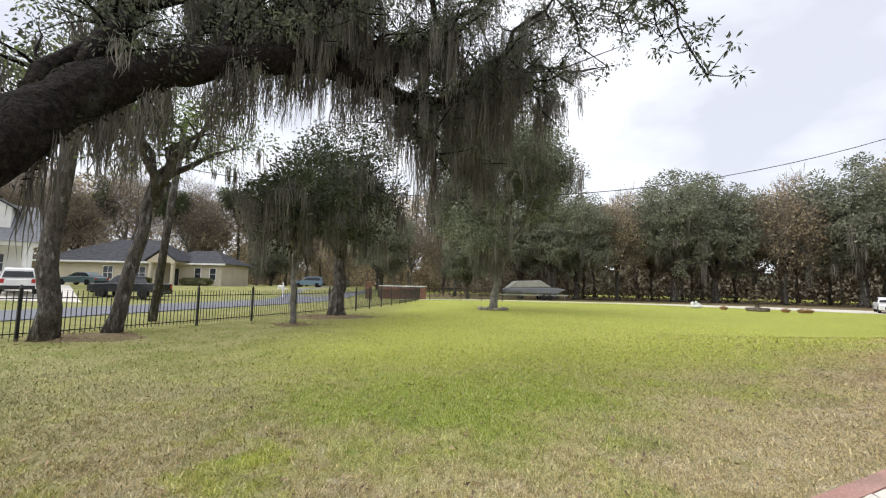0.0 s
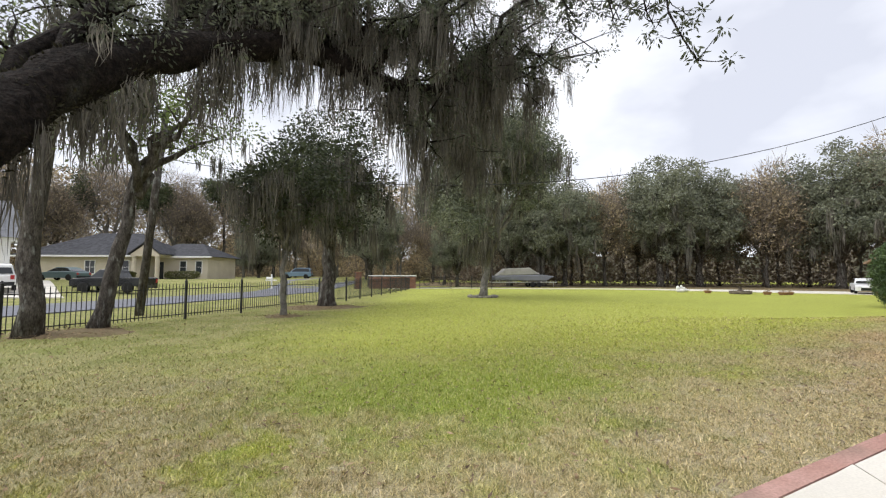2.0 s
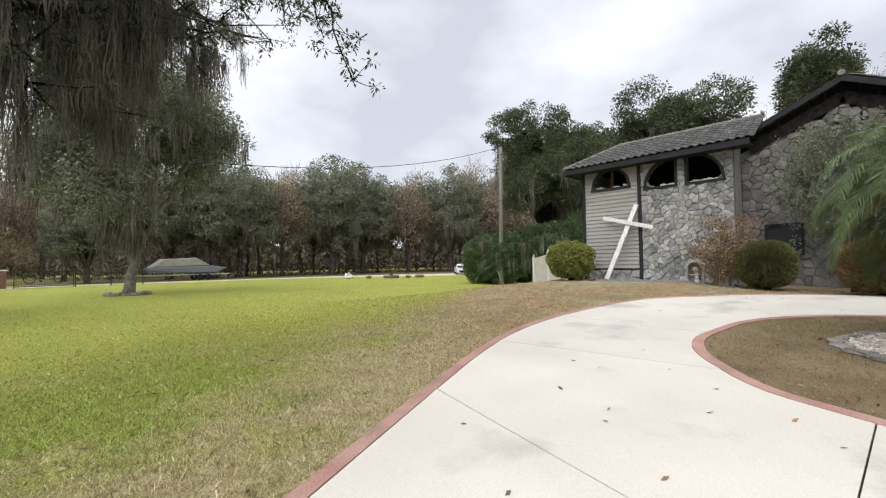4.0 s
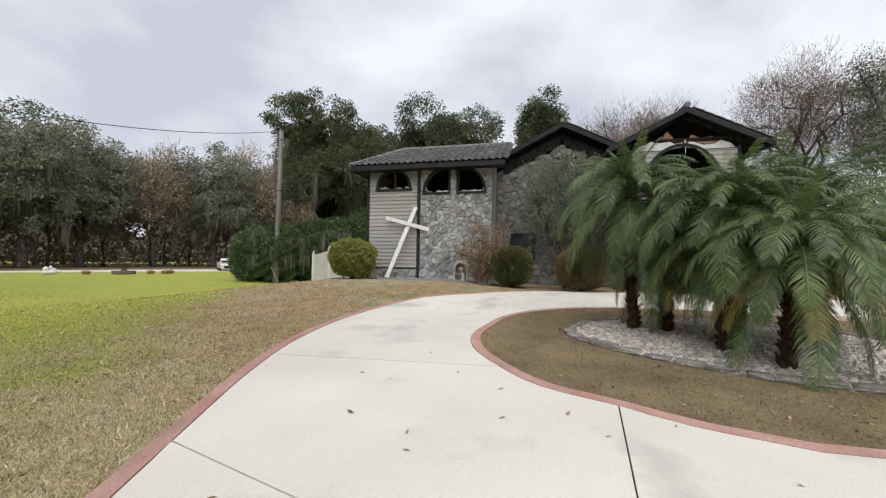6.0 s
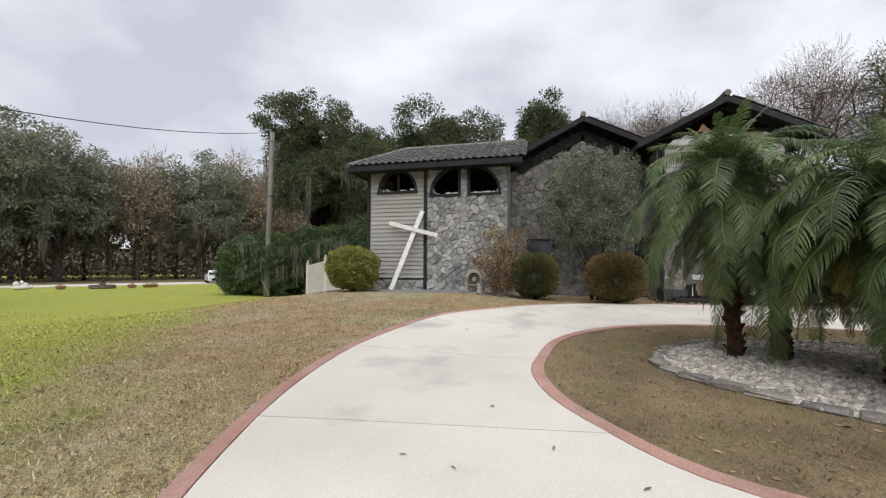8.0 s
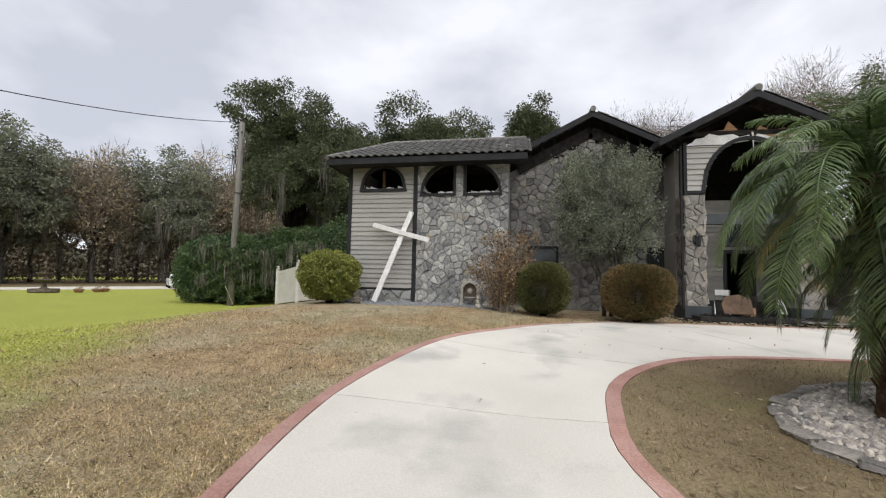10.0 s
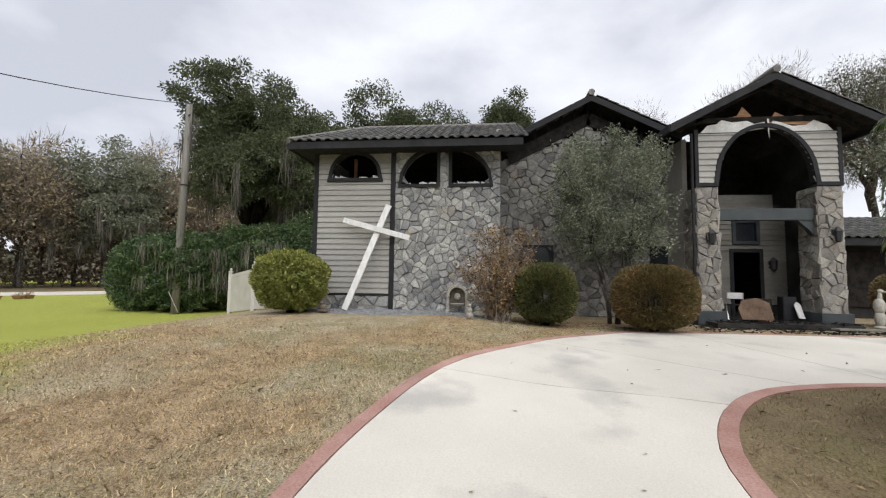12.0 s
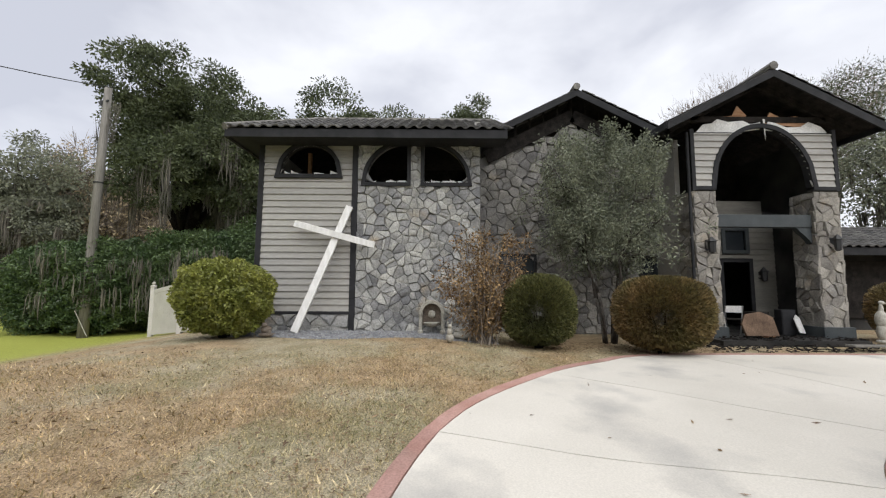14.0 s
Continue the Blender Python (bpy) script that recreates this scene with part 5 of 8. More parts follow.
        line = bough(a, e, 0.1 if f < 0.7 else 0.07, 0.025, 0.25)
        lines.append(line)
        twigs(line, 26, 0.5)
    # the long light sprig that reaches out over the drive
    sprig_tips = []
    line = bough((2.7, 5.4, 6.2), (2.75, 4.1, 3.95), 0.02, 0.008, 0.1)
    twigs(line, 16, 0.2, 0.007, sprig_tips)
    sprig_tips += [tuple(p - o) for p in line[2:]]
    line = bough((2.7, 5.4, 6.2), (2.1, 4.6, 4.75), 0.018, 0.008, 0.1)
    twigs(line, 12, 0.22, 0.007, sprig_tips)
    for a, b in (((1.0, 6.6, 7.4), (2.5, 6.0, 5.1)), ((1.6, 6.2, 6.9), (2.1, 5.9, 5.6)), ((2.7, 5.4, 6.2), (3.2, 5.7, 5.4)), ((1.8, 6.0, 6.8), (2.9, 6.1, 5.7))):
        line = bough(a, b, 0.02, 0.008, 0.1)
        twigs(line, 20, 0.26, 0.007, sprig_tips)
        sprig_tips += [tuple(p - o) for p in line[3:]]
    line = bough((1.0, 6.6, 7.4), (2.7, 5.4, 6.2), 0.05, 0.02, 0.1)
    twigs(line, 18, 0.35)
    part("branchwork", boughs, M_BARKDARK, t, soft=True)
    part("crown", leaf_mesh("crown", clump_points(tips, 56, (0.14, 0.14, 0.11), 21), 0.062, M_LEAFOVER, 0.4, 0.4, 21), None, t, "grey-green oak leaves")
    part("sprig_foliage", leaf_mesh("sprig_leaves", clump_points(sprig_tips, 24, (0.07, 0.07, 0.07), 22), 0.08, M_LEAFOVER, 0.33, 0.5, 22), None, t)
    # ferns and lichen tufts along the limb's back
    tufts = []
    for i in range(int(n * 0.12), int(n * 0.8)):
        for _ in range(16):
            a = rng.uniform(-2.3, 2.3)
            tufts.append(tuple(spine[i] - o + Vector((math.sin(a) * 0.7, math.sin(a) * 0.5, math.cos(a))) * rad[i] * 0.98))
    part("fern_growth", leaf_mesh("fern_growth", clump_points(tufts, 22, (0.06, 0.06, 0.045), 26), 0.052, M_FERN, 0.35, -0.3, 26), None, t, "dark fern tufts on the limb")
    # moss under the limb and the boughs
    for i in range(int(n * 0.2), n):
        for _ in range(2 if i % 2 else 0):
            p = spine[i] - o + Vector((rng.gauss(0, 0.12), rng.gauss(0, 0.12), -rad[i] * rng.uniform(0.2, 0.95)))
            hang.append(tuple(p))
    for line in lines:
        for p in line[1:]:
            for _ in range(3):
                hang.append(tuple(p - o + Vector((rng.gauss(0, 0.15), rng.gauss(0, 0.15), -0.04))))
    tress = random.Random(41).sample(hang, int(len(hang) * 0.5))
    part("hanging_moss", strand_mesh("hanging_moss", tress, 0.62, 0.011, M_MOSS, 32, 0.04, 31, 4), None, t, "grey hanging Spanish moss")
    long_spots = [h for h in hang if h[1] + o.y > 6.2 and h[2] < 6.5]
    long_spots = [rng.choice(long_spots) for _ in range(150)]
    part("hanging_moss", strand_mesh("long_moss", long_spots, 1.25, 0.014, M_MOSS, 30, 0.06, 32, 5), None, t, "long grey moss tresses")
    # tresses under the arch of the limb
    pick = random.Random(77)
    under = []
    for _ in range(26):
        i = int(n * pick.uniform(0.42, 0.74))
        under.append(tuple(spine[i] - o + Vector((pick.gauss(0, 0.13), pick.gauss(0, 0.13), -rad[i] * pick.uniform(0.75, 0.97)))))
    low = [h for h in hang if h[0] + o.x < -1.2 and h[1] + o.y > 5.2 and h[2] < 6.6]
    under += [pick.choice(low) for _ in range(70)]
    part("hanging_moss", strand_mesh("arch_moss", under, 1.0, 0.013, M_MOSS, 26, 0.05, 36, 5), None, t, "grey moss tresses under the limb")
    return t


def curve3(pts, step):
    p = [Vector(q) for q in pts]
    p = [p[0] * 2 - p[1]] + p + [p[-1] * 2 - p[-2]]
    out = []
    for i in range(1, len(p) - 2):
        k = max(1, int((p[i + 1] - p[i]).length / step))
        a, b, c, d = p[i - 1], p[i], p[i + 1], p[i + 2]
        for j in range(k):
            t = j / k
            out.append(0.5 * (2 * b + (c - a) * t + (2 * a - 5 * b + 4 * c - d) * t * t + (3 * b - a - 3 * c + d) * t ** 3))
    out.append(p[-2])
    return out


great_oak()

# trees along the fence and in the field
make_tree("oak_tree", "slim oak with lichen-grey bark beside the iron fence", (-10.9, 11.3, 0), 9.5, 2.2, 6.2, 0.27, 60, 50, 0.12, M_LEAFLIGHT, M_BARK, 41, moss=60, moss_len=0.7, moss_w=0.03, lean=(0.25, 0.1), clump=0.35)
make_tree("oak_tree", "leaning oak with a forked trunk beside the iron fence", (-10.25, 12.75, 0), 9.0, 3.0, 5.0, 0.23, 110, 60, 0.12, M_LEAFLIGHT, M_BARK, 42, moss=110, moss_len=0.8, moss_w=0.03, lean=(1.4, 0.9), clump=0.4)
make_tree("young_oak", "slender young oak with dark moss-hung crown", (-6.0, 16.5, 0), 8.2, 2.2, 2.9, 0.13, 110, 90, 0.16, M_LEAFDARK, M_BARKPALE, 43, moss=300, moss_len=1.3, moss_w=0.03, lean=(0.0, 0.2), clump=0.42)
make_tree("oak_tree", "stout dark oak hung with moss on a leaf-littered mound", (-5.5, 21.2, 0), 10.6, 3.2, 3.6, 0.42, 190, 90, 0.17, M_LEAFDARK, M_BARK, 44, moss=420, moss_len=1.3, moss_w=0.05, lean=(0.3, 0), clump=0.5)
make_tree("field_oak", "moss-draped oak standing alone in the lawn", (3.75, 30.2, 0), 16.0, 6.5, 3.6, 0.3, 1100, 90, 0.17, M_LEAFGREY, M_BARKPALE, 45, moss=520, moss_len=1.7, moss_w=0.05, lean=(0.9, 0.5), clump=0.5, limbs=8)
# moss that wraps the field oak's trunk
trunk_moss = [(3.75 + random.gauss(0, 0.5), 30.2 + random.gauss(0, 0.5), random.uniform(3.4, 6.2)) for _ in range(150)]
part("hanging_moss", strand_mesh("trunk_moss", [(a - 3.75, b - 30.2, c) for a, b, c in trunk_moss], 1.6, 0.05, M_MOSS, 9, 0.2, 51), None, bpy.data.objects["field_oak"], "brown-grey moss curtain round the trunk")

# behind the house and the pole
make_tree("big_oak", "broad dark live oak behind the hedge", (30.5, 18.1, -0.2), 14.9, 6.6, 5.0, 0.55, 1350, 130, 0.16, M_LEAF, M_BARKDARK, 61, moss=420, moss_len=1.8, moss_w=0.04, clump=0.36, limbs=9)
make_tree("big_oak", "tall dark live oak beyond the roof", (42.0, 11.3, 0), 17.5, 7.0, 7.2, 0.6, 1000, 110, 0.22, M_LEAF, M_BARKDARK, 62, moss=160, moss_len=1.5, moss_w=0.05, clump=0.5, limbs=8)
make_tree("pine_tree", "dense dark evergreen beyond the roof", (46.0, 1.0, 0), 20.5, 2.9, 10.0, 0.3, 360, 110, 0.24, M_LEAF, M_BARK, 63, clump=0.5)
BARE = make_tree("bare_tree", "tall winter tree with sparse rusty leaves", (48.0, -7.5, 0), 20.0, 5.2, 8.0, 0.28, 520, 34, 0.105, M_LEAFRUST, M_BARK, 64, clump=0.75, bare=True, limbs=11, twig_mat=M_BRUSH)
copy_thing(BARE, pose(50, -0.5, 0, 0, 0, 40) @ Matrix.Scale(0.96, 4))
copy_thing(BARE, pose(49, -13.0, 0, 0, 0, 90))
copy_thing(BARE, pose(44, -21.0, 0, 0, 0, 200) @ Matrix.Scale(1.05, 4))
OPEN_PINE = make_tree("pine_tree", "open-crowned tree against the clouds", (41.0, -27.0, 0), 20.0, 4.5, 9.0, 0.3, 210, 90, 0.15, M_LEAF, M_BARK, 65, clump=0.6, bare=True)
copy_thing(OPEN_PINE, pose(36, -24.0, 0, 0, 0, 130) @ Matrix.Scale(0.95, 4))
copy_thing(OPEN_PINE, pose(33, -32.0, 0, 0, 0, 30) @ Matrix.Scale(1.1, 4))
make_tree("oak_tree", "evergreen oak beyond the low roof", (27.5, -20.5, 0), 11.5, 4.2, 3.0, 0.35, 260, 70, 0.2, M_LEAFGREY, M_BARK, 66, moss=120, moss_len=1.2, moss_w=0.06, clump=0.6)

# wood behind the field: a few kinds, repeated
WOOD_OAK = make_tree("wood_oak", "moss-grey live oak at the wood's edge", (17, 62, 0), 17.0, 7.2, 3.4, 0.5, 800, 60, 0.32, M_WOODLEAF, M_BARK, 71, moss=260, moss_len=2.2, moss_w=0.08, clump=0.6, limbs=9)
WOOD_BROWN = make_tree("wood_tree", "rust-brown winter tree in the wood", (24, 78, 0), 17.0, 5.0, 5.0, 0.25, 260, 36, 0.36, M_LEAFBROWN, M_BARK, 72, clump=1.0, bare=True, limbs=8)
WOOD_BARE = make_tree("wood_tree", "leafless grey-brown tree in the wood", (-10, 85, 0), 19.0, 5.2, 6.0, 0.25, 260, 12, 0.3, M_LEAFBROWN, M_BARKPALE, 73, clump=1.0, bare=True, limbs=8)
WOOD_PINE = make_tree("wood_pine", "slim dark pine in the wood", (0, 95, 0), 20.0, 3.2, 11.0, 0.25, 130, 55, 0.34, M_LEAF, M_BARK, 74, clump=0.7)
wr = random.Random(17)
edge = curve_points([(4, 64), (20, 62), (34, 60), (46, 56), (58, 47), (66, 36)], 6.2)
for i, p in enumerate(edge[1:]):
    copy_thing(WOOD_BROWN if i % 3 == 2 or p.x > 56 else WOOD_OAK, pose(p.x + wr.uniform(-1, 1), p.y + wr.uniform(-1, 1), 0, 0, 0, wr.uniform(0, 360)) @ Matrix.Scale(wr.uniform(0.9, 1.16), 4))
back = curve_points([(-12, 84), (6, 82), (24, 80), (42, 76), (60, 68), (74, 52), (84, 34)], 5.0)
for i, p in enumerate(back):
    src = (WOOD_BROWN, WOOD_BARE, WOOD_BROWN, WOOD_PINE)[i % 4]
    copy_thing(src, pose(p.x + wr.uniform(-2, 2), p.y + wr.uniform(-2, 2), 0, 0, 0, wr.uniform(0, 360)) @ Matrix.Scale(wr.uniform(0.8, 1.15), 4))
front = curve_points([(18, 68), (34, 66), (50, 60), (62, 50)], 5.0)
for i, p in enumerate(front):
    copy_thing(WOOD_BROWN if i % 2 else WOOD_BARE, pose(p.x, p.y, 0, 0, 0, wr.uniform(0, 360)) @ Matrix.Scale(wr.uniform(0.7, 0.95), 4))
# behind the houses across the street
west = curve_points([(-78, 22), (-74, 44), (-66, 62), (-52, 76), (-34, 84), (-14, 84)], 3.6)
for i, p in enumerate(west):
    src = (WOOD_BARE, WOOD_PINE, WOOD_BARE, WOOD_BROWN, WOOD_PINE)[i % 5]
    copy_thing(src, pose(p.x + wr.uniform(-3, 3), p.y + wr.uniform(-3, 3), 0.9, 0, 0, wr.uniform(0, 360)) @ Matrix.Scale(wr.uniform(0.85, 1.2), 4))
for x, y, src, k in ((-8.5, 56, WOOD_OAK, 0.75), (2.0, 66, WOOD_PINE, 0.9), (-18, 72, WOOD_BROWN, 0.8), (-26, 86, WOOD_PINE, 0.9), (3.5, 56, WOOD_OAK, 0.55), (-32, 76, WOOD_OAK, 0.6)):
    copy_thing(src, pose(x, y, 0, 0, 0, x * 40) @ Matrix.Scale(k, 4))
# brush that closes the wood below the crowns
pts = []
bl = curve_points([(-110, 30), (-96, 66), (-76, 96), (-40, 112), (0, 96), (24, 90), (44, 84), (64, 74), (82, 56), (92, 30), (90, 0), (84, -40)], 1.0)
br = np.random.default_rng(5)
for p in bl:
    h = (11 if p.x > 0 else 24) + 3 * math.sin(p.x * 0.21) + 2 * math.sin(p.y * 0.33)
    k = 190 if p.x > 0 else 620
    pts.append(np.stack([p.x + br.normal(size=k) * 1.6, p.y + br.normal(size=k) * 1.6, br.uniform(0, 1, size=k) ** 1.3 * h + 0.2], axis=1))
every = np.concatenate(pts)
for side, material, label in ((every[:, 0] < 0, M_LEAFBROWN, "brown winter brush closing the wood beyond the street"), (every[:, 0] >= 0, M_BRUSH, "dark winter brush closing the wood beyond the field")):
    tagged(part("brush", leaf_mesh("brush", every[side], 0.75, material, 0.45, 0.0, 5), None), label, "undergrowth", kind="stuff")
pts = []
for p in curve_points([(2, 67), (20, 66.5), (36, 64), (48, 59.5), (60, 50), (68, 38), (74, 24), (74, 6)], 0.6):
    k = 110
    pts.append(np.stack([p.x + br.normal(size=k) * 1.2, p.y + br.normal(size=k) * 1.2, br.uniform(0, 1, size=k) ** 1.2 * 8.5 + 0.05], axis=1))
tagged(part("brush", leaf_mesh("brush", np.concatenate(pts), 0.62, M_BRUSH, 0.26, -0.6, 6), None), "grey-brown thicket under the wood's edge", "undergrowth", kind="stuff")

# far wood that closes the view
s = Soup()
bd = curve_points([(-150, -60), (-140, 30), (-115, 84), (-80, 120), (-20, 130), (40, 118), (84, 96), (112, 50), (112, -20), (100, -90)], 1.5)
bq = random.Random(2)
for i, p in enumerate(bd):
    h = 10 + 2.4 * math.sin(i * 0.31) + 1.6 * math.sin(i * 0.83) + bq.uniform(-1.2, 1.2)
    s.v += [(p.x, p.y, -1), (p.x + bq.uniform(-1, 1), p.y + bq.uniform(-1, 1), h * 0.6), (p.x, p.y, h)]
s.f = [q for i in range(len(bd) - 1) for q in ((3 * i, 3 * i + 3, 3 * i + 4, 3 * i + 1), (3 * i + 1, 3 * i + 4, 3 * i + 5, 3 * i + 2))]
part("backdrop", s.mesh("backdrop", M_FARWOOD, True, False), None)
tagged(bpy.data.objects["backdrop"], "brown haze of far winter woodland", "woodland", kind="structure")

# shrubs by the house
make_shrub("round_shrub", "clipped round green shrub by the stone wall", (17.05, 1.75, g(17, 1.7)), (1.75, 1.75, 1.68), 42000, 0.065, M_SHRUB, 81, ragged=0.04)
make_shrub("round_shrub", "large clipped shrub with rusty leaves beside the drive", (16.75, -0.85, g(17, -0.8)), (2.05, 2.05, 1.72), 52000, 0.065, M_SHRUBRUST, 82, ragged=0.03)
make_shrub("round_shrub", "clipped rusty shrub beyond the entry pier", (18.6, -8.6, g(18.6, -8.6)), (2.0, 2.0, 1.7), 24000, 0.065, M_SHRUBRUST, 83, ragged=0.04)
make_shrub("garden_shrub", "loose yellow-green shrub at the house corner", (17.5, 8.95, g(17.5, 8.95)), (2.25, 2.25, 1.85), 34000, 0.085, M_SHRUBLIME, 84, flat=0.8, ragged=0.16)
for i, (x, y, w, h) in enumerate(((25.9, 18.4, 4.6, 4.3), (27.0, 15.4, 5.2, 4.7), (28.0, 12.4, 5.2, 4.8), (26.2, 20.7, 4.2, 4.1))):
    make_shrub("hedge_bush", "tall deep green evergreen bush behind the pole", (x, y, g(x, y) - 0.05), (w, w, h), 62000, 0.12, M_HEDGE, 90 + i, flat=0.72, ragged=0.22, aspect=0.5)
an = [(random.uniform(23.6, 24.6), random.uniform(13, 20.5), random.uniform(1.6, 3.6)) for _ in range(50)]
moss = part("hanging_moss", strand_mesh("hanging_moss", [(a - 26.0, b - 18.9, c) for a, b, c in an], 1.0, 0.04, M_MOSS, 9, 0.15, 95), None, bpy.data.objects["hedge_bush"], "grey moss caught in the leaves")

# small many-stemmed tree before the recessed wall
def garden_tree():
    rng = random.Random(12)
    t = thing("garden_tree", "small multi-stemmed tree with grey-green leaves by the wall", "tree", (18.4, -0.4, g(18.4, -0.4)))
    s = Soup()
    tips = []
    for i in range(7):
        a = 6.28 * i / 7 + rng.random()
        e = Vector((math.cos(a) * rng.uniform(0.7, 1.5), math.sin(a) * rng.uniform(0.8, 1.7), rng.uniform(3.0, 4.6)))
        f = Vector((math.cos(a) * 0.24, math.sin(a) * 0.36, rng.uniform(1.0, 1.4)))
        s.tube([(0.1 * math.cos(a), 0.14 * math.sin(a), -0.1), (0.14 * math.cos(a), 0.2 * math.sin(a), 0.6), tuple(f)], [0.05, 0.045, 0.04], 7, 0.15, i)
        line = bent(f, e, rng, 0.15, 0.07, 6)
        s.tube(line, [0.04 - 0.005 * j for j in range(7)], 6, 0.1, i)
        for _ in range(16):
            p = line[rng.randrange(2, 7)]
            q = p + Vector((rng.gauss(0, 0.5), rng.gauss(0, 0.55), rng.gauss(0.15, 0.5)))
            s.tube(bent(p, q, rng, 0, 0.1, 3), [0.014, 0.011, 0.008, 0.004], 4)
            tips += [tuple(q), tuple(p.lerp(q, 0.6))]
    part("branchwork", s, M_BARK, t, soft=True)
    lobes = [Vector((math.cos(a) * 0.85 * q, math.sin(a) * 1.35 * q, rng.uniform(2.4, 4.7))) for a, q in [(rng.uniform(0, 6.28), rng.uniform(0.3, 1.0)) for _ in range(26)]]
    while len(tips) < 900:
        c = rng.choice(lobes)
        d = Vector((rng.gauss(0, 1), rng.gauss(0, 1), rng.gauss(0, 1))).normalized() * rng.uniform(0.3, 1) ** 0.5
        tips.append((c.x + d.x * 0.62, c.y + d.y * 0.75, c.z + d.z * 0.7))
    # upright young shoots out of the crown
    for _ in range(46):
        a, q = rng.uniform(0, 6.28), rng.uniform(0.2, 1.0)
        b = Vector((math.cos(a) * q * 1.2, math.sin(a) * q * 1.9, 4.9 - 0.9 * q * q + rng.uniform(-0.2, 0.1)))
        for k in range(6):
            tips.append(tuple(b + Vector((math.cos(a) * 0.05, math.sin(a) * 0.05, 0.13)) * k))
    part("crown", leaf_mesh("crown", clump_points(tips, 44, (0.1, 0.1, 0.14), 33), 0.078, M_GARDENLEAF, 0.42, 0.4, 33), None, t)


garden_tree()


def bare_bush():
    rng = random.Random(15)
    t = thing("bare_bush", "half-bare brown bush with dry leaves before the stone wall", "shrub", (17.2, 3.0, g(17.2, 3.0)))
    s = Soup()
    tips = []
    for i in range(75):
        a = rng.uniform(0, 6.28)
        e = Vector((math.cos(a) * rng.uniform(0.15, 0.9), math.sin(a) * rng.uniform(0.2, 1.15), rng.uniform(0.9, 2.3)))
        line = bent((rng.gauss(0, 0.12), rng.gauss(0, 0.12), -0.05), e, rng, 0, 0.06, 4)
        s.tube(line, [0.014, 0.011, 0.009, 0.007, 0.003], 4)
        for _ in range(5):
            p = line[rng.randrange(1, 5)]
            q = p + Vector((rng.gauss(0, 0.16), rng.gauss(0, 0.16), rng.uniform(0, 0.3)))
            s.tube([p, q], [0.006, 0.002], 3)
            tips += [tuple(q), tuple(p)]
    part("branchwork", s, M_TWIG, t)
    part("foliage", leaf_mesh("dry_leaves", clump_points(tips, 11, (0.12, 0.12, 0.12), 34), 0.075, M_DRYBUSH, 0.5, 0.3, 34), None, t)


bare_bush()

# ---------------- palms in the island ----------------
def frond_mesh(name, length, rise, bend, material, seed, pairs=62):
    """A feather frond that starts at an angle of rise and bows down by its own weight: rib, and two ranks of narrow hanging leaflets."""
    rng = random.Random(seed)
    s = Soup()
    n = 14
    rib = [Vector((0.05, 0, 0))]
    for i in range(n):
        a = radians(max(-86, rise - bend * ((i + 0.5) / n) ** 1.25))
        rib.append(rib[-1] + Vector((math.cos(a), 0, math.sin(a))) * length / n)
    s.tube(rib, [0.013 * (1 - 0.85 * i / n) + 0.002 for i in range(n + 1)], 5)
    for k in range(pairs):
        t = 0.1 + 0.9 * k / (pairs - 1)
        f = t * n
        i = min(int(f), n - 1)
        p = rib[i].lerp(rib[i + 1], f - i)
        d = (rib[i + 1] - rib[i]).normalized()
        ln = 0.27 * math.sin(math.pi * (0.2 + 0.72 * t)) ** 0.7 * (length / 1.5) * rng.uniform(0.85, 1.1)
        for side in (-1, 1):
            w = (Vector((0, side, 0)) * rng.uniform(0.7, 0.9) + d * 0.7 + Vector((0, 0, rng.uniform(0.0, 0.25)))).normalized()
            sag = ln * rng.uniform(0.25, 0.6)
            q1 = p + w * ln * 0.45 - Vector((0, 0, sag * 0.18))
            q2 = p + w * ln * 0.78 - Vector((0, 0, sag * 0.55))
            q3 = p + w * ln * rng.uniform(0.92, 1.0) - Vector((0, 0, sag * 1.15))
            c = d * 0.0078 * (length / 1.5)
            s.add([tuple(p - c * 0.5), tuple(p + c * 0.5), tuple(q1 + c), tuple(q1 - c), tuple(q2 + c * 0.8), tuple(q2 - c * 0.8), tuple(q3)], [(0, 1, 2, 3), (3, 2, 4, 5), (5, 4, 6)])
    return s.mesh(name, material, False, False)


FRONDS = [frond_mesh("frond", 1.5, rise, bend, M_PALM, i) for i, (rise, bend) in enumerate(((86, 45), (78, 85), (68, 115), (56, 132), (42, 132), (26, 122), (8, 104), (-12, 84), (-38, 54)))]
FRONDS_DRY = [frond_mesh("frond", 1.35, rise, 70, M_PALMDRY, 20 + rise) for rise in (-10, -22)]


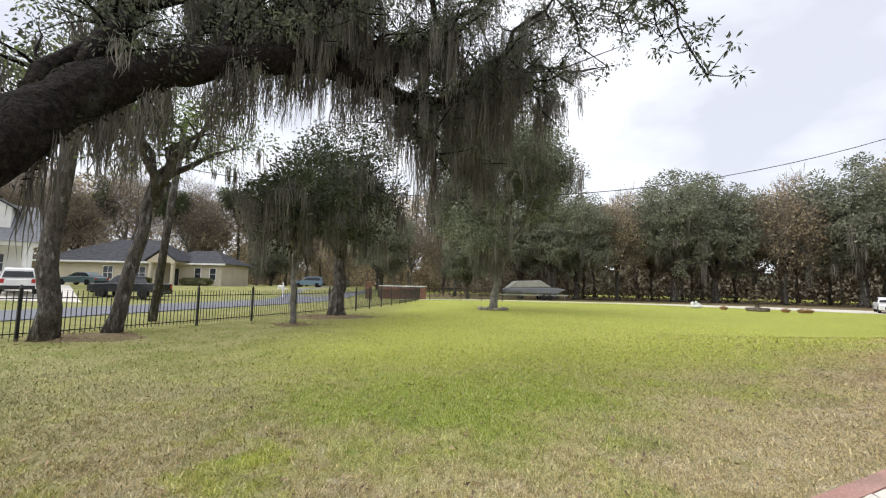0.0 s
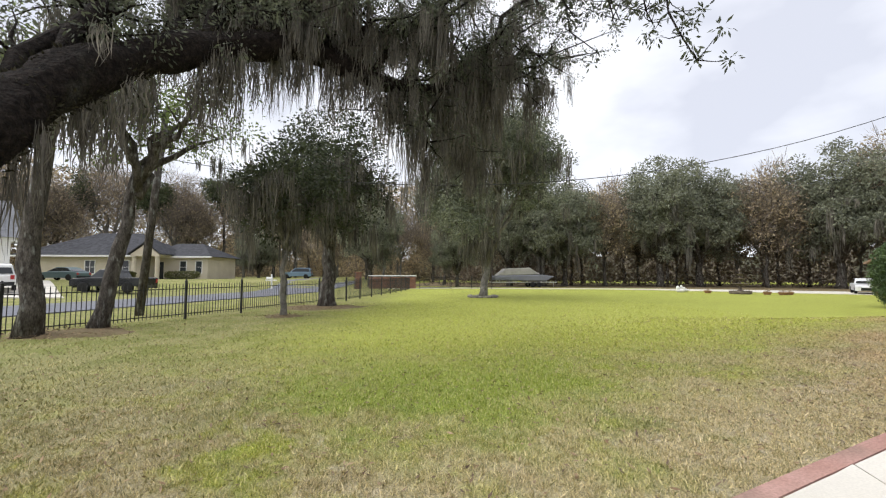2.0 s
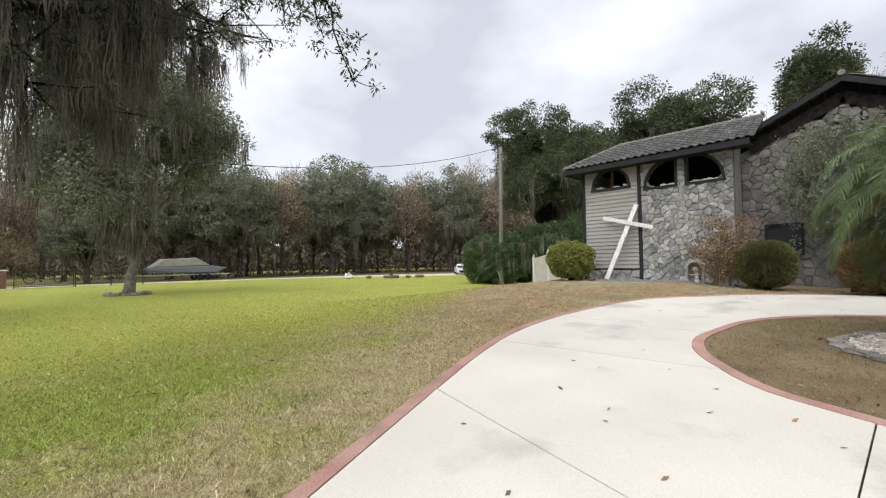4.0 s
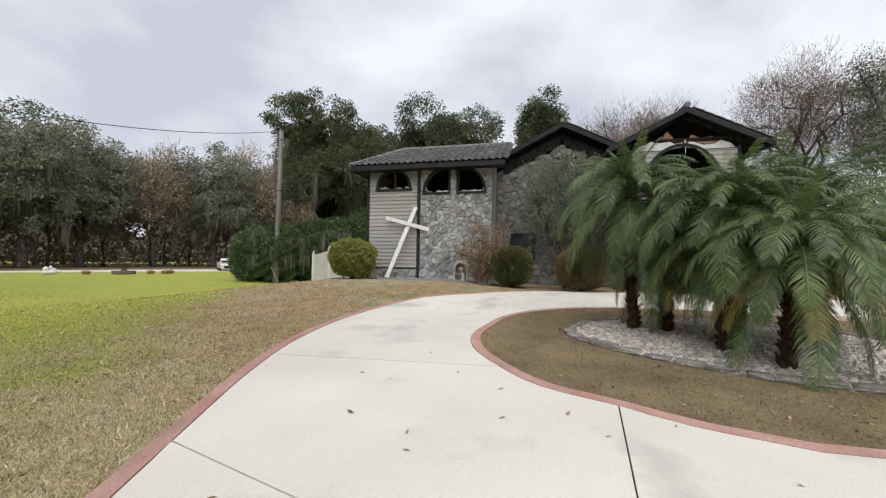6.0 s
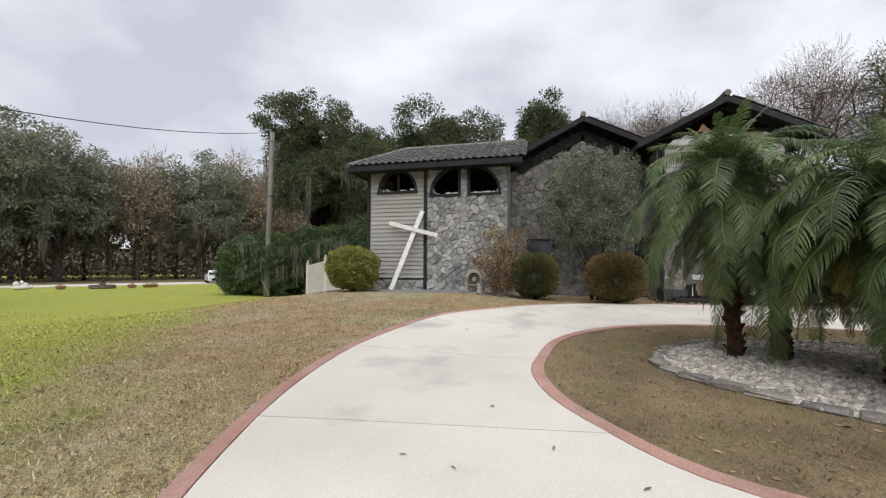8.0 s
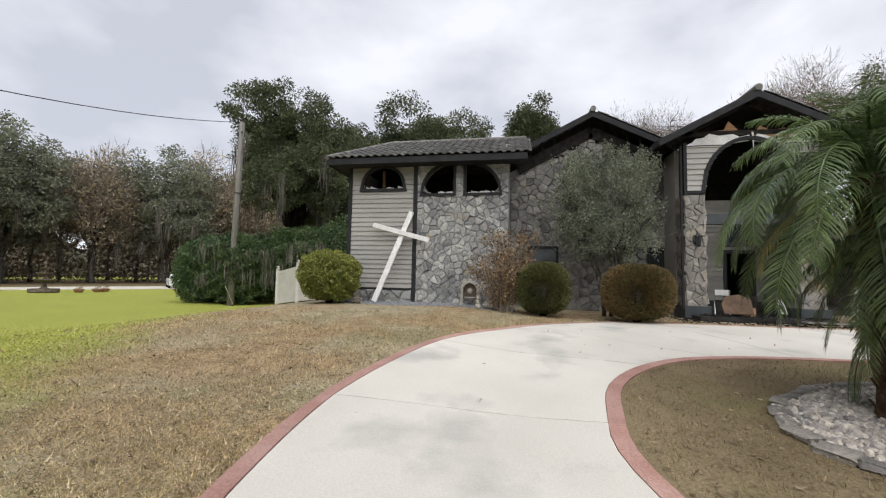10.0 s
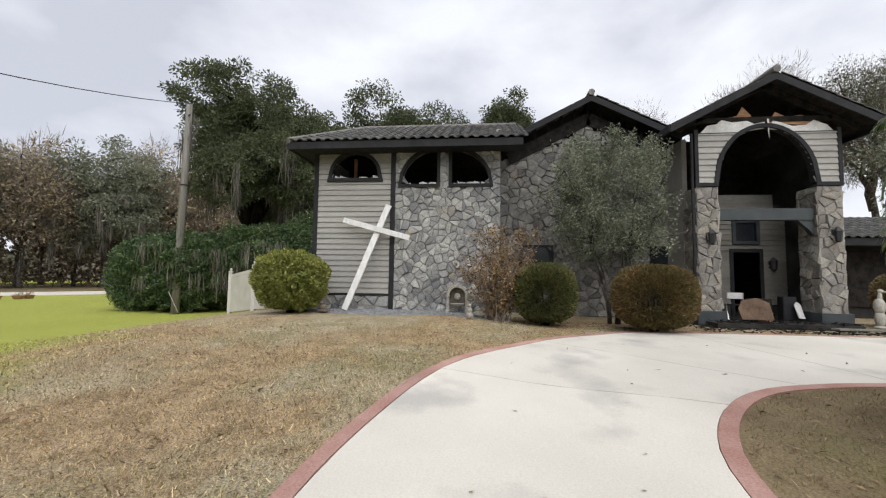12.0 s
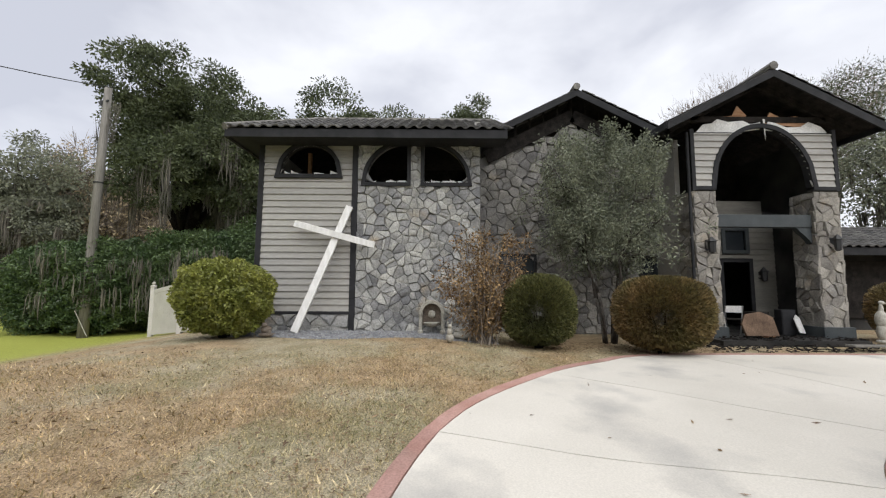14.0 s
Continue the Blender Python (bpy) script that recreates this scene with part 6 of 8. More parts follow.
def palm(at, height, reach, lean, seed, count=74):
    rng = random.Random(seed)
    t = thing("date_palm", "feathery dwarf date palm with drooping fronds in the pebble bed", "palm", at, group="palms in the island")
    s = Soup()
    head = Vector((lean[0], lean[1], height))
    line = bent((0, 0, -0.1), head, rng, 0, 0.012, 12)
    s.tube(line, [(0.12 if i == 0 else 0.095) + 0.012 * (i % 2) + (0.05 if i > 9 else 0) for i in range(13)], 12, 0.25, seed)
    for i in range(150):
        f = rng.uniform(0.05, 1.0) ** 0.8
        p = line[min(12, int(f * 12))] + Vector((0, 0, rng.uniform(-0.08, 0.08)))
        a = rng.uniform(0, 6.28)
        d = Vector((math.cos(a), math.sin(a), 0))
        s.beam(p + d * 0.08, p + d * 0.14 + Vector((0, 0, 0.1)), 0.05, 0.02)
    part("trunk", s, M_PALMTRUNK, t)
    for i in range(count):
        f = i / count
        a = i * 137.5 + rng.uniform(-14, 14)
        k = reach / 1.5 * rng.uniform(0.88, 1.1) * (0.66 + 0.42 * min(1, f * 2.0))
        dry = f > 0.8 and rng.random() < 0.35
        me = rng.choice(FRONDS_DRY) if dry else FRONDS[min(8, int(f * 8.4 + rng.uniform(0, 0.9)))]
        part("frond", me, None, t, m=Matrix.Translation(head + Vector((0, 0, 0.1 - 0.22 * f))) @ pose(0, 0, 0, rng.uniform(-9, 9), rng.uniform(-6, 6), a) @ Matrix.Scale(k, 4))
    return t


for x, y, h, r, lean, sd in ((9.3, -1.25, 2.55, 1.68, (-0.02, 0.06), 1), (9.2, -1.8, 1.6, 1.4, (0.1, 0.0), 2), (7.95, -2.3, 2.1, 1.6, (0.0, -0.1), 3), (7.15, -2.75, 1.5, 1.45, (-0.05, -0.1), 4),
                             (8.6, -3.6, 2.2, 1.8, (0.2, -0.2), 6), (8.45, -2.65, 2.0, 1.6, (0.05, -0.1), 7)):
    palm((x, y, g(x, y)), h, r, lean, sd)

# edging stones round the bed
rng = random.Random(3)
line = offset_line(BED, 0.06)
for i, p in enumerate(line[:-1]):
    q = line[i + 1]
    a = math.atan2(q.y - p.y, q.x - p.x)
    t = thing("edging_stone", "flat grey edging stone round the pebble bed", "stone", (p.x, p.y, g(p.x, p.y)), math.degrees(a), group="edging stones")
    w, d, h = (q - p).length * 0.94, rng.uniform(0.13, 0.2), rng.uniform(0.05, 0.09)
    if i in (17, 26):
        w, d, h = 0.34, 0.26, 0.11
    bm = bmesh.new()
    bmesh.ops.create_cube(bm, size=1.0, matrix=Matrix.Diagonal((w, d, h, 1)))
    bmesh.ops.bevel(bm, geom=bm.edges[:], offset=0.02, segments=1, affect="EDGES")
    for v in bm.verts:
        v.co += Vector((rng.gauss(0, 0.012), rng.gauss(0, 0.012), rng.gauss(0, 0.006) + h * 0.35))
    me = bpy.data.meshes.new("edging_stone")
    bm.to_mesh(me)
    bm.free()
    me.materials.append(M_EDGING if i not in (17, 26) else M_CAST)
    part("block", me, None, t)


def pebbles(name, inside, box, count, size, material, seed, label, lift=0.015):
    """Loose stones, many small tetrahedral lumps in one object."""
    r = random.Random(seed)
    s = Soup()
    made = 0
    while made < count:
        x, y = r.uniform(box[0], box[1]), r.uniform(box[2], box[3])
        if not inside(x, y):
            continue
        made += 1
        k = size * r.uniform(0.5, 1.3)
        z = g(x, y) + lift
        a = r.uniform(0, 6.28)
        c, d = math.cos(a) * k, math.sin(a) * k
        e, f = -d * r.uniform(0.5, 0.9), c * r.uniform(0.5, 0.9)
        h = k * r.uniform(0.4, 0.9)
        s.add([(x + c, y + d, z), (x + e, y + f, z), (x - c, y - d, z), (x - e, y - f, z), (x + c * 0.4, y + d * 0.4, z + h), (x + e * 0.5, y + f * 0.5, z + h * 0.9), (x - c * 0.5, y - d * 0.5, z + h * 0.8)],
              [(0, 1, 5, 4), (1, 2, 6, 5), (2, 3, 6), (3, 0, 4, 6), (4, 5, 6)])
    ob = part(name, s.mesh(name, material, False, False), None)
    tagged(ob, label, "gravel", kind="stuff")


def in_poly(poly):
    q = [(p.x, p.y) for p in poly]

    def test(x, y):
        odd = False
        j = len(q) - 1
        for i in range(len(q)):
            if (q[i][1] > y) != (q[j][1] > y) and x < (q[j][0] - q[i][0]) * (y - q[i][1]) / (q[j][1] - q[i][1]) + q[i][0]:
                odd = not odd
            j = i
        return odd
    return test


pebbles("pebble_gravel", in_poly(BED), (6.4, 10.7, -5.8, 0.1), 10000, 0.045, M_GRAVEL, 4, "pale and brown river pebbles under the palms")
pebbles("wall_gravel", lambda x, y: x > 17.35 + 0.2 * math.sin(y * 1.7), (17.0, 18.95, 2.6, 8.9), 9500, 0.027, M_GRAVELDARK, 5, "grey crushed gravel strip along the house wall", -0.015)

# ---------------- things round the house ----------------
cross = thing("wooden_cross", "tall white timber cross leaning against the house wall", "cross", (18.2, 7.58, g(18.2, 7.58)))
o = Vector((18.2, 7.58, g(18.2, 7.58)))
s = Soup()
s.beam(Vector((18.22, 7.58, 0.74)) - o, Vector((18.84, 6.42, 4.06)) - o, 0.19, 0.09, (-1, 0, 0))
bevelled(part("upright", s, M_WHITEWOOD, cross), 0.006)
s = Soup()
s.beam(Vector((18.60, 7.82, 3.55)) - o, Vector((18.60, 5.68, 2.98)) - o, 0.17, 0.08, (-1, 0, 0))
bevelled(part("crossbar", s, M_WHITEWOOD, cross), 0.006)

# utility pole and its cables
PB = Vector((24.2, 18.0, g(24.2, 18.0)))
up = thing("utility_pole", "weathered wooden utility pole hung with a strand of moss", "pole", PB)
s = Soup()
s.tube([(0, 0, -0.2), (0.05, 0.0, 3), (0.12, 0.0, 6.5), (0.2, 0.0, 10.35)], [0.19, 0.175, 0.16, 0.14], 12)
part("shaft", s, M_POLE, up, soft=True)
for z in (2.2, 6.2):
    s = Soup()
    s.lathe([(0.178, z), (0.184, z), (0.184, z + 0.05), (0.178, z + 0.05)], 12, (0.018 * z, 0))
    part("steel_band", s, M_IRON, up)
s = Soup()
s.beam((0.0, -0.2, 9.7), (0.4, 0.5, 9.75), 0.06, 0.06)
s.tube([(0.1, 0.15, 9.5), (0.1, 0.15, 9.75)], [0.05, 0.05], 8)
part("bracket", s, M_IRON, up)
s = Soup()
s.beam((-0.1, -0.25, 0.05), (-0.28, 0.15, 1.05), 0.03, 0.02)
part("guy_guard", s, M_VINYL, up, "white plastic guy-wire guard")
part("hanging_moss", strand_mesh("hanging_moss", [(0.2, -0.35, 9.7), (0.2, -0.45, 9.6), (0.1, -0.3, 9.4)], 1.6, 0.02, M_MOSS, 16, 0.08, 3), None, up)
for i, (pts, r) in enumerate((
        ([(24.4 - 36.1 * k / 24, 17.8 - 0.8 * k / 24, 5.5 + 0.0079 * (24.4 - 36.1 * k / 24) ** 2) for k in range(25)], 0.016),
        ([(24.4 + 12 * k / 10, 18.1 + 17 * k / 10, 7.6 + 4.6 * k / 10 - 0.6 * math.sin(math.pi * k / 10)) for k in range(11)], 0.011),
        ([(-46 + 34.4 * k / 12, 22 - 5 * k / 12, 7.6 - 1.0 * math.sin(math.pi * k / 12)) for k in range(13)], 0.012))):
    s = Soup()
    s.tube(pts, [r] * len(pts), 6)
    c = part("power_cable", s, M_WIRE, None)
    tagged(c, "black overhead cable slung between poles", "cable", group="overhead cables")
op = thing("utility_pole", "leaning grey utility pole beyond the iron fence", "pole", (-12.0, 17.0, 0))
s = Soup()
s.tube([(0, 0, -0.2), (0.35, 0.0, 4), (0.75, 0.0, 8.6)], [0.17, 0.15, 0.12], 10)
part("shaft", s, M_BARK, op, soft=True)

# vinyl fence run beside the house corner
vf = thing("vinyl_fence", "beige vinyl privacy fence with capped posts", "fence", (0, 0, 0))
VA, VB = Vector((22.0, 13.8)), Vector((19.4, 10.2))
for k in range(3):
    p = VA.lerp(VB, k / 2)
    z = g(p.x, p.y)
    post = Soup()
    post.box(p.x - 0.065, p.x + 0.065, p.y - 0.065, p.y + 0.065, z - 0.1, z + 1.68)
    post.lathe([(0.1, z + 1.68), (0.1, z + 1.71), (0.03, z + 1.73), (0.055, z + 1.78), (0.045, z + 1.83), (0.0, z + 1.85)], 8, (p.x, p.y))
    part("post", post, M_VINYL, vf)
    if k < 2:
        q = VA.lerp(VB, (k + 1) / 2)
        for h in (0.1, 1.5):
            s = Soup()
            s.beam((p.x, p.y, z + h), (q.x, q.y, g(q.x, q.y) + h), 0.045, 0.13)
            part("rail", s, M_VINYL, vf)
        for j in range(14):
            a, b = p.lerp(q, (j + 0.3) / 14.3), p.lerp(q, (j + 1.24) / 14.3)
            s = Soup()
            za, zb = g(a.x, a.y), g(b.x, b.y)
            n = Vector((-(b - a).y, (b - a).x)).normalized() * 0.011
            s.add([(a.x + n.x, a.y + n.y, za + 0.06), (b.x + n.x, b.y + n.y, zb + 0.06), (b.x + n.x, b.y + n.y, zb + 1.5), (a.x + n.x, a.y + n.y, za + 1.5),
                   (a.x - n.x, a.y - n.y, za + 0.06), (b.x - n.x, b.y - n.y, zb + 0.06), (b.x - n.x, b.y - n.y, zb + 1.5), (a.x - n.x, a.y - n.y, za + 1.5)],
                  [(0, 1, 2, 3), (7, 6, 5, 4), (0, 4, 5, 1), (1, 5, 6, 2), (2, 6, 7, 3), (3, 7, 4, 0)])
            part("board", s, M_VINYL, vf)

# wall fountain niche with a lion mask
nz = g(18.3, 4.15)
niche = thing("wall_fountain", "small cast-stone arched niche fountain with a mask", "fountain", (18.5, 4.15, nz))
s = Soup()
arc = [(0.24 * math.cos(a), 0.5 + 0.26 * math.sin(a)) for a in [math.pi * k / 14 for k in range(15)]]
outer = [(0.33 * math.cos(a), 0.5 + 0.35 * math.sin(a)) for a in [math.pi * k / 14 for k in range(15)]]
ring = [(0.33, 0.5)] + outer + [(-0.33, 0.5)] + [(-0.24, 0.5)] + list(reversed(arc)) + [(0.24, 0.5)]
s.prism(outer + list(reversed(arc)), -0.12, 0.1)
bevelled(part("arch", s, M_CAST, niche), 0.01)
for d in (-1, 1):
    s = Soup()
    s.lathe([(0.075, 0.0), (0.075, 0.06), (0.05, 0.08), (0.045, 0.42), (0.06, 0.46), (0.06, 0.52)], 10, (-0.04, d * 0.285))
    part("column", s, M_CAST, niche)
s = Soup()
s.prism([(p[0], p[1]) for p in arc] + [(-0.24, 0.2), (0.24, 0.2)], 0.06, 0.1)
part("back_panel", s, M_CASTDARK, niche)
s = Soup()
s.lathe([(0.03, 0.38), (0.085, 0.42), (0.1, 0.48), (0.08, 0.55), (0.03, 0.58)], 10, (0.03, 0))
part("mask", s, M_CAST, niche)
s = Soup()
s.lathe([(0.08, 0.16), (0.17, 0.2), (0.22, 0.27), (0.2, 0.28)], 12, (-0.04, 0))
part("basin", s, M_CAST, niche)


def lump_figure(name, label, at, rz, blobs, material, category="statue"):
    """A plain carved figure: one mesh of merged rounded masses."""
    bm = bmesh.new()
    for x, y, z, rx, ry, rz2 in blobs:
        bmesh.ops.create_icosphere(bm, subdivisions=2, radius=1.0, matrix=Matrix.Translation((x, y, z)) @ Matrix.Diagonal((rx, ry, rz2, 1)))
    for v in bm.verts:
        v.co += Vector((noise.noise(v.co * 14), noise.noise(v.co * 14 + Vector((5, 0, 0))), noise.noise(v.co * 14 + Vector((0, 5, 0))))) * 0.008
    me = bpy.data.meshes.new(name)
    bm.to_mesh(me)
    bm.free()
    me.materials.append(material)
    me.polygons.foreach_set("use_smooth", [True] * len(me.polygons))
    ob = new(name, me)
    ob.matrix_basis = pose(*at, 0, 0, rz)
    return tagged(ob, label, category)


lump_figure("garden_statue", "small crouching cast-stone garden figure on the gravel", (17.45, 7.95, g(17.4, 7.95)), 0, [(0, 0, 0.05, 0.14, 0.18, 0.06), (0, 0, 0.16, 0.1, 0.13, 0.1), (-0.05, 0.02, 0.27, 0.065, 0.07, 0.06), (-0.06, -0.1, 0.09, 0.05, 0.05, 0.07)], M_CASTDARK)
lump_figure("garden_statue", "small sitting cast-stone garden animal by the wall", (16.9, 3.72, g(16.9, 3.72)), 0, [(0, 0, 0.1, 0.09, 0.09, 0.11), (-0.03, 0, 0.24, 0.06, 0.06, 0.1), (-0.05, 0, 0.35, 0.055, 0.05, 0.05), (-0.04, 0.04, 0.41, 0.015, 0.015, 0.04), (-0.04, -0.04, 0.41, 0.015, 0.015, 0.04)], M_CAST)
lump_figure("urn_block", "weathered stone block half under the bush", (17.6, 3.35, g(17.6, 3.35)), 0, [(0, 0, 0.1, 0.22, 0.3, 0.12), (0, 0, 0.2, 0.18, 0.25, 0.06)], M_CAST, "stone")
hz = g(18.3, -7.35)
lump_figure("heron_statue", "pale heron statue standing beside the entry pier", (18.3, -7.3, hz), 0, [(0, 0, 0.06, 0.14, 0.14, 0.06), (0, 0, 0.3, 0.11, 0.12, 0.26), (0, 0.0, 0.62, 0.13, 0.13, 0.24), (0, -0.02, 0.88, 0.05, 0.05, 0.16), (0, -0.05, 1.04, 0.065, 0.07, 0.055), (0, -0.16, 1.02, 0.018, 0.1, 0.018)], M_CAST)

# debris in and before the entry
PZ = 0.62
s = Soup()
s.prism([(-0.42, 0.0), (0.4, 0.0), (0.44, 0.3), (0.3, 0.55), (-0.1, 0.62), (-0.4, 0.48)], -0.03, 0.03)
bd = part("scrap_board", s, M_CARD, None, m=pose(18.2, -4.15, g(18.2, -4.1) + 0.2, 0, 18, 0))
tagged(bd, "stained torn board propped at the entry", "debris")
box = thing("cardboard_box", "open brown cardboard box among the debris", "box", (18.75, -4.65, PZ), 25)
for d, nm in ((0, "panel"), (90, "panel"), (180, "panel"), (270, "panel")):
    s = Soup()
    s.box(-0.16, 0.16, 0.155, 0.163, 0.0, 0.26)
    part(nm, s, M_RAWWOOD, box, m=pose(0, 0, 0, 0, 0, d))
s = Soup()
s.box(-0.16, 0.16, -0.16, 0.16, 0.0, 0.01)
part("base", s, M_RAWWOOD, box)
ch = thing("folding_chair", "upturned metal-framed chair in the debris", "chair", (19.1, -4.1, PZ), 70)
for a, b in (((-0.2, -0.2, 0), (-0.2, 0.1, 0.8)), ((0.2, -0.2, 0), (0.2, 0.1, 0.8)), ((-0.2, 0.2, 0), (-0.2, -0.1, 0.45)), ((0.2, 0.2, 0), (0.2, -0.1, 0.45))):
    s = Soup()
    s.beam(a, b, 0.025, 0.025)
    part("leg", s, M_ALU, ch)
s = Soup()
s.box(-0.2, 0.2, -0.15, 0.2, 0.43, 0.46)
part("seat", s, M_CHAR, ch)
s = Soup()
s.box(-0.19, 0.19, 0.03, 0.06, 0.62, 0.8)
part("backrest", s, M_SHEATH, ch)
for x, y, sx, sy, h, rz, m, lab in ((19.5, -5.0, 0.5, 0.4, 0.62, 12, M_CHAR, "blackened cabinet dumped on the porch"), (19.2, -5.6, 0.3, 0.35, 0.7, -8, M_TRIM, "scorched appliance shell on the porch")):
    t = thing("burnt_cabinet", lab, "debris", (x, y, PZ), rz)
    s = Soup()
    s.box(-sx / 2, sx / 2, -sy / 2, sy / 2, 0, h)
    bevelled(part("body", s, m, t), 0.01)
    s = Soup()
    s.box(-sx / 2 - 0.02, -sx / 2, -sy / 2 + 0.02, sy / 2 - 0.02, 0.04, h - 0.04)
    part("door", s, m, t)
s = Soup()
s.prism([(-0.12, 0), (0.1, 0.02), (0.14, 0.4), (0.02, 0.5), (-0.1, 0.42)], -0.012, 0.012)
sc = part("torn_sheet", s, M_SHEATH, None, m=pose(18.85, -5.75, PZ + 0.08, 0, 15, 20))
tagged(sc, "torn white plastic sheet among the debris", "debris")
s = Soup()
s.beam((0, -1.1, 0.05), (0, 1.1, 0.12), 0.2, 0.04)
pl = part("plank", s, M_POLE, None, m=pose(17.35, -6.3, g(17.3, -6.3), 0, 0, 14))
tagged(pl, "grey plank lying before the entry", "plank")
rr = random.Random(9)
ash = Soup()
for _ in range(420):
    x, y = rr.uniform(16.8, 18.9), rr.uniform(-6.9, -2.2)
    z = 0.62 if x > 17.9 and -6.6 < y < -2.96 else g(x, y) + (0.03 if x < 16.5 else 0.0)
    a, l, w = rr.uniform(0, 6.28), rr.uniform(0.03, 0.22), rr.uniform(0.015, 0.05)
    ash.beam((x, y, z + 0.015), (x + math.cos(a) * l, y + math.sin(a) * l, z + 0.015 + rr.uniform(0, 0.05)), w, 0.015)
tagged(part("char_debris", ash.mesh("char_debris", M_CHAR, False, False), None), "scattered charred splinters before the entry", "debris", kind="stuff")

# ---------------- iron fence ----------------
def fence_panel(at, rz, length, slope):
    t = thing("iron_fence_panel", "black iron picket fence panel with a square post", "fence", at, rz, group="iron fence panels")
    part("post", FENCE_POST, None, t)
    for z in (0.18, 1.12):
        s = Soup()
        s.beam((0, 0, z), (length, 0, z + slope), 0.025, 0.03)
        part("rail", s, M_IRON, t)
    n = int(length / 0.125)
    for i in range(1, n):
        x = length * i / n
        part("picket", FENCE_PICKET, None, t, m=pose(x, 0, slope * i / n))


s = Soup()
s.box(-0.035, 0.035, -0.035, 0.035, -0.1, 1.4)
s.lathe([(0.05, 1.4), (0.05, 1.42), (0.02, 1.45), (0.03, 1.475), (0.0, 1.5)], 8)
FENCE_POST = s.mesh("post", M_IRON)
s = Soup()
s.box(-0.009, 0.009, -0.009, 0.009, 0.08, 1.28)
s.lathe([(0.009, 1.28), (0.014, 1.29), (0.0, 1.34)], 4)
FENCE_PICKET = s.mesh("picket", M_IRON)
fl = [Vector(p) for p in ((-17.5, 2.0), (-11.35, 11.0), (-8.35, 18.0), (-5.45, 25.9), (-3.6, 35.0), (-2.4, 43.6))]
walkline, run = [], 0.0
for a, b in zip(fl, fl[1:]):
    n = max(1, round((b - a).length / 2.44))
    walkline += [a.lerp(b, i / n) for i in range(n)]
walkline.append(fl[-1])
for a, b in zip(walkline, walkline[1:]):
    za, zb = g(a.x, a.y), g(b.x, b.y)
    fence_panel((a.x, a.y, za), math.degrees(math.atan2(b.y - a.y, b.x - a.x)), (b - a).length, zb - za)
# mulch mounds at the fence trees
for x, y, r in ((-5.7, 21.0, 2.2), (-10.2, 12.0, 1.5), (-6.0, 16.5, 0.8)):
    s = Soup()
    for k in range(6):
        rr_ = r * (1 - k / 5.5)
        for j in range(20):
            a = 6.283 * j / 20
            q = rr_ * (1 + 0.12 * math.sin(3 * a + x) + 0.06 * math.sin(7 * a))
            s.v.append((x + q * math.cos(a), y + q * 0.8 * math.sin(a), g(x, y) - 0.03 + 0.09 * (1 - (1 - k / 5.0) ** 2)))
    s.f = [(k * 20 + j, k * 20 + (j + 1) % 20, (k + 1) * 20 + (j + 1) % 20, (k + 1) * 20 + j) for k in range(5) for j in range(20)]
    s.f.append(tuple(range(100, 120)))
    tagged(part("leaf_mound", s, M_LITTER, None, soft=True), "low mound of fallen leaves round the trunk", "leaf mound", kind="structure")

# ring planter under the field oak
for k in range(14):
    a = 6.283 * k / 14
    t = thing("ring_stone", "rough grey stone in the ring round the field oak", "stone", (3.75 + 1.0 * math.cos(a), 30.2 + 0.9 * math.sin(a), 0), math.degrees(a), group="tree ring stones")
    s = Soup()
    s.box(-0.14, 0.14, -0.2, 0.2, -0.03, 0.11 + 0.04 * math.sin(k * 2.3))
    bevelled(part("block", s, M_EDGING, t), 0.03)


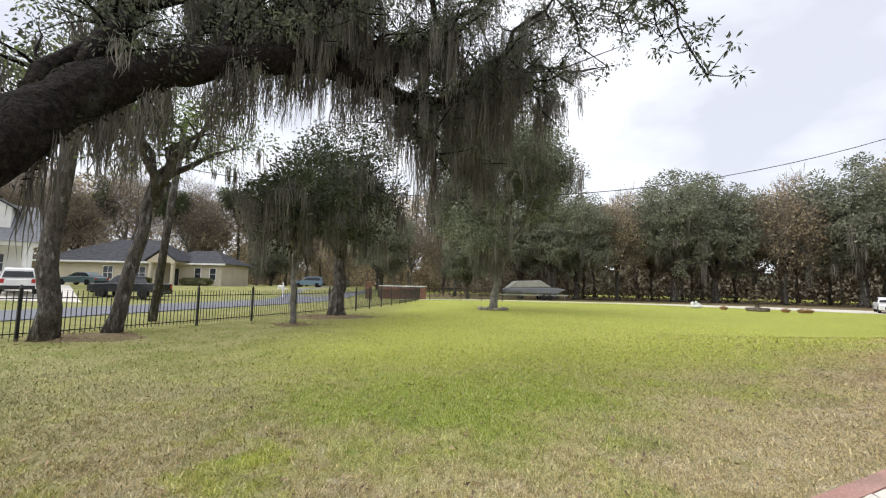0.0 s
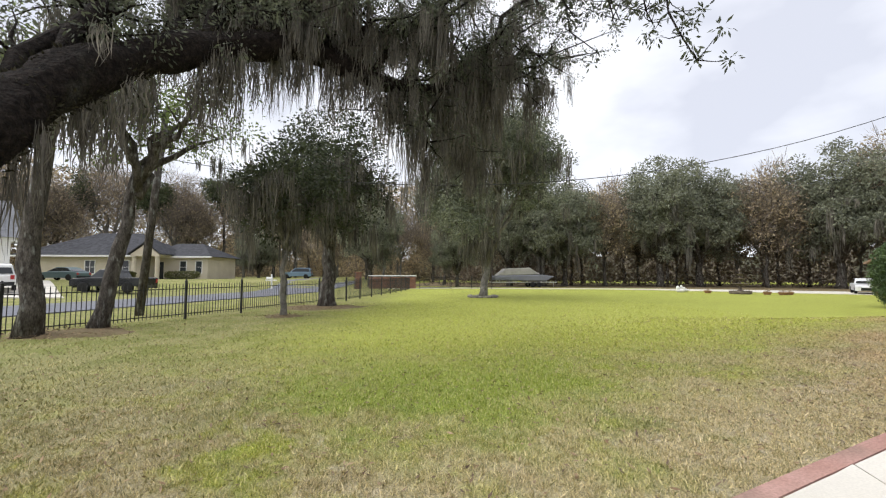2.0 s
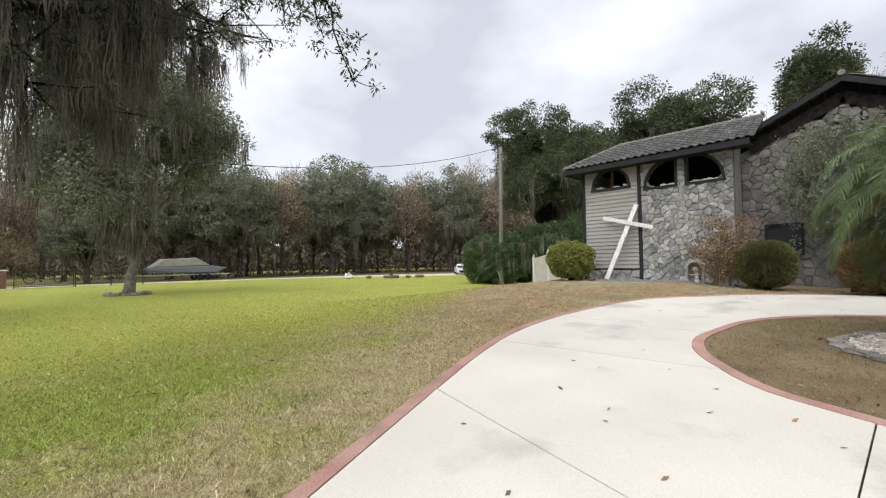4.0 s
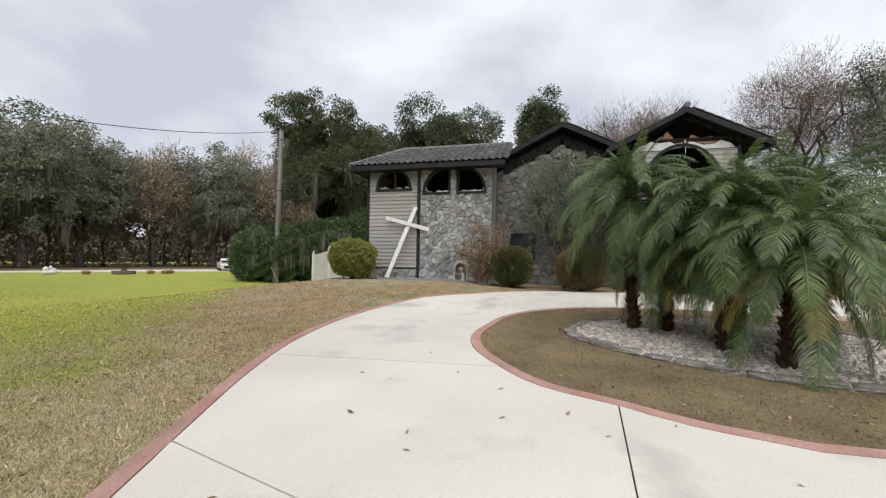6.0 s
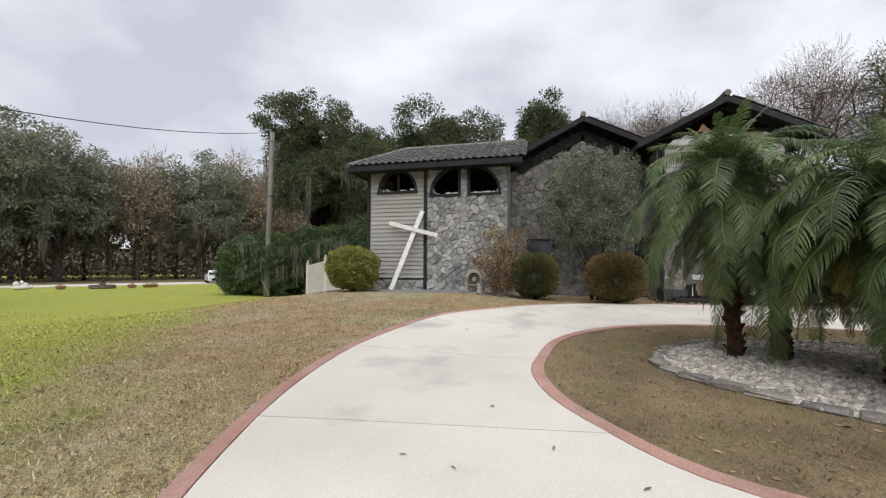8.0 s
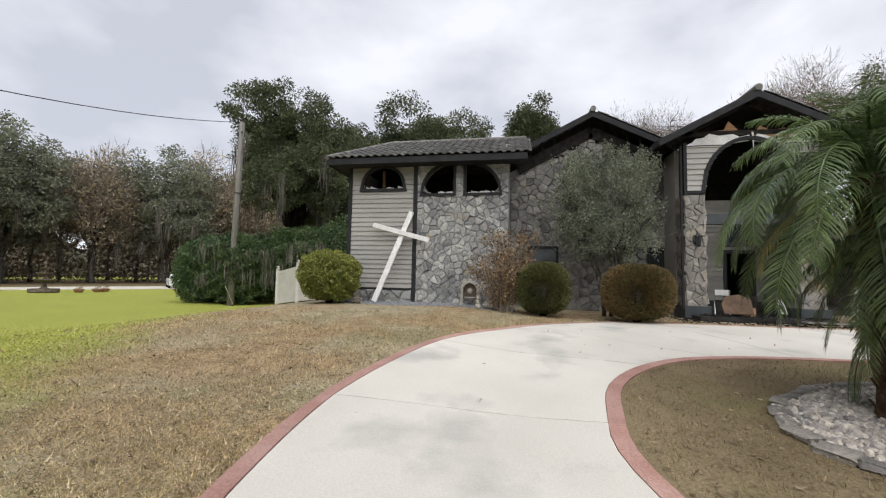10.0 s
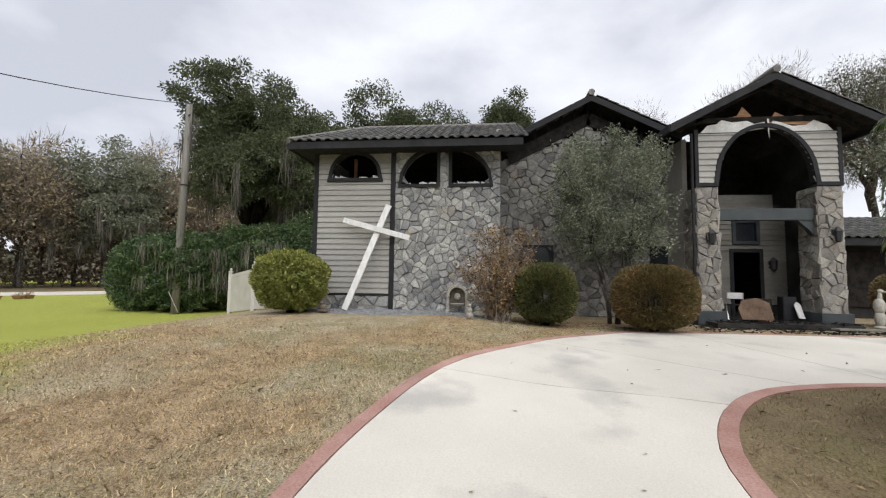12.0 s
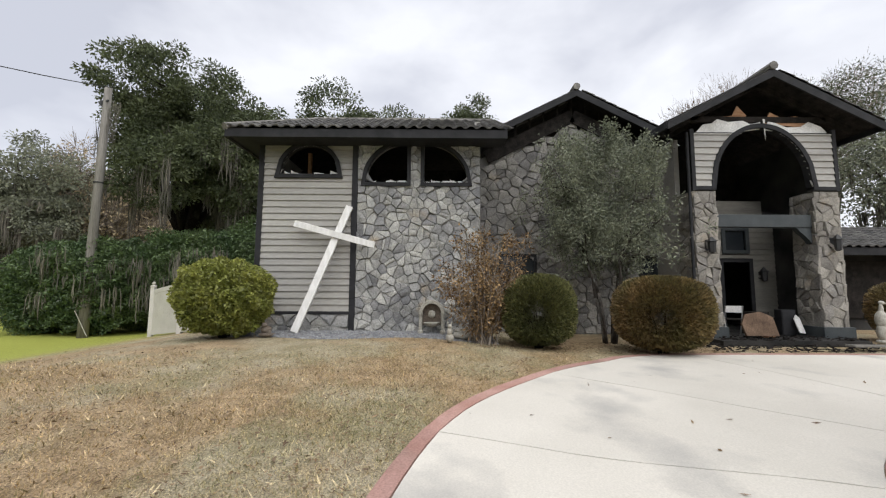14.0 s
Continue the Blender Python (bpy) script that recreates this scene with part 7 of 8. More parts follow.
# ---------------- vehicles ----------------
def vehicle(name, label, at, rz, length, width, height, body_mat, profile, cabin, wheel_r, wheels, category="car"):
    """A parked vehicle; it points along +x. profile and cabin are side outlines, given as shares of length and height."""
    t = thing(name, label, category, at, rz)
    bm = bmesh.new()

    def outline(points, w0, w1, zsplit):
        s = Soup()
        q = [((u - 0.5) * length, v * height) for u, v in points]
        n = len(q)
        for side, sg in ((0, -1), (1, 1)):
            for x, z in q:
                k = (z - zsplit) / max(0.01, height - zsplit) if z > zsplit else 0
                s.v.append((x, sg * (w0 + (w1 - w0) * k) / 2, z))
        s.f = [tuple(range(n)), tuple(reversed(range(n, 2 * n)))] + [(i, (i + 1) % n, (i + 1) % n + n, i + n) for i in range(n)]
        return s
    bm.free()
    bevelled(part("body", outline(profile, width, width * 0.97, 0.3 * height), body_mat, t), 0.05, 3)
    zs = min(v for u, v in cabin) * height
    bevelled(part("cabin", outline(cabin, width * 0.95, width * 0.74, zs), body_mat, t), 0.05, 3)
    us = [u for u, v in cabin]
    mid_v = (min(v for u, v in cabin) + max(v for u, v in cabin)) / 2
    inner = [(sum(us) / len(us) + (u - sum(us) / len(us)) * 0.88, mid_v + (v - mid_v) * 0.72) for u, v in cabin]
    q = outline(inner, width * 0.965, width * 0.765, zs)
    part("side_glass", q, M_CARGLASS, t)
    inner2 = [(sum(us) / len(us) + (u - sum(us) / len(us)) * 1.012, mid_v + (v - mid_v) * 0.74) for u, v in cabin]
    part("windscreen", outline(inner2, width * 0.84, width * 0.66, zs), M_CARGLASS, t)
    for u in wheels:
        for sg in (-1, 1):
            w = part("wheel", WHEEL_TYRE, None, t, m=Matrix.Translation(((u - 0.5) * length, sg * (width / 2 - 0.09), wheel_r)) @ pose(0, 0, 0, 90 * sg, 0, 0) @ Matrix.Scale(wheel_r, 4))
            part("rim", WHEEL_RIM, None, w)
    for sg in (-1, 1):
        s = Soup()
        s.box(length / 2 - 0.1, length / 2 + 0.012, sg * width * 0.36 - 0.18, sg * width * 0.36 + 0.18, height * 0.4, height * 0.48)
        part("headlight", s, M_LAMPCLEAR, t)
        s = Soup()
        s.box(-length / 2 - 0.012, -length / 2 + 0.1, sg * width * 0.4 - 0.1, sg * width * 0.4 + 0.1, height * 0.42, height * 0.58)
        part("tail_light", s, M_LAMPRED, t)
    s = Soup()
    s.box(length / 2 - 0.05, length / 2 + 0.02, -width * 0.3, width * 0.3, height * 0.22, height * 0.4)
    part("grille", s, M_CARGLASS, t)
    s = Soup()
    s.box(-length / 2 - 0.03, -length / 2 + 0.1, -width * 0.46, width * 0.46, height * 0.18, height * 0.33)
    part("rear_bumper", s, M_CARGLASS, t)
    return t


s = Soup()
s.lathe([(0.62, -0.3), (0.96, -0.3), (1.0, -0.2), (1.0, 0.2), (0.96, 0.3), (0.62, 0.3)], 20)
WHEEL_TYRE = s.mesh("wheel", M_TYRE, True)
s = Soup()
s.lathe([(0.1, 0.33), (0.6, 0.28), (0.64, 0.31), (0.64, 0.2)], 20)
WHEEL_RIM = s.mesh("rim", M_RIM)
SEDAN = ([(0.0, 0.2), (0.0, 0.55), (0.04, 0.66), (0.3, 0.68), (0.7, 0.66), (0.95, 0.56), (1.0, 0.45), (1.0, 0.2)], [(0.1, 0.64), (0.24, 0.96), (0.32, 1.0), (0.52, 1.0), (0.72, 0.64)])
SUVP = ([(0.0, 0.2), (0.0, 0.56), (0.03, 0.6), (0.7, 0.6), (0.96, 0.55), (1.0, 0.45), (1.0, 0.2)], [(0.02, 0.58), (0.06, 0.95), (0.12, 1.0), (0.55, 1.0), (0.72, 0.58)])
TRUCK = ([(0.0, 0.28), (0.0, 0.62), (0.03, 0.65), (0.7, 0.65), (0.97, 0.62), (1.0, 0.52), (1.0, 0.28)], [(0.36, 0.62), (0.4, 0.96), (0.45, 1.0), (0.62, 1.0), (0.74, 0.63)])
vehicle("white_sedan", "white sedan parked on the lane by the wood", (41.3, 37.6, g(41.3, 37.6) + 0.03), 228, 4.7, 1.85, 1.42, M_CARWHITE, *SEDAN, 0.33, (0.18, 0.81))
vehicle("white_jeep", "white boxy off-roader seen from behind on the drive opposite", (-30.9, 29.7, g(-30.9, 29.7) + 0.03), 135, 4.4, 1.9, 1.85, M_CARWHITE, *SUVP, 0.4, (0.2, 0.8))
vehicle("pickup_truck", "black lifted pickup truck parked across the street", (-26.9, 35.2, g(-26.9, 35.2)), 180, 5.9, 2.0, 1.95, M_CARBLACK, *TRUCK, 0.45, (0.2, 0.8), "truck")
vehicle("teal_sedan", "teal older sedan parked across the street", (-39.0, 44.0, g(-39, 44)), 175, 4.7, 1.75, 1.4, M_CARGREEN, *SEDAN, 0.33, (0.18, 0.81))
vehicle("blue_suv", "steel-blue family car on the street verge", (-21.0, 64.0, g(-21, 64)), 185, 4.5, 1.8, 1.65, M_CARBLUE, *SUVP, 0.35, (0.18, 0.81))

# boat-like camper on a trailer under the far trees
cz = g(12.5, 57)
tr = thing("camper_trailer", "pale covered boat on a twin-axle trailer under the trees", "trailer", (12.8, 57.5, cz), 4)
s = Soup()
s.prism([(-4.2, 0.95), (3.2, 0.85), (4.4, 1.5), (2.8, 1.75), (-4.2, 1.6)], -1.15, 1.15, "y")
bevelled(part("hull", s, M_ASPHALT, tr), 0.15, 3)
s = Soup()
s.prism([(-3.9, 1.6), (-2.6, 2.6), (0.8, 2.75), (2.4, 1.8)], -1.0, 1.0, "y")
bevelled(part("cover", s, M_SIDING, tr), 0.12, 3)
for y in (-0.8, 0.8):
    s = Soup()
    s.beam((-4.6, y, 0.68), (4.8, y, 0.68), 0.1, 0.14)
    part("frame_rail", s, M_ALU, tr)
for x in (1.2, 2.1):
    for sg in (-1, 1):
        w = part("wheel", WHEEL_TYRE, None, tr, m=Matrix.Translation((x, sg * 1.1, 0.36)) @ pose(0, 0, 0, 90 * sg, 0, 0) @ Matrix.Scale(0.36, 4))
        part("rim", WHEEL_RIM, None, w)
for x in (-3.5, -1.5, 0.5, 3.2):
    for y in (-1.0, 1.0):
        s = Soup()
        s.box(x - 0.05, x + 0.05, y - 0.05, y + 0.05, 0.6, 1.0)
        part("bunk_post", s, M_ALU, tr)
s = Soup()
s.tube([(4.6, 0, 0), (4.6, 0, 0.66)], [0.05, 0.05], 8)
part("jack", s, M_ALU, tr)

# ---------------- fountain and planters in the field ----------------
fx, fy = 28.9, 37.4
fo = thing("tiered_fountain", "tall tiered concrete fountain standing dry at the field's edge", "fountain", (fx, fy, g(fx, fy)))
for prof_, nm in (([(0.85, 0), (0.9, 0.08), (0.9, 0.28), (0.78, 0.28), (0.74, 0.12), (0.2, 0.12)], "pool"), ([(0.3, 0.1), (0.3, 0.3), (0.16, 0.4), (0.13, 0.75), (0.18, 0.85)], "pedestal"),
                  ([(0.1, 0.8), (0.5, 0.86), (0.72, 0.98), (0.7, 1.0), (0.1, 0.92)], "bowl"), ([(0.1, 0.92), (0.09, 1.25), (0.12, 1.32)], "pedestal"), ([(0.08, 1.3), (0.36, 1.35), (0.52, 1.45), (0.5, 1.47), (0.08, 1.4)], "bowl"),
                  ([(0.08, 1.4), (0.07, 1.7), (0.1, 1.75)], "pedestal"), ([(0.06, 1.74), (0.24, 1.78), (0.34, 1.87), (0.32, 1.88), (0.06, 1.82)], "bowl"), ([(0.06, 1.82), (0.05, 2.05), (0.1, 2.15), (0.09, 2.25), (0.0, 2.42)], "finial")):
    s = Soup()
    s.lathe(prof_, 18)
    part(nm, s, M_CASTDARK, fo, soft=False)
for x, y in ((26.9, 39.0), (30.3, 36.0), (31.2, 35.4), (32.0, 35.6)):
    t = thing("planter", "low terracotta planter with dry stems beside the fountain", "planter", (x, y, g(x, y)), group="planters at the fountain")
    s = Soup()
    s.lathe([(0.24, 0), (0.34, 0.2), (0.37, 0.23), (0.32, 0.24), (0.28, 0.19)], 12)
    part("pot", s, M_TERRACOTTA, t)
    part("plant", leaf_mesh("plant", clump_points([(0, 0, 0.3)], 60, (0.18, 0.18, 0.08), 8), 0.16, M_LEAFBROWN, 0.3, -0.6, 8), None, t)
lump_figure("white_garden_figure", "low white garden ornament on the grass", (25.6, 41.2, g(25.6, 41.2)), 0, [(0, 0, 0.15, 0.55, 0.35, 0.2), (-0.3, 0, 0.4, 0.2, 0.18, 0.26), (0.25, 0.05, 0.34, 0.28, 0.2, 0.2), (0.05, 0, 0.56, 0.12, 0.12, 0.16), (0.6, 0, 0.2, 0.15, 0.15, 0.16)], M_WHITEWOOD, "ornament")

# ---------------- entrance wall, gate and letter box ----------------
def brick_wall(label, a, b, height, cap):
    t = thing("brick_wall", label, "wall", (a[0], a[1], g(*a)), math.degrees(math.atan2(b[1] - a[1], b[0] - a[0])))
    ln = math.hypot(b[0] - a[0], b[1] - a[1])
    s = Soup()
    s.box(0.01, ln - 0.01, -0.13, 0.13, -0.1, height)
    part("core", s, M_MORTAR, t)
    rows, n = int(height / 0.15), max(1, int(ln / 0.4))
    for r in range(rows):
        for k in range(n):
            part("brick", BRICK, None, t, m=pose((k + (0.5 if r % 2 == 0 else 0.95)) * ln / n if k < n - 1 or r % 2 == 0 else ln - ln / n * 0.25, -0.13, (r + 0.5) * 0.15) @ Matrix.Diagonal((ln / n * (1 if k < n - 1 or r % 2 == 0 else 0.5), 1, 1, 1)))
    s = Soup()
    s.box(-0.06, ln + 0.06, -0.2, 0.2, height, height + 0.1)
    part("cap", s, cap, t)
    return t


bm = bmesh.new()
bmesh.ops.create_cube(bm, size=1.0, matrix=Matrix.Diagonal((0.965, 0.06, 0.135, 1)))
BRICK = bpy.data.meshes.new("brick")
bm.to_mesh(BRICK)
bm.free()
BRICK.materials.append(M_BRICK)
brick_wall("weathered orange brick entrance wall with a white cap", (-7.4, 48.0), (-1.9, 47.6), 1.45, M_WHITEWALL)
brick_wall("orange brick entrance pillar", (-8.9, 47.0), (-8.1, 47.0), 1.8, M_BRICK)
gate = thing("iron_gate", "dark iron entrance gate with ring ornaments", "gate", (-1.5, 47.4, 0), 0)
s = Soup()
for x0, x1, z0, z1 in ((0, 3.6, 0.1, 0.16), (0, 3.6, 1.3, 1.36), (0, 0.06, 0.0, 1.5), (3.54, 3.6, 0, 1.5)):
    s.box(x0, x1, -0.025, 0.025, z0, z1)
part("gate_frame", s, M_IRON, gate)
for k in range(1, 24):
    part("picket", FENCE_PICKET, None, gate, m=pose(0.15 * k, 0, 0.02))
for k in (0.9, 2.7):
    s = Soup()
    ringp = [(k + 0.35 * math.cos(6.283 * j / 20), -0.04, 0.75 + 0.35 * math.sin(6.283 * j / 20)) for j in range(21)]
    s.tube(ringp, [0.04] * 21, 6)
    part("ring", s, M_IRON, gate)
for k in range(3):
    fence_panel((2.2 + 2.44 * k, 47.3 + 0.4 * k, 0), 9.3, 2.44, 0)
mb = thing("mailbox", "white post-mounted mailbox with a cross arm", "mailbox", (-16.6, 42.5, g(-16.6, 42.5)))
s = Soup()
s.box(-0.06, 0.06, -0.06, 0.06, -0.1, 1.5)
s.box(-0.6, 0.5, -0.05, 0.05, 0.85, 0.95)
part("post", s, M_WHITEWALL, mb)
s = Soup()
s.prism([(-0.12, 1.0), (0.12, 1.0), (0.12, 1.15), (0.06, 1.22), (-0.06, 1.22), (-0.12, 1.15)], -0.5, 0.1)
part("box", s, M_WHITEWALL, mb)


# ---------------- houses across the street ----------------
def house_window(parent, x, y, z0, w, h, cols=2, rows=2):
    fr = Soup()
    for x0, x1, z_0, z_1 in ((-w / 2 - 0.08, w / 2 + 0.08, h, h + 0.1), (-w / 2 - 0.08, w / 2 + 0.08, -0.1, 0.0), (-w / 2 - 0.08, -w / 2, 0, h), (w / 2, w / 2 + 0.08, 0, h)):
        fr.box(x + x0, x + x1, y - 0.07, y, z0 + z_0, z0 + z_1)
    for k in range(1, cols):
        fr.box(x - w / 2 + w * k / cols - 0.025, x - w / 2 + w * k / cols + 0.025, y - 0.05, y, z0, z0 + h)
    for k in range(1, rows):
        fr.box(x - w / 2, x + w / 2, y - 0.045, y, z0 + h * k / rows - 0.025, z0 + h * k / rows + 0.025)
    win_ = part("window", fr, M_WHITEWALL, parent)
    p = Soup()
    p.box(x - w / 2, x + w / 2, y - 0.02, y - 0.01, z0, z0 + h)
    part("pane", p, M_DARKPANE, win_)


wh = thing("white_house", "white cottage with a porch, dormer and grey shingle roof", "house", (-40.2, 30.9, 0.9), 42)
s = Soup()
s.box(-6, 5.6, 2.2, 9.5, -0.2, 3.9)
part("wall", s, M_WHITEWALL, wh)
s = Soup()
s.box(-6.2, 6.4, 0, 2.2, -0.2, 0.4)
part("porch_floor", s, M_CONCRETE, wh)
for x in (-5.8, -2.2, 2.6, 5.8, 6.1):
    s = Soup()
    s.box(x - 0.14, x + 0.14, 0.1, 0.38, 0.4, 3.5)
    s.box(x - 0.19, x + 0.19, 0.05, 0.43, 0.4, 0.6)
    s.box(x - 0.19, x + 0.19, 0.05, 0.43, 3.35, 3.5)
    part("column", s, M_WHITEWALL, wh)
s = Soup()
s.box(-6.4, 6.6, -0.1, 2.4, 3.5, 3.85)
part("porch_beam", s, M_WHITEWALL, wh)
s = Soup()
s.add([(-6.7, -0.4, 3.85), (6.9, -0.4, 3.85), (6.0, 5.6, 7.6), (-6.7, 5.6, 7.6), (6.9, 10, 3.85), (-6.7, 10, 3.85)], [(0, 1, 2, 3), (1, 4, 2), (2, 4, 5, 3), (0, 3, 5), (0, 5, 4, 1)])
part("roof", s, M_SHINGLEGREY, wh)
s = Soup()
s.prism([(0.4, 4.2), (4.6, 4.2), (4.6, 6.9), (2.5, 8.2), (0.4, 6.9)], 1.6, 6.0, "y")
part("dormer_wall", s, M_WHITEWALL, wh)
s = Soup()
s.prism([(0.0, 6.75), (2.5, 8.3), (5.0, 6.75), (5.0, 6.9), (2.5, 8.5), (0.0, 6.9)], 1.3, 6.2, "y")
part("dormer_roof", s, M_SHINGLEGREY, wh)
house_window(wh, 2.5, 1.6, 4.9, 1.9, 1.5, 2, 3)
house_window(wh, 3.9, 2.2, 1.3, 0.9, 1.5, 1, 2)
house_window(wh, -3.9, 2.2, 1.3, 0.9, 1.5, 1, 2)
s = Soup()
s.box(-0.5, 0.5, 2.1, 2.2, 0.4, 2.55)
part("front_door", s, M_REDDOOR, wh, "dark red front door")
fb = thing("flower_basket", "red flowers in a pot on the white porch", "flowers", (-40.8, 31.6, 1.3))
s = Soup()
s.lathe([(0.25, 0), (0.35, 0.4), (0.3, 0.42)], 10)
part("pot", s, M_WHITEWALL, fb)
part("bloom_cluster", leaf_mesh("blooms", clump_points([(0, 0, 0.55)], 90, (0.28, 0.2, 0.12), 4), 0.14, M_RED, 0.9, 0, 4), None, fb)

th = thing("cream_house", "cream stucco bungalow with a dark hipped shingle roof", "house", (-43.0, 55.5, 0.95), 3)
s = Soup()
s.box(-11.5, 4.5, 0.0, 11, -0.6, 3.2)
s.box(4.5, 11.5, 2.0, 11, -0.6, 3.2)
part("wall", s, M_TANWALL, th)
s = Soup()
s.add([(-12.2, -0.7, 3.2), (5.2, -0.7, 3.2), (5.2, 11.7, 3.2), (-12.2, 11.7, 3.2), (-5.5, 5.5, 6.7), (0.5, 5.5, 6.7)], [(0, 1, 5, 4), (1, 2, 5), (2, 3, 4, 5), (3, 0, 4), (0, 3, 2, 1)])
s.add([(3.0, 1.4, 3.2), (12.2, 1.4, 3.2), (12.2, 11.6, 3.2), (3.0, 11.6, 3.2), (5.0, 6.5, 5.3), (8.6, 6.5, 5.3)], [(0, 1, 5, 4), (1, 2, 5), (2, 3, 4, 5), (3, 0, 4), (0, 3, 2, 1)])
part("roof", s, M_SHINGLE, th)
s = Soup()
s.box(-12.25, 5.25, -0.76, -0.7, 3.0, 3.22)
s.box(5.3, 12.25, 1.34, 1.4, 3.0, 3.22)
part("fascia", s, M_WHITEWALL, th)
s = Soup()
s.prism([(3.2, 3.35), (5.0, 4.7), (6.8, 3.35), (6.8, 3.1), (3.2, 3.1)], -1.2, 2.5, "y")
part("portico_gable", s, M_TANWALL, th)
s = Soup()
s.prism([(2.9, 3.3), (5.0, 4.9), (7.1, 3.3), (7.1, 3.45), (5.0, 5.05), (2.9, 3.45)], -1.35, 4.0, "y")
part("portico_roof", s, M_SHINGLE, th)
for x in (3.55, 6.45):
    s = Soup()
    s.lathe([(0.34, -0.6), (0.34, 0.0), (0.27, 0.1), (0.25, 2.8), (0.34, 2.95), (0.34, 3.1)], 12, (x, -0.9))
    part("column", s, M_TANWALL, th)
s = Soup()
s.box(4.4, 5.6, 1.9, 1.99, 0, 2.4)
part("front_door", s, M_DARKPANE, th)
house_window(th, 1.5, 0.0, 0.8, 1.6, 1.7)
house_window(th, -2.6, 0.0, 0.8, 1.2, 1.7)
house_window(th, 8.2, 2.0, 0.9, 0.8, 1.6, 1, 2)
house_window(th, 10.3, 2.0, 0.9, 0.8, 1.6, 1, 2)
for x, w in ((2.2, 4.5), (9.0, 5.0)):
    make_shrub("foundation_hedge", "low clipped hedge along the cream house", (-43.0 + x, 54.1 if x < 5 else 56.3, g(-36, 55)), (w, 1.0, 1.1), 2500, 0.2, M_SHRUB, int(x * 10), flat=0.5)

# orange-roofed house glimpsed beyond the hedge
oh = thing("orange_roof_house", "brick house with an orange tile roof beyond the hedge", "house", (41.0, 32.0, 0), 30)
s = Soup()
s.prism([(-3.5, -0.2), (3.5, -0.2), (3.5, 2.9), (0, 4.9), (-3.5, 2.9)], 0, 9)
part("wall", s, M_BRICK, oh)
s = Soup()
s.prism([(-4.0, 2.75), (0, 5.1), (4.0, 2.75), (4.0, 2.6), (0, 4.9), (-4.0, 2.6)], -0.5, 9.5)
part("roof", s, M_ORANGEROOF, oh)

# ---------------- grass and fallen leaves ----------------
def blades(name, x, y, height, width, material, seed, label):
    rng_ = np.random.default_rng(seed)
    n = len(x)
    z = np.array([g(a, b) for a, b in zip(x, y)])
    base = np.stack([x, y, z - 0.024], axis=1)
    a = rng_.uniform(0, 2 * math.pi, n)
    side = np.stack([np.cos(a), np.sin(a), np.zeros(n)], axis=1) * width[:, None] / 2
    b = rng_.uniform(0, 2 * math.pi, n)
    tilt = rng_.uniform(0.1, 1.1, n) * height
    tip = base + np.stack([np.cos(b) * tilt, np.sin(b) * tilt, height * rng_.uniform(0.45, 1.0, n)], axis=1)
    v = np.empty((n, 4, 3))
    v[:, 0], v[:, 1] = base - side, base + side
    v[:, 2], v[:, 3] = tip + side * 0.25, tip - side * 0.25
    ob = part(name, quads(name, v.reshape(-1, 3), n, material), None)
    return tagged(ob, label, "grass", kind="stuff")


gr = np.random.default_rng(77)
ox, oy = np.array([p.x for p in OUTER if p.x < 16.3]), np.array([p.y for p in OUTER if p.x < 16.3])


def lawn_points(n, x0, x1, depth, power):
    x = gr.uniform(x0, x1, n)
    y = np.interp(x, ox, oy) + 0.02 + depth * (1 - gr.uniform(0, 1, n) ** power)
    mid, half = (x0 + x1) / 2, (x1 - x0) / 2
    keep = gr.uniform(0, 1, n) < np.clip((half - np.abs(x - mid)) / 2.5, 0.0, 1.0)
    keep &= ~((x > 17.6) & (y > 2.5))
    return x[keep], y[keep]


x, y = lawn_points(260000, -9.5, 10.0, 10.0, 0.45)
far = np.hypot(x - 0.5, y)
blades("lawn_grass", x, y, gr.uniform(0.02, 0.05, len(x)) * (1 + far * 0.02) * np.interp(x, [1.5, 6.0], [1.0, 0.5]), gr.uniform(0.0035, 0.007, len(x)) * (1 + far * 0.08), M_BLADE, 1, "short tufted winter grass, green and straw coloured")
# coarse tufts close to the drive
cx, cy = lawn_points(9000, -7.5, 8.0, 6.5, 0.55)
k = 20
x, y = np.repeat(cx, k) + gr.normal(0, 0.028, len(cx) * k), np.repeat(cy, k) + gr.normal(0, 0.028, len(cx) * k)
keep = y > np.interp(x, ox, oy) + 0.01
x, y = x[keep], y[keep]
blades("tufted_grass", x, y, gr.uniform(0.03, 0.075, len(x)) * np.interp(x, [1.0, 5.0], [1.0, 0.45]), gr.uniform(0.004, 0.008, len(x)), M_BLADE, 9, "coarse tufts of straw and green grass")
x, y = lawn_points(190000, 5.0, 18.0, 8.0, 0.5)
blades("dry_grass", x, y, gr.uniform(0.015, 0.04, len(x)), gr.uniform(0.0035, 0.007, len(x)), M_BLADE, 2, "dry straw-coloured grass beside the drive")
x, y = lawn_points(90000, -13.0, 16.0, 26.0, 0.6)
blades("field_grass", x, y, gr.uniform(0.03, 0.07, len(x)), gr.uniform(0.01, 0.022, len(x)), M_BLADE, 3, "open field grass, thin and green")
inside = in_poly(offset_line(ISLAND, -0.2))
in_bed = in_poly(offset_line(BED, 0.15))
q = [(a, b) for a, b in zip(gr.uniform(4.5, 12.4, 46000), gr.uniform(-6.5, 1.8, 46000)) if inside(a, b) and not in_bed(a, b)]
x, y = np.array([p[0] for p in q]), np.array([p[1] for p in q])
ob = blades("island_grass", x, y, gr.uniform(0.03, 0.06, len(x)), gr.uniform(0.004, 0.009, len(x)), M_ISLAND_BLADE, 4, "thin dry grass in the drive's island")
ob.location.z = 0.012


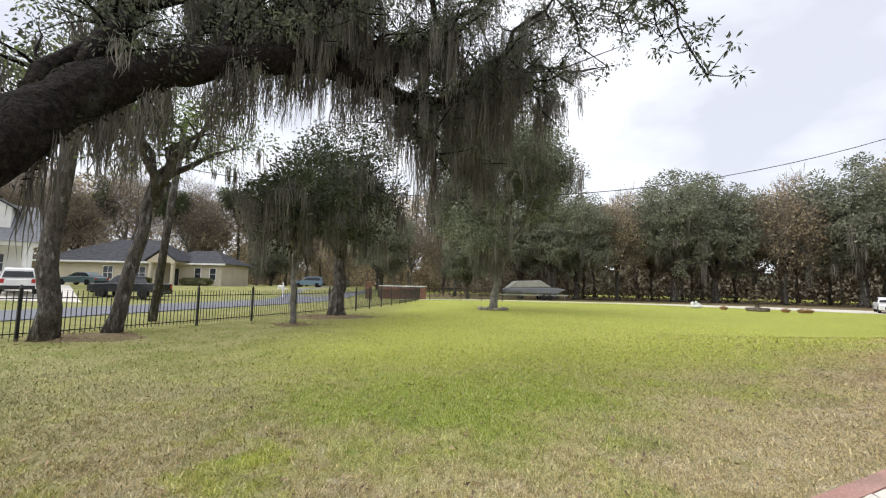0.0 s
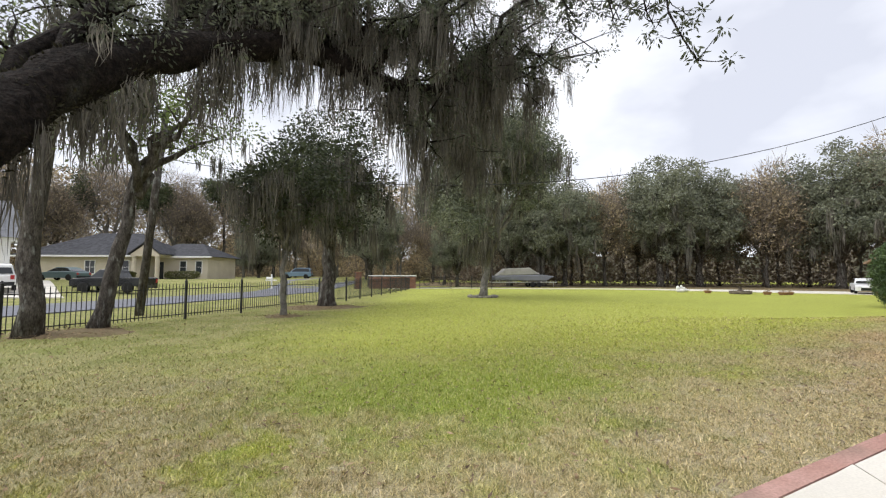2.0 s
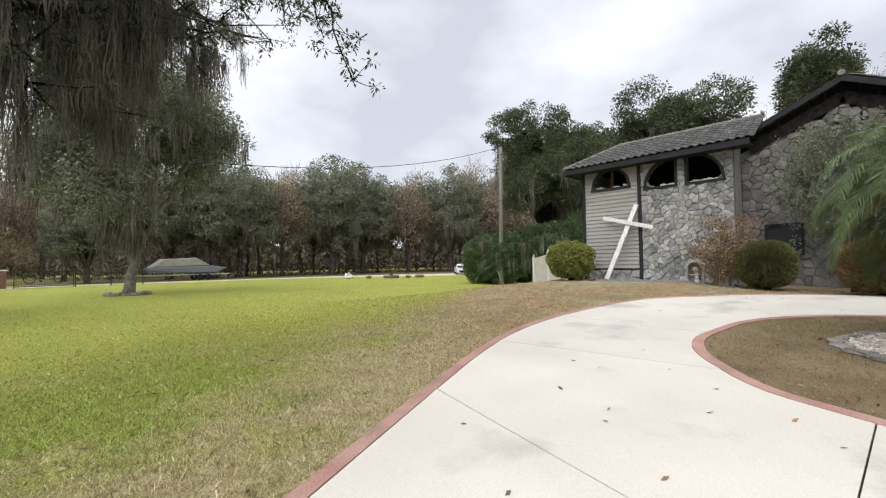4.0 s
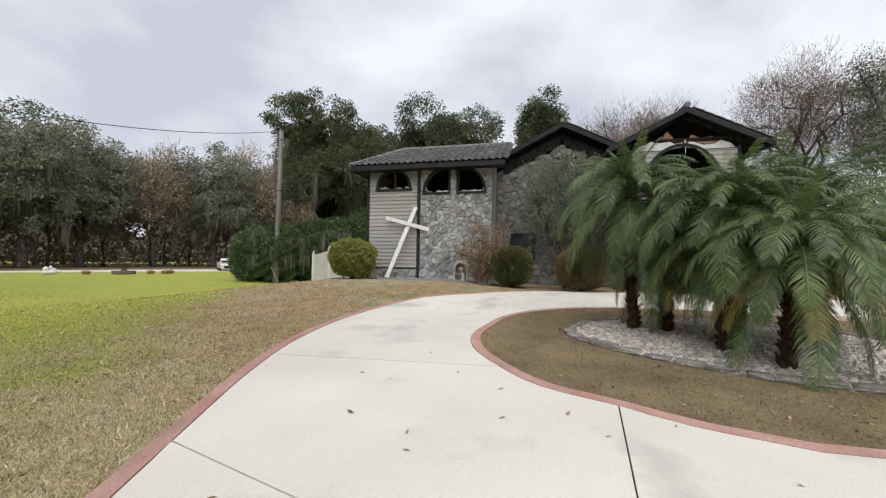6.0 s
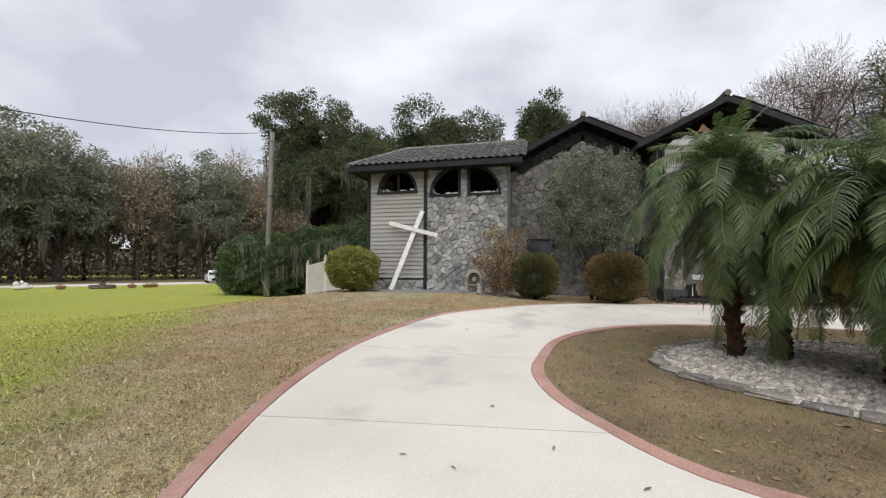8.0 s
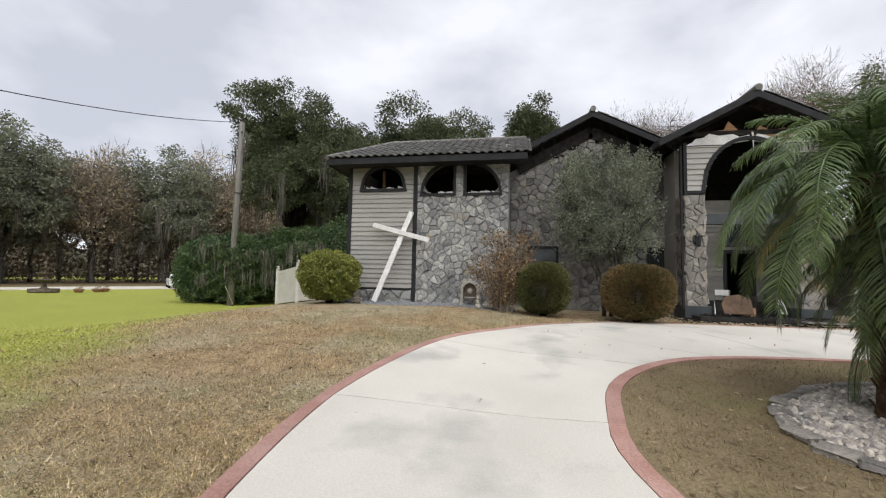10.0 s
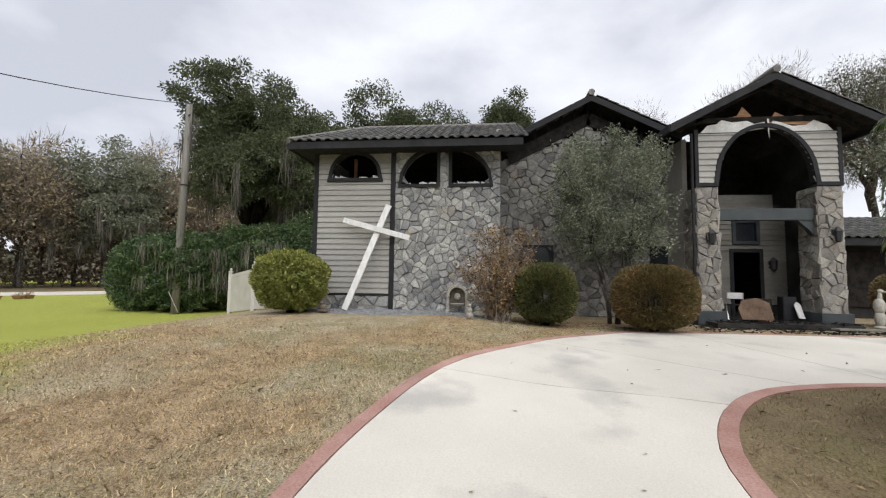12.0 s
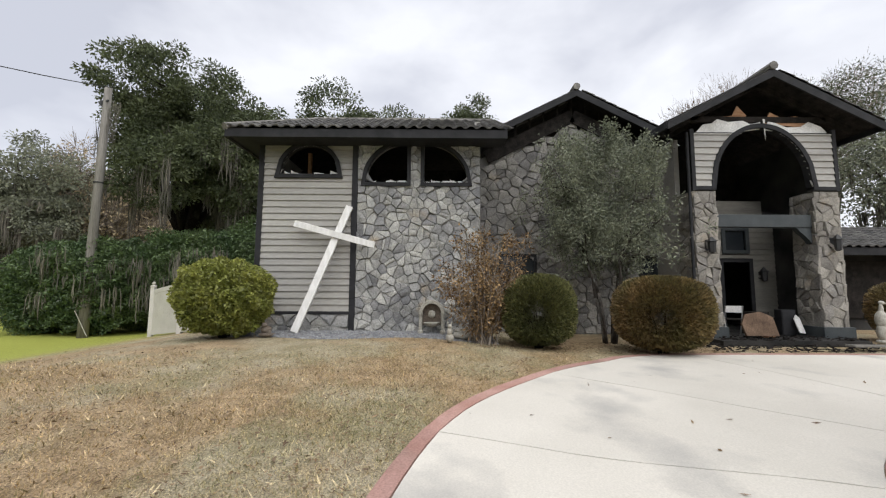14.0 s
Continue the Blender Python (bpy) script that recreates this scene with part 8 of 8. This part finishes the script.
def litter(name, x, y, lift, size, seed, label):
    rng_ = np.random.default_rng(seed)
    n = len(x)
    c = np.stack([x, y, [g(a, b) + lift for a, b in zip(x, y)]], axis=1)
    a = rng_.uniform(0, 2 * math.pi, n)
    d = np.stack([np.cos(a), np.sin(a), rng_.normal(0, 0.25, n)], axis=1) * (size * rng_.uniform(0.5, 1.3, n))[:, None] / 2
    w = np.stack([-np.sin(a), np.cos(a), rng_.normal(0, 0.35, n)], axis=1) * (size * rng_.uniform(0.2, 0.4, n))[:, None] / 2
    v = np.stack([c - d, c + w, c + d, c - w], axis=1)
    ob = part(name, quads(name, v.reshape(-1, 3), n, M_FALLEN), None)
    return tagged(ob, label, "leaves", kind="stuff")


x, y = lawn_points(15000, 3.0, 18.0, 6.5, 0.6)
litter("fallen_leaves", x, y, 0.012, 0.045, 16, "small brown leaf scraps in the dry grass")
x, y = lawn_points(8500, -11, 18.0, 15.0, 0.6)
litter("fallen_leaves", x, y, 0.012, 0.075, 6, "brown leaves fallen on the lawn")
q = [(a, b) for a, b in zip(gr.uniform(4.5, 12.4, 3200), gr.uniform(-6.5, 1.8, 3200)) if inside(a, b)]
litter("fallen_leaves", np.array([p[0] for p in q]), np.array([p[1] for p in q]), 0.012, 0.07, 7, "brown leaves fallen in the island")
q = [(a, b) for a, b in zip(gr.uniform(0, 16, 80), gr.uniform(-3, 4.3, 80)) if not inside(a, b) and b < np.interp(a, ox, oy) - 0.2]
litter("fallen_leaves", np.array([p[0] for p in q]), np.array([p[1] for p in q]), 0.018, 0.085, 8, "a few brown leaves lying on the drive")
x, y = gr.uniform(16.6, 18.6, 2600), gr.uniform(-2.6, 3.2, 2600)
litter("fallen_leaves", x, y, -0.008, 0.07, 9, "brown leaf litter under the house shrubs")
q = [(cx_ + gr.normal(0, r_ * 0.6), cy_ + gr.normal(0, r_ * 0.5)) for cx_, cy_, r_, n_ in ((-5.7, 21.0, 2.2, 900), (-10.6, 12.0, 1.7, 900), (-6.0, 16.5, 0.8, 300)) for _ in range(n_)]
litter("fallen_leaves", np.array([p[0] for p in q]), np.array([p[1] for p in q]), 0.05, 0.11, 11, "thick brown leaf litter under the fence trees")
for ob in bpy.data.objects:
    if ob.name.startswith("hanging_moss"):
        tagged(ob, kind="stuff")
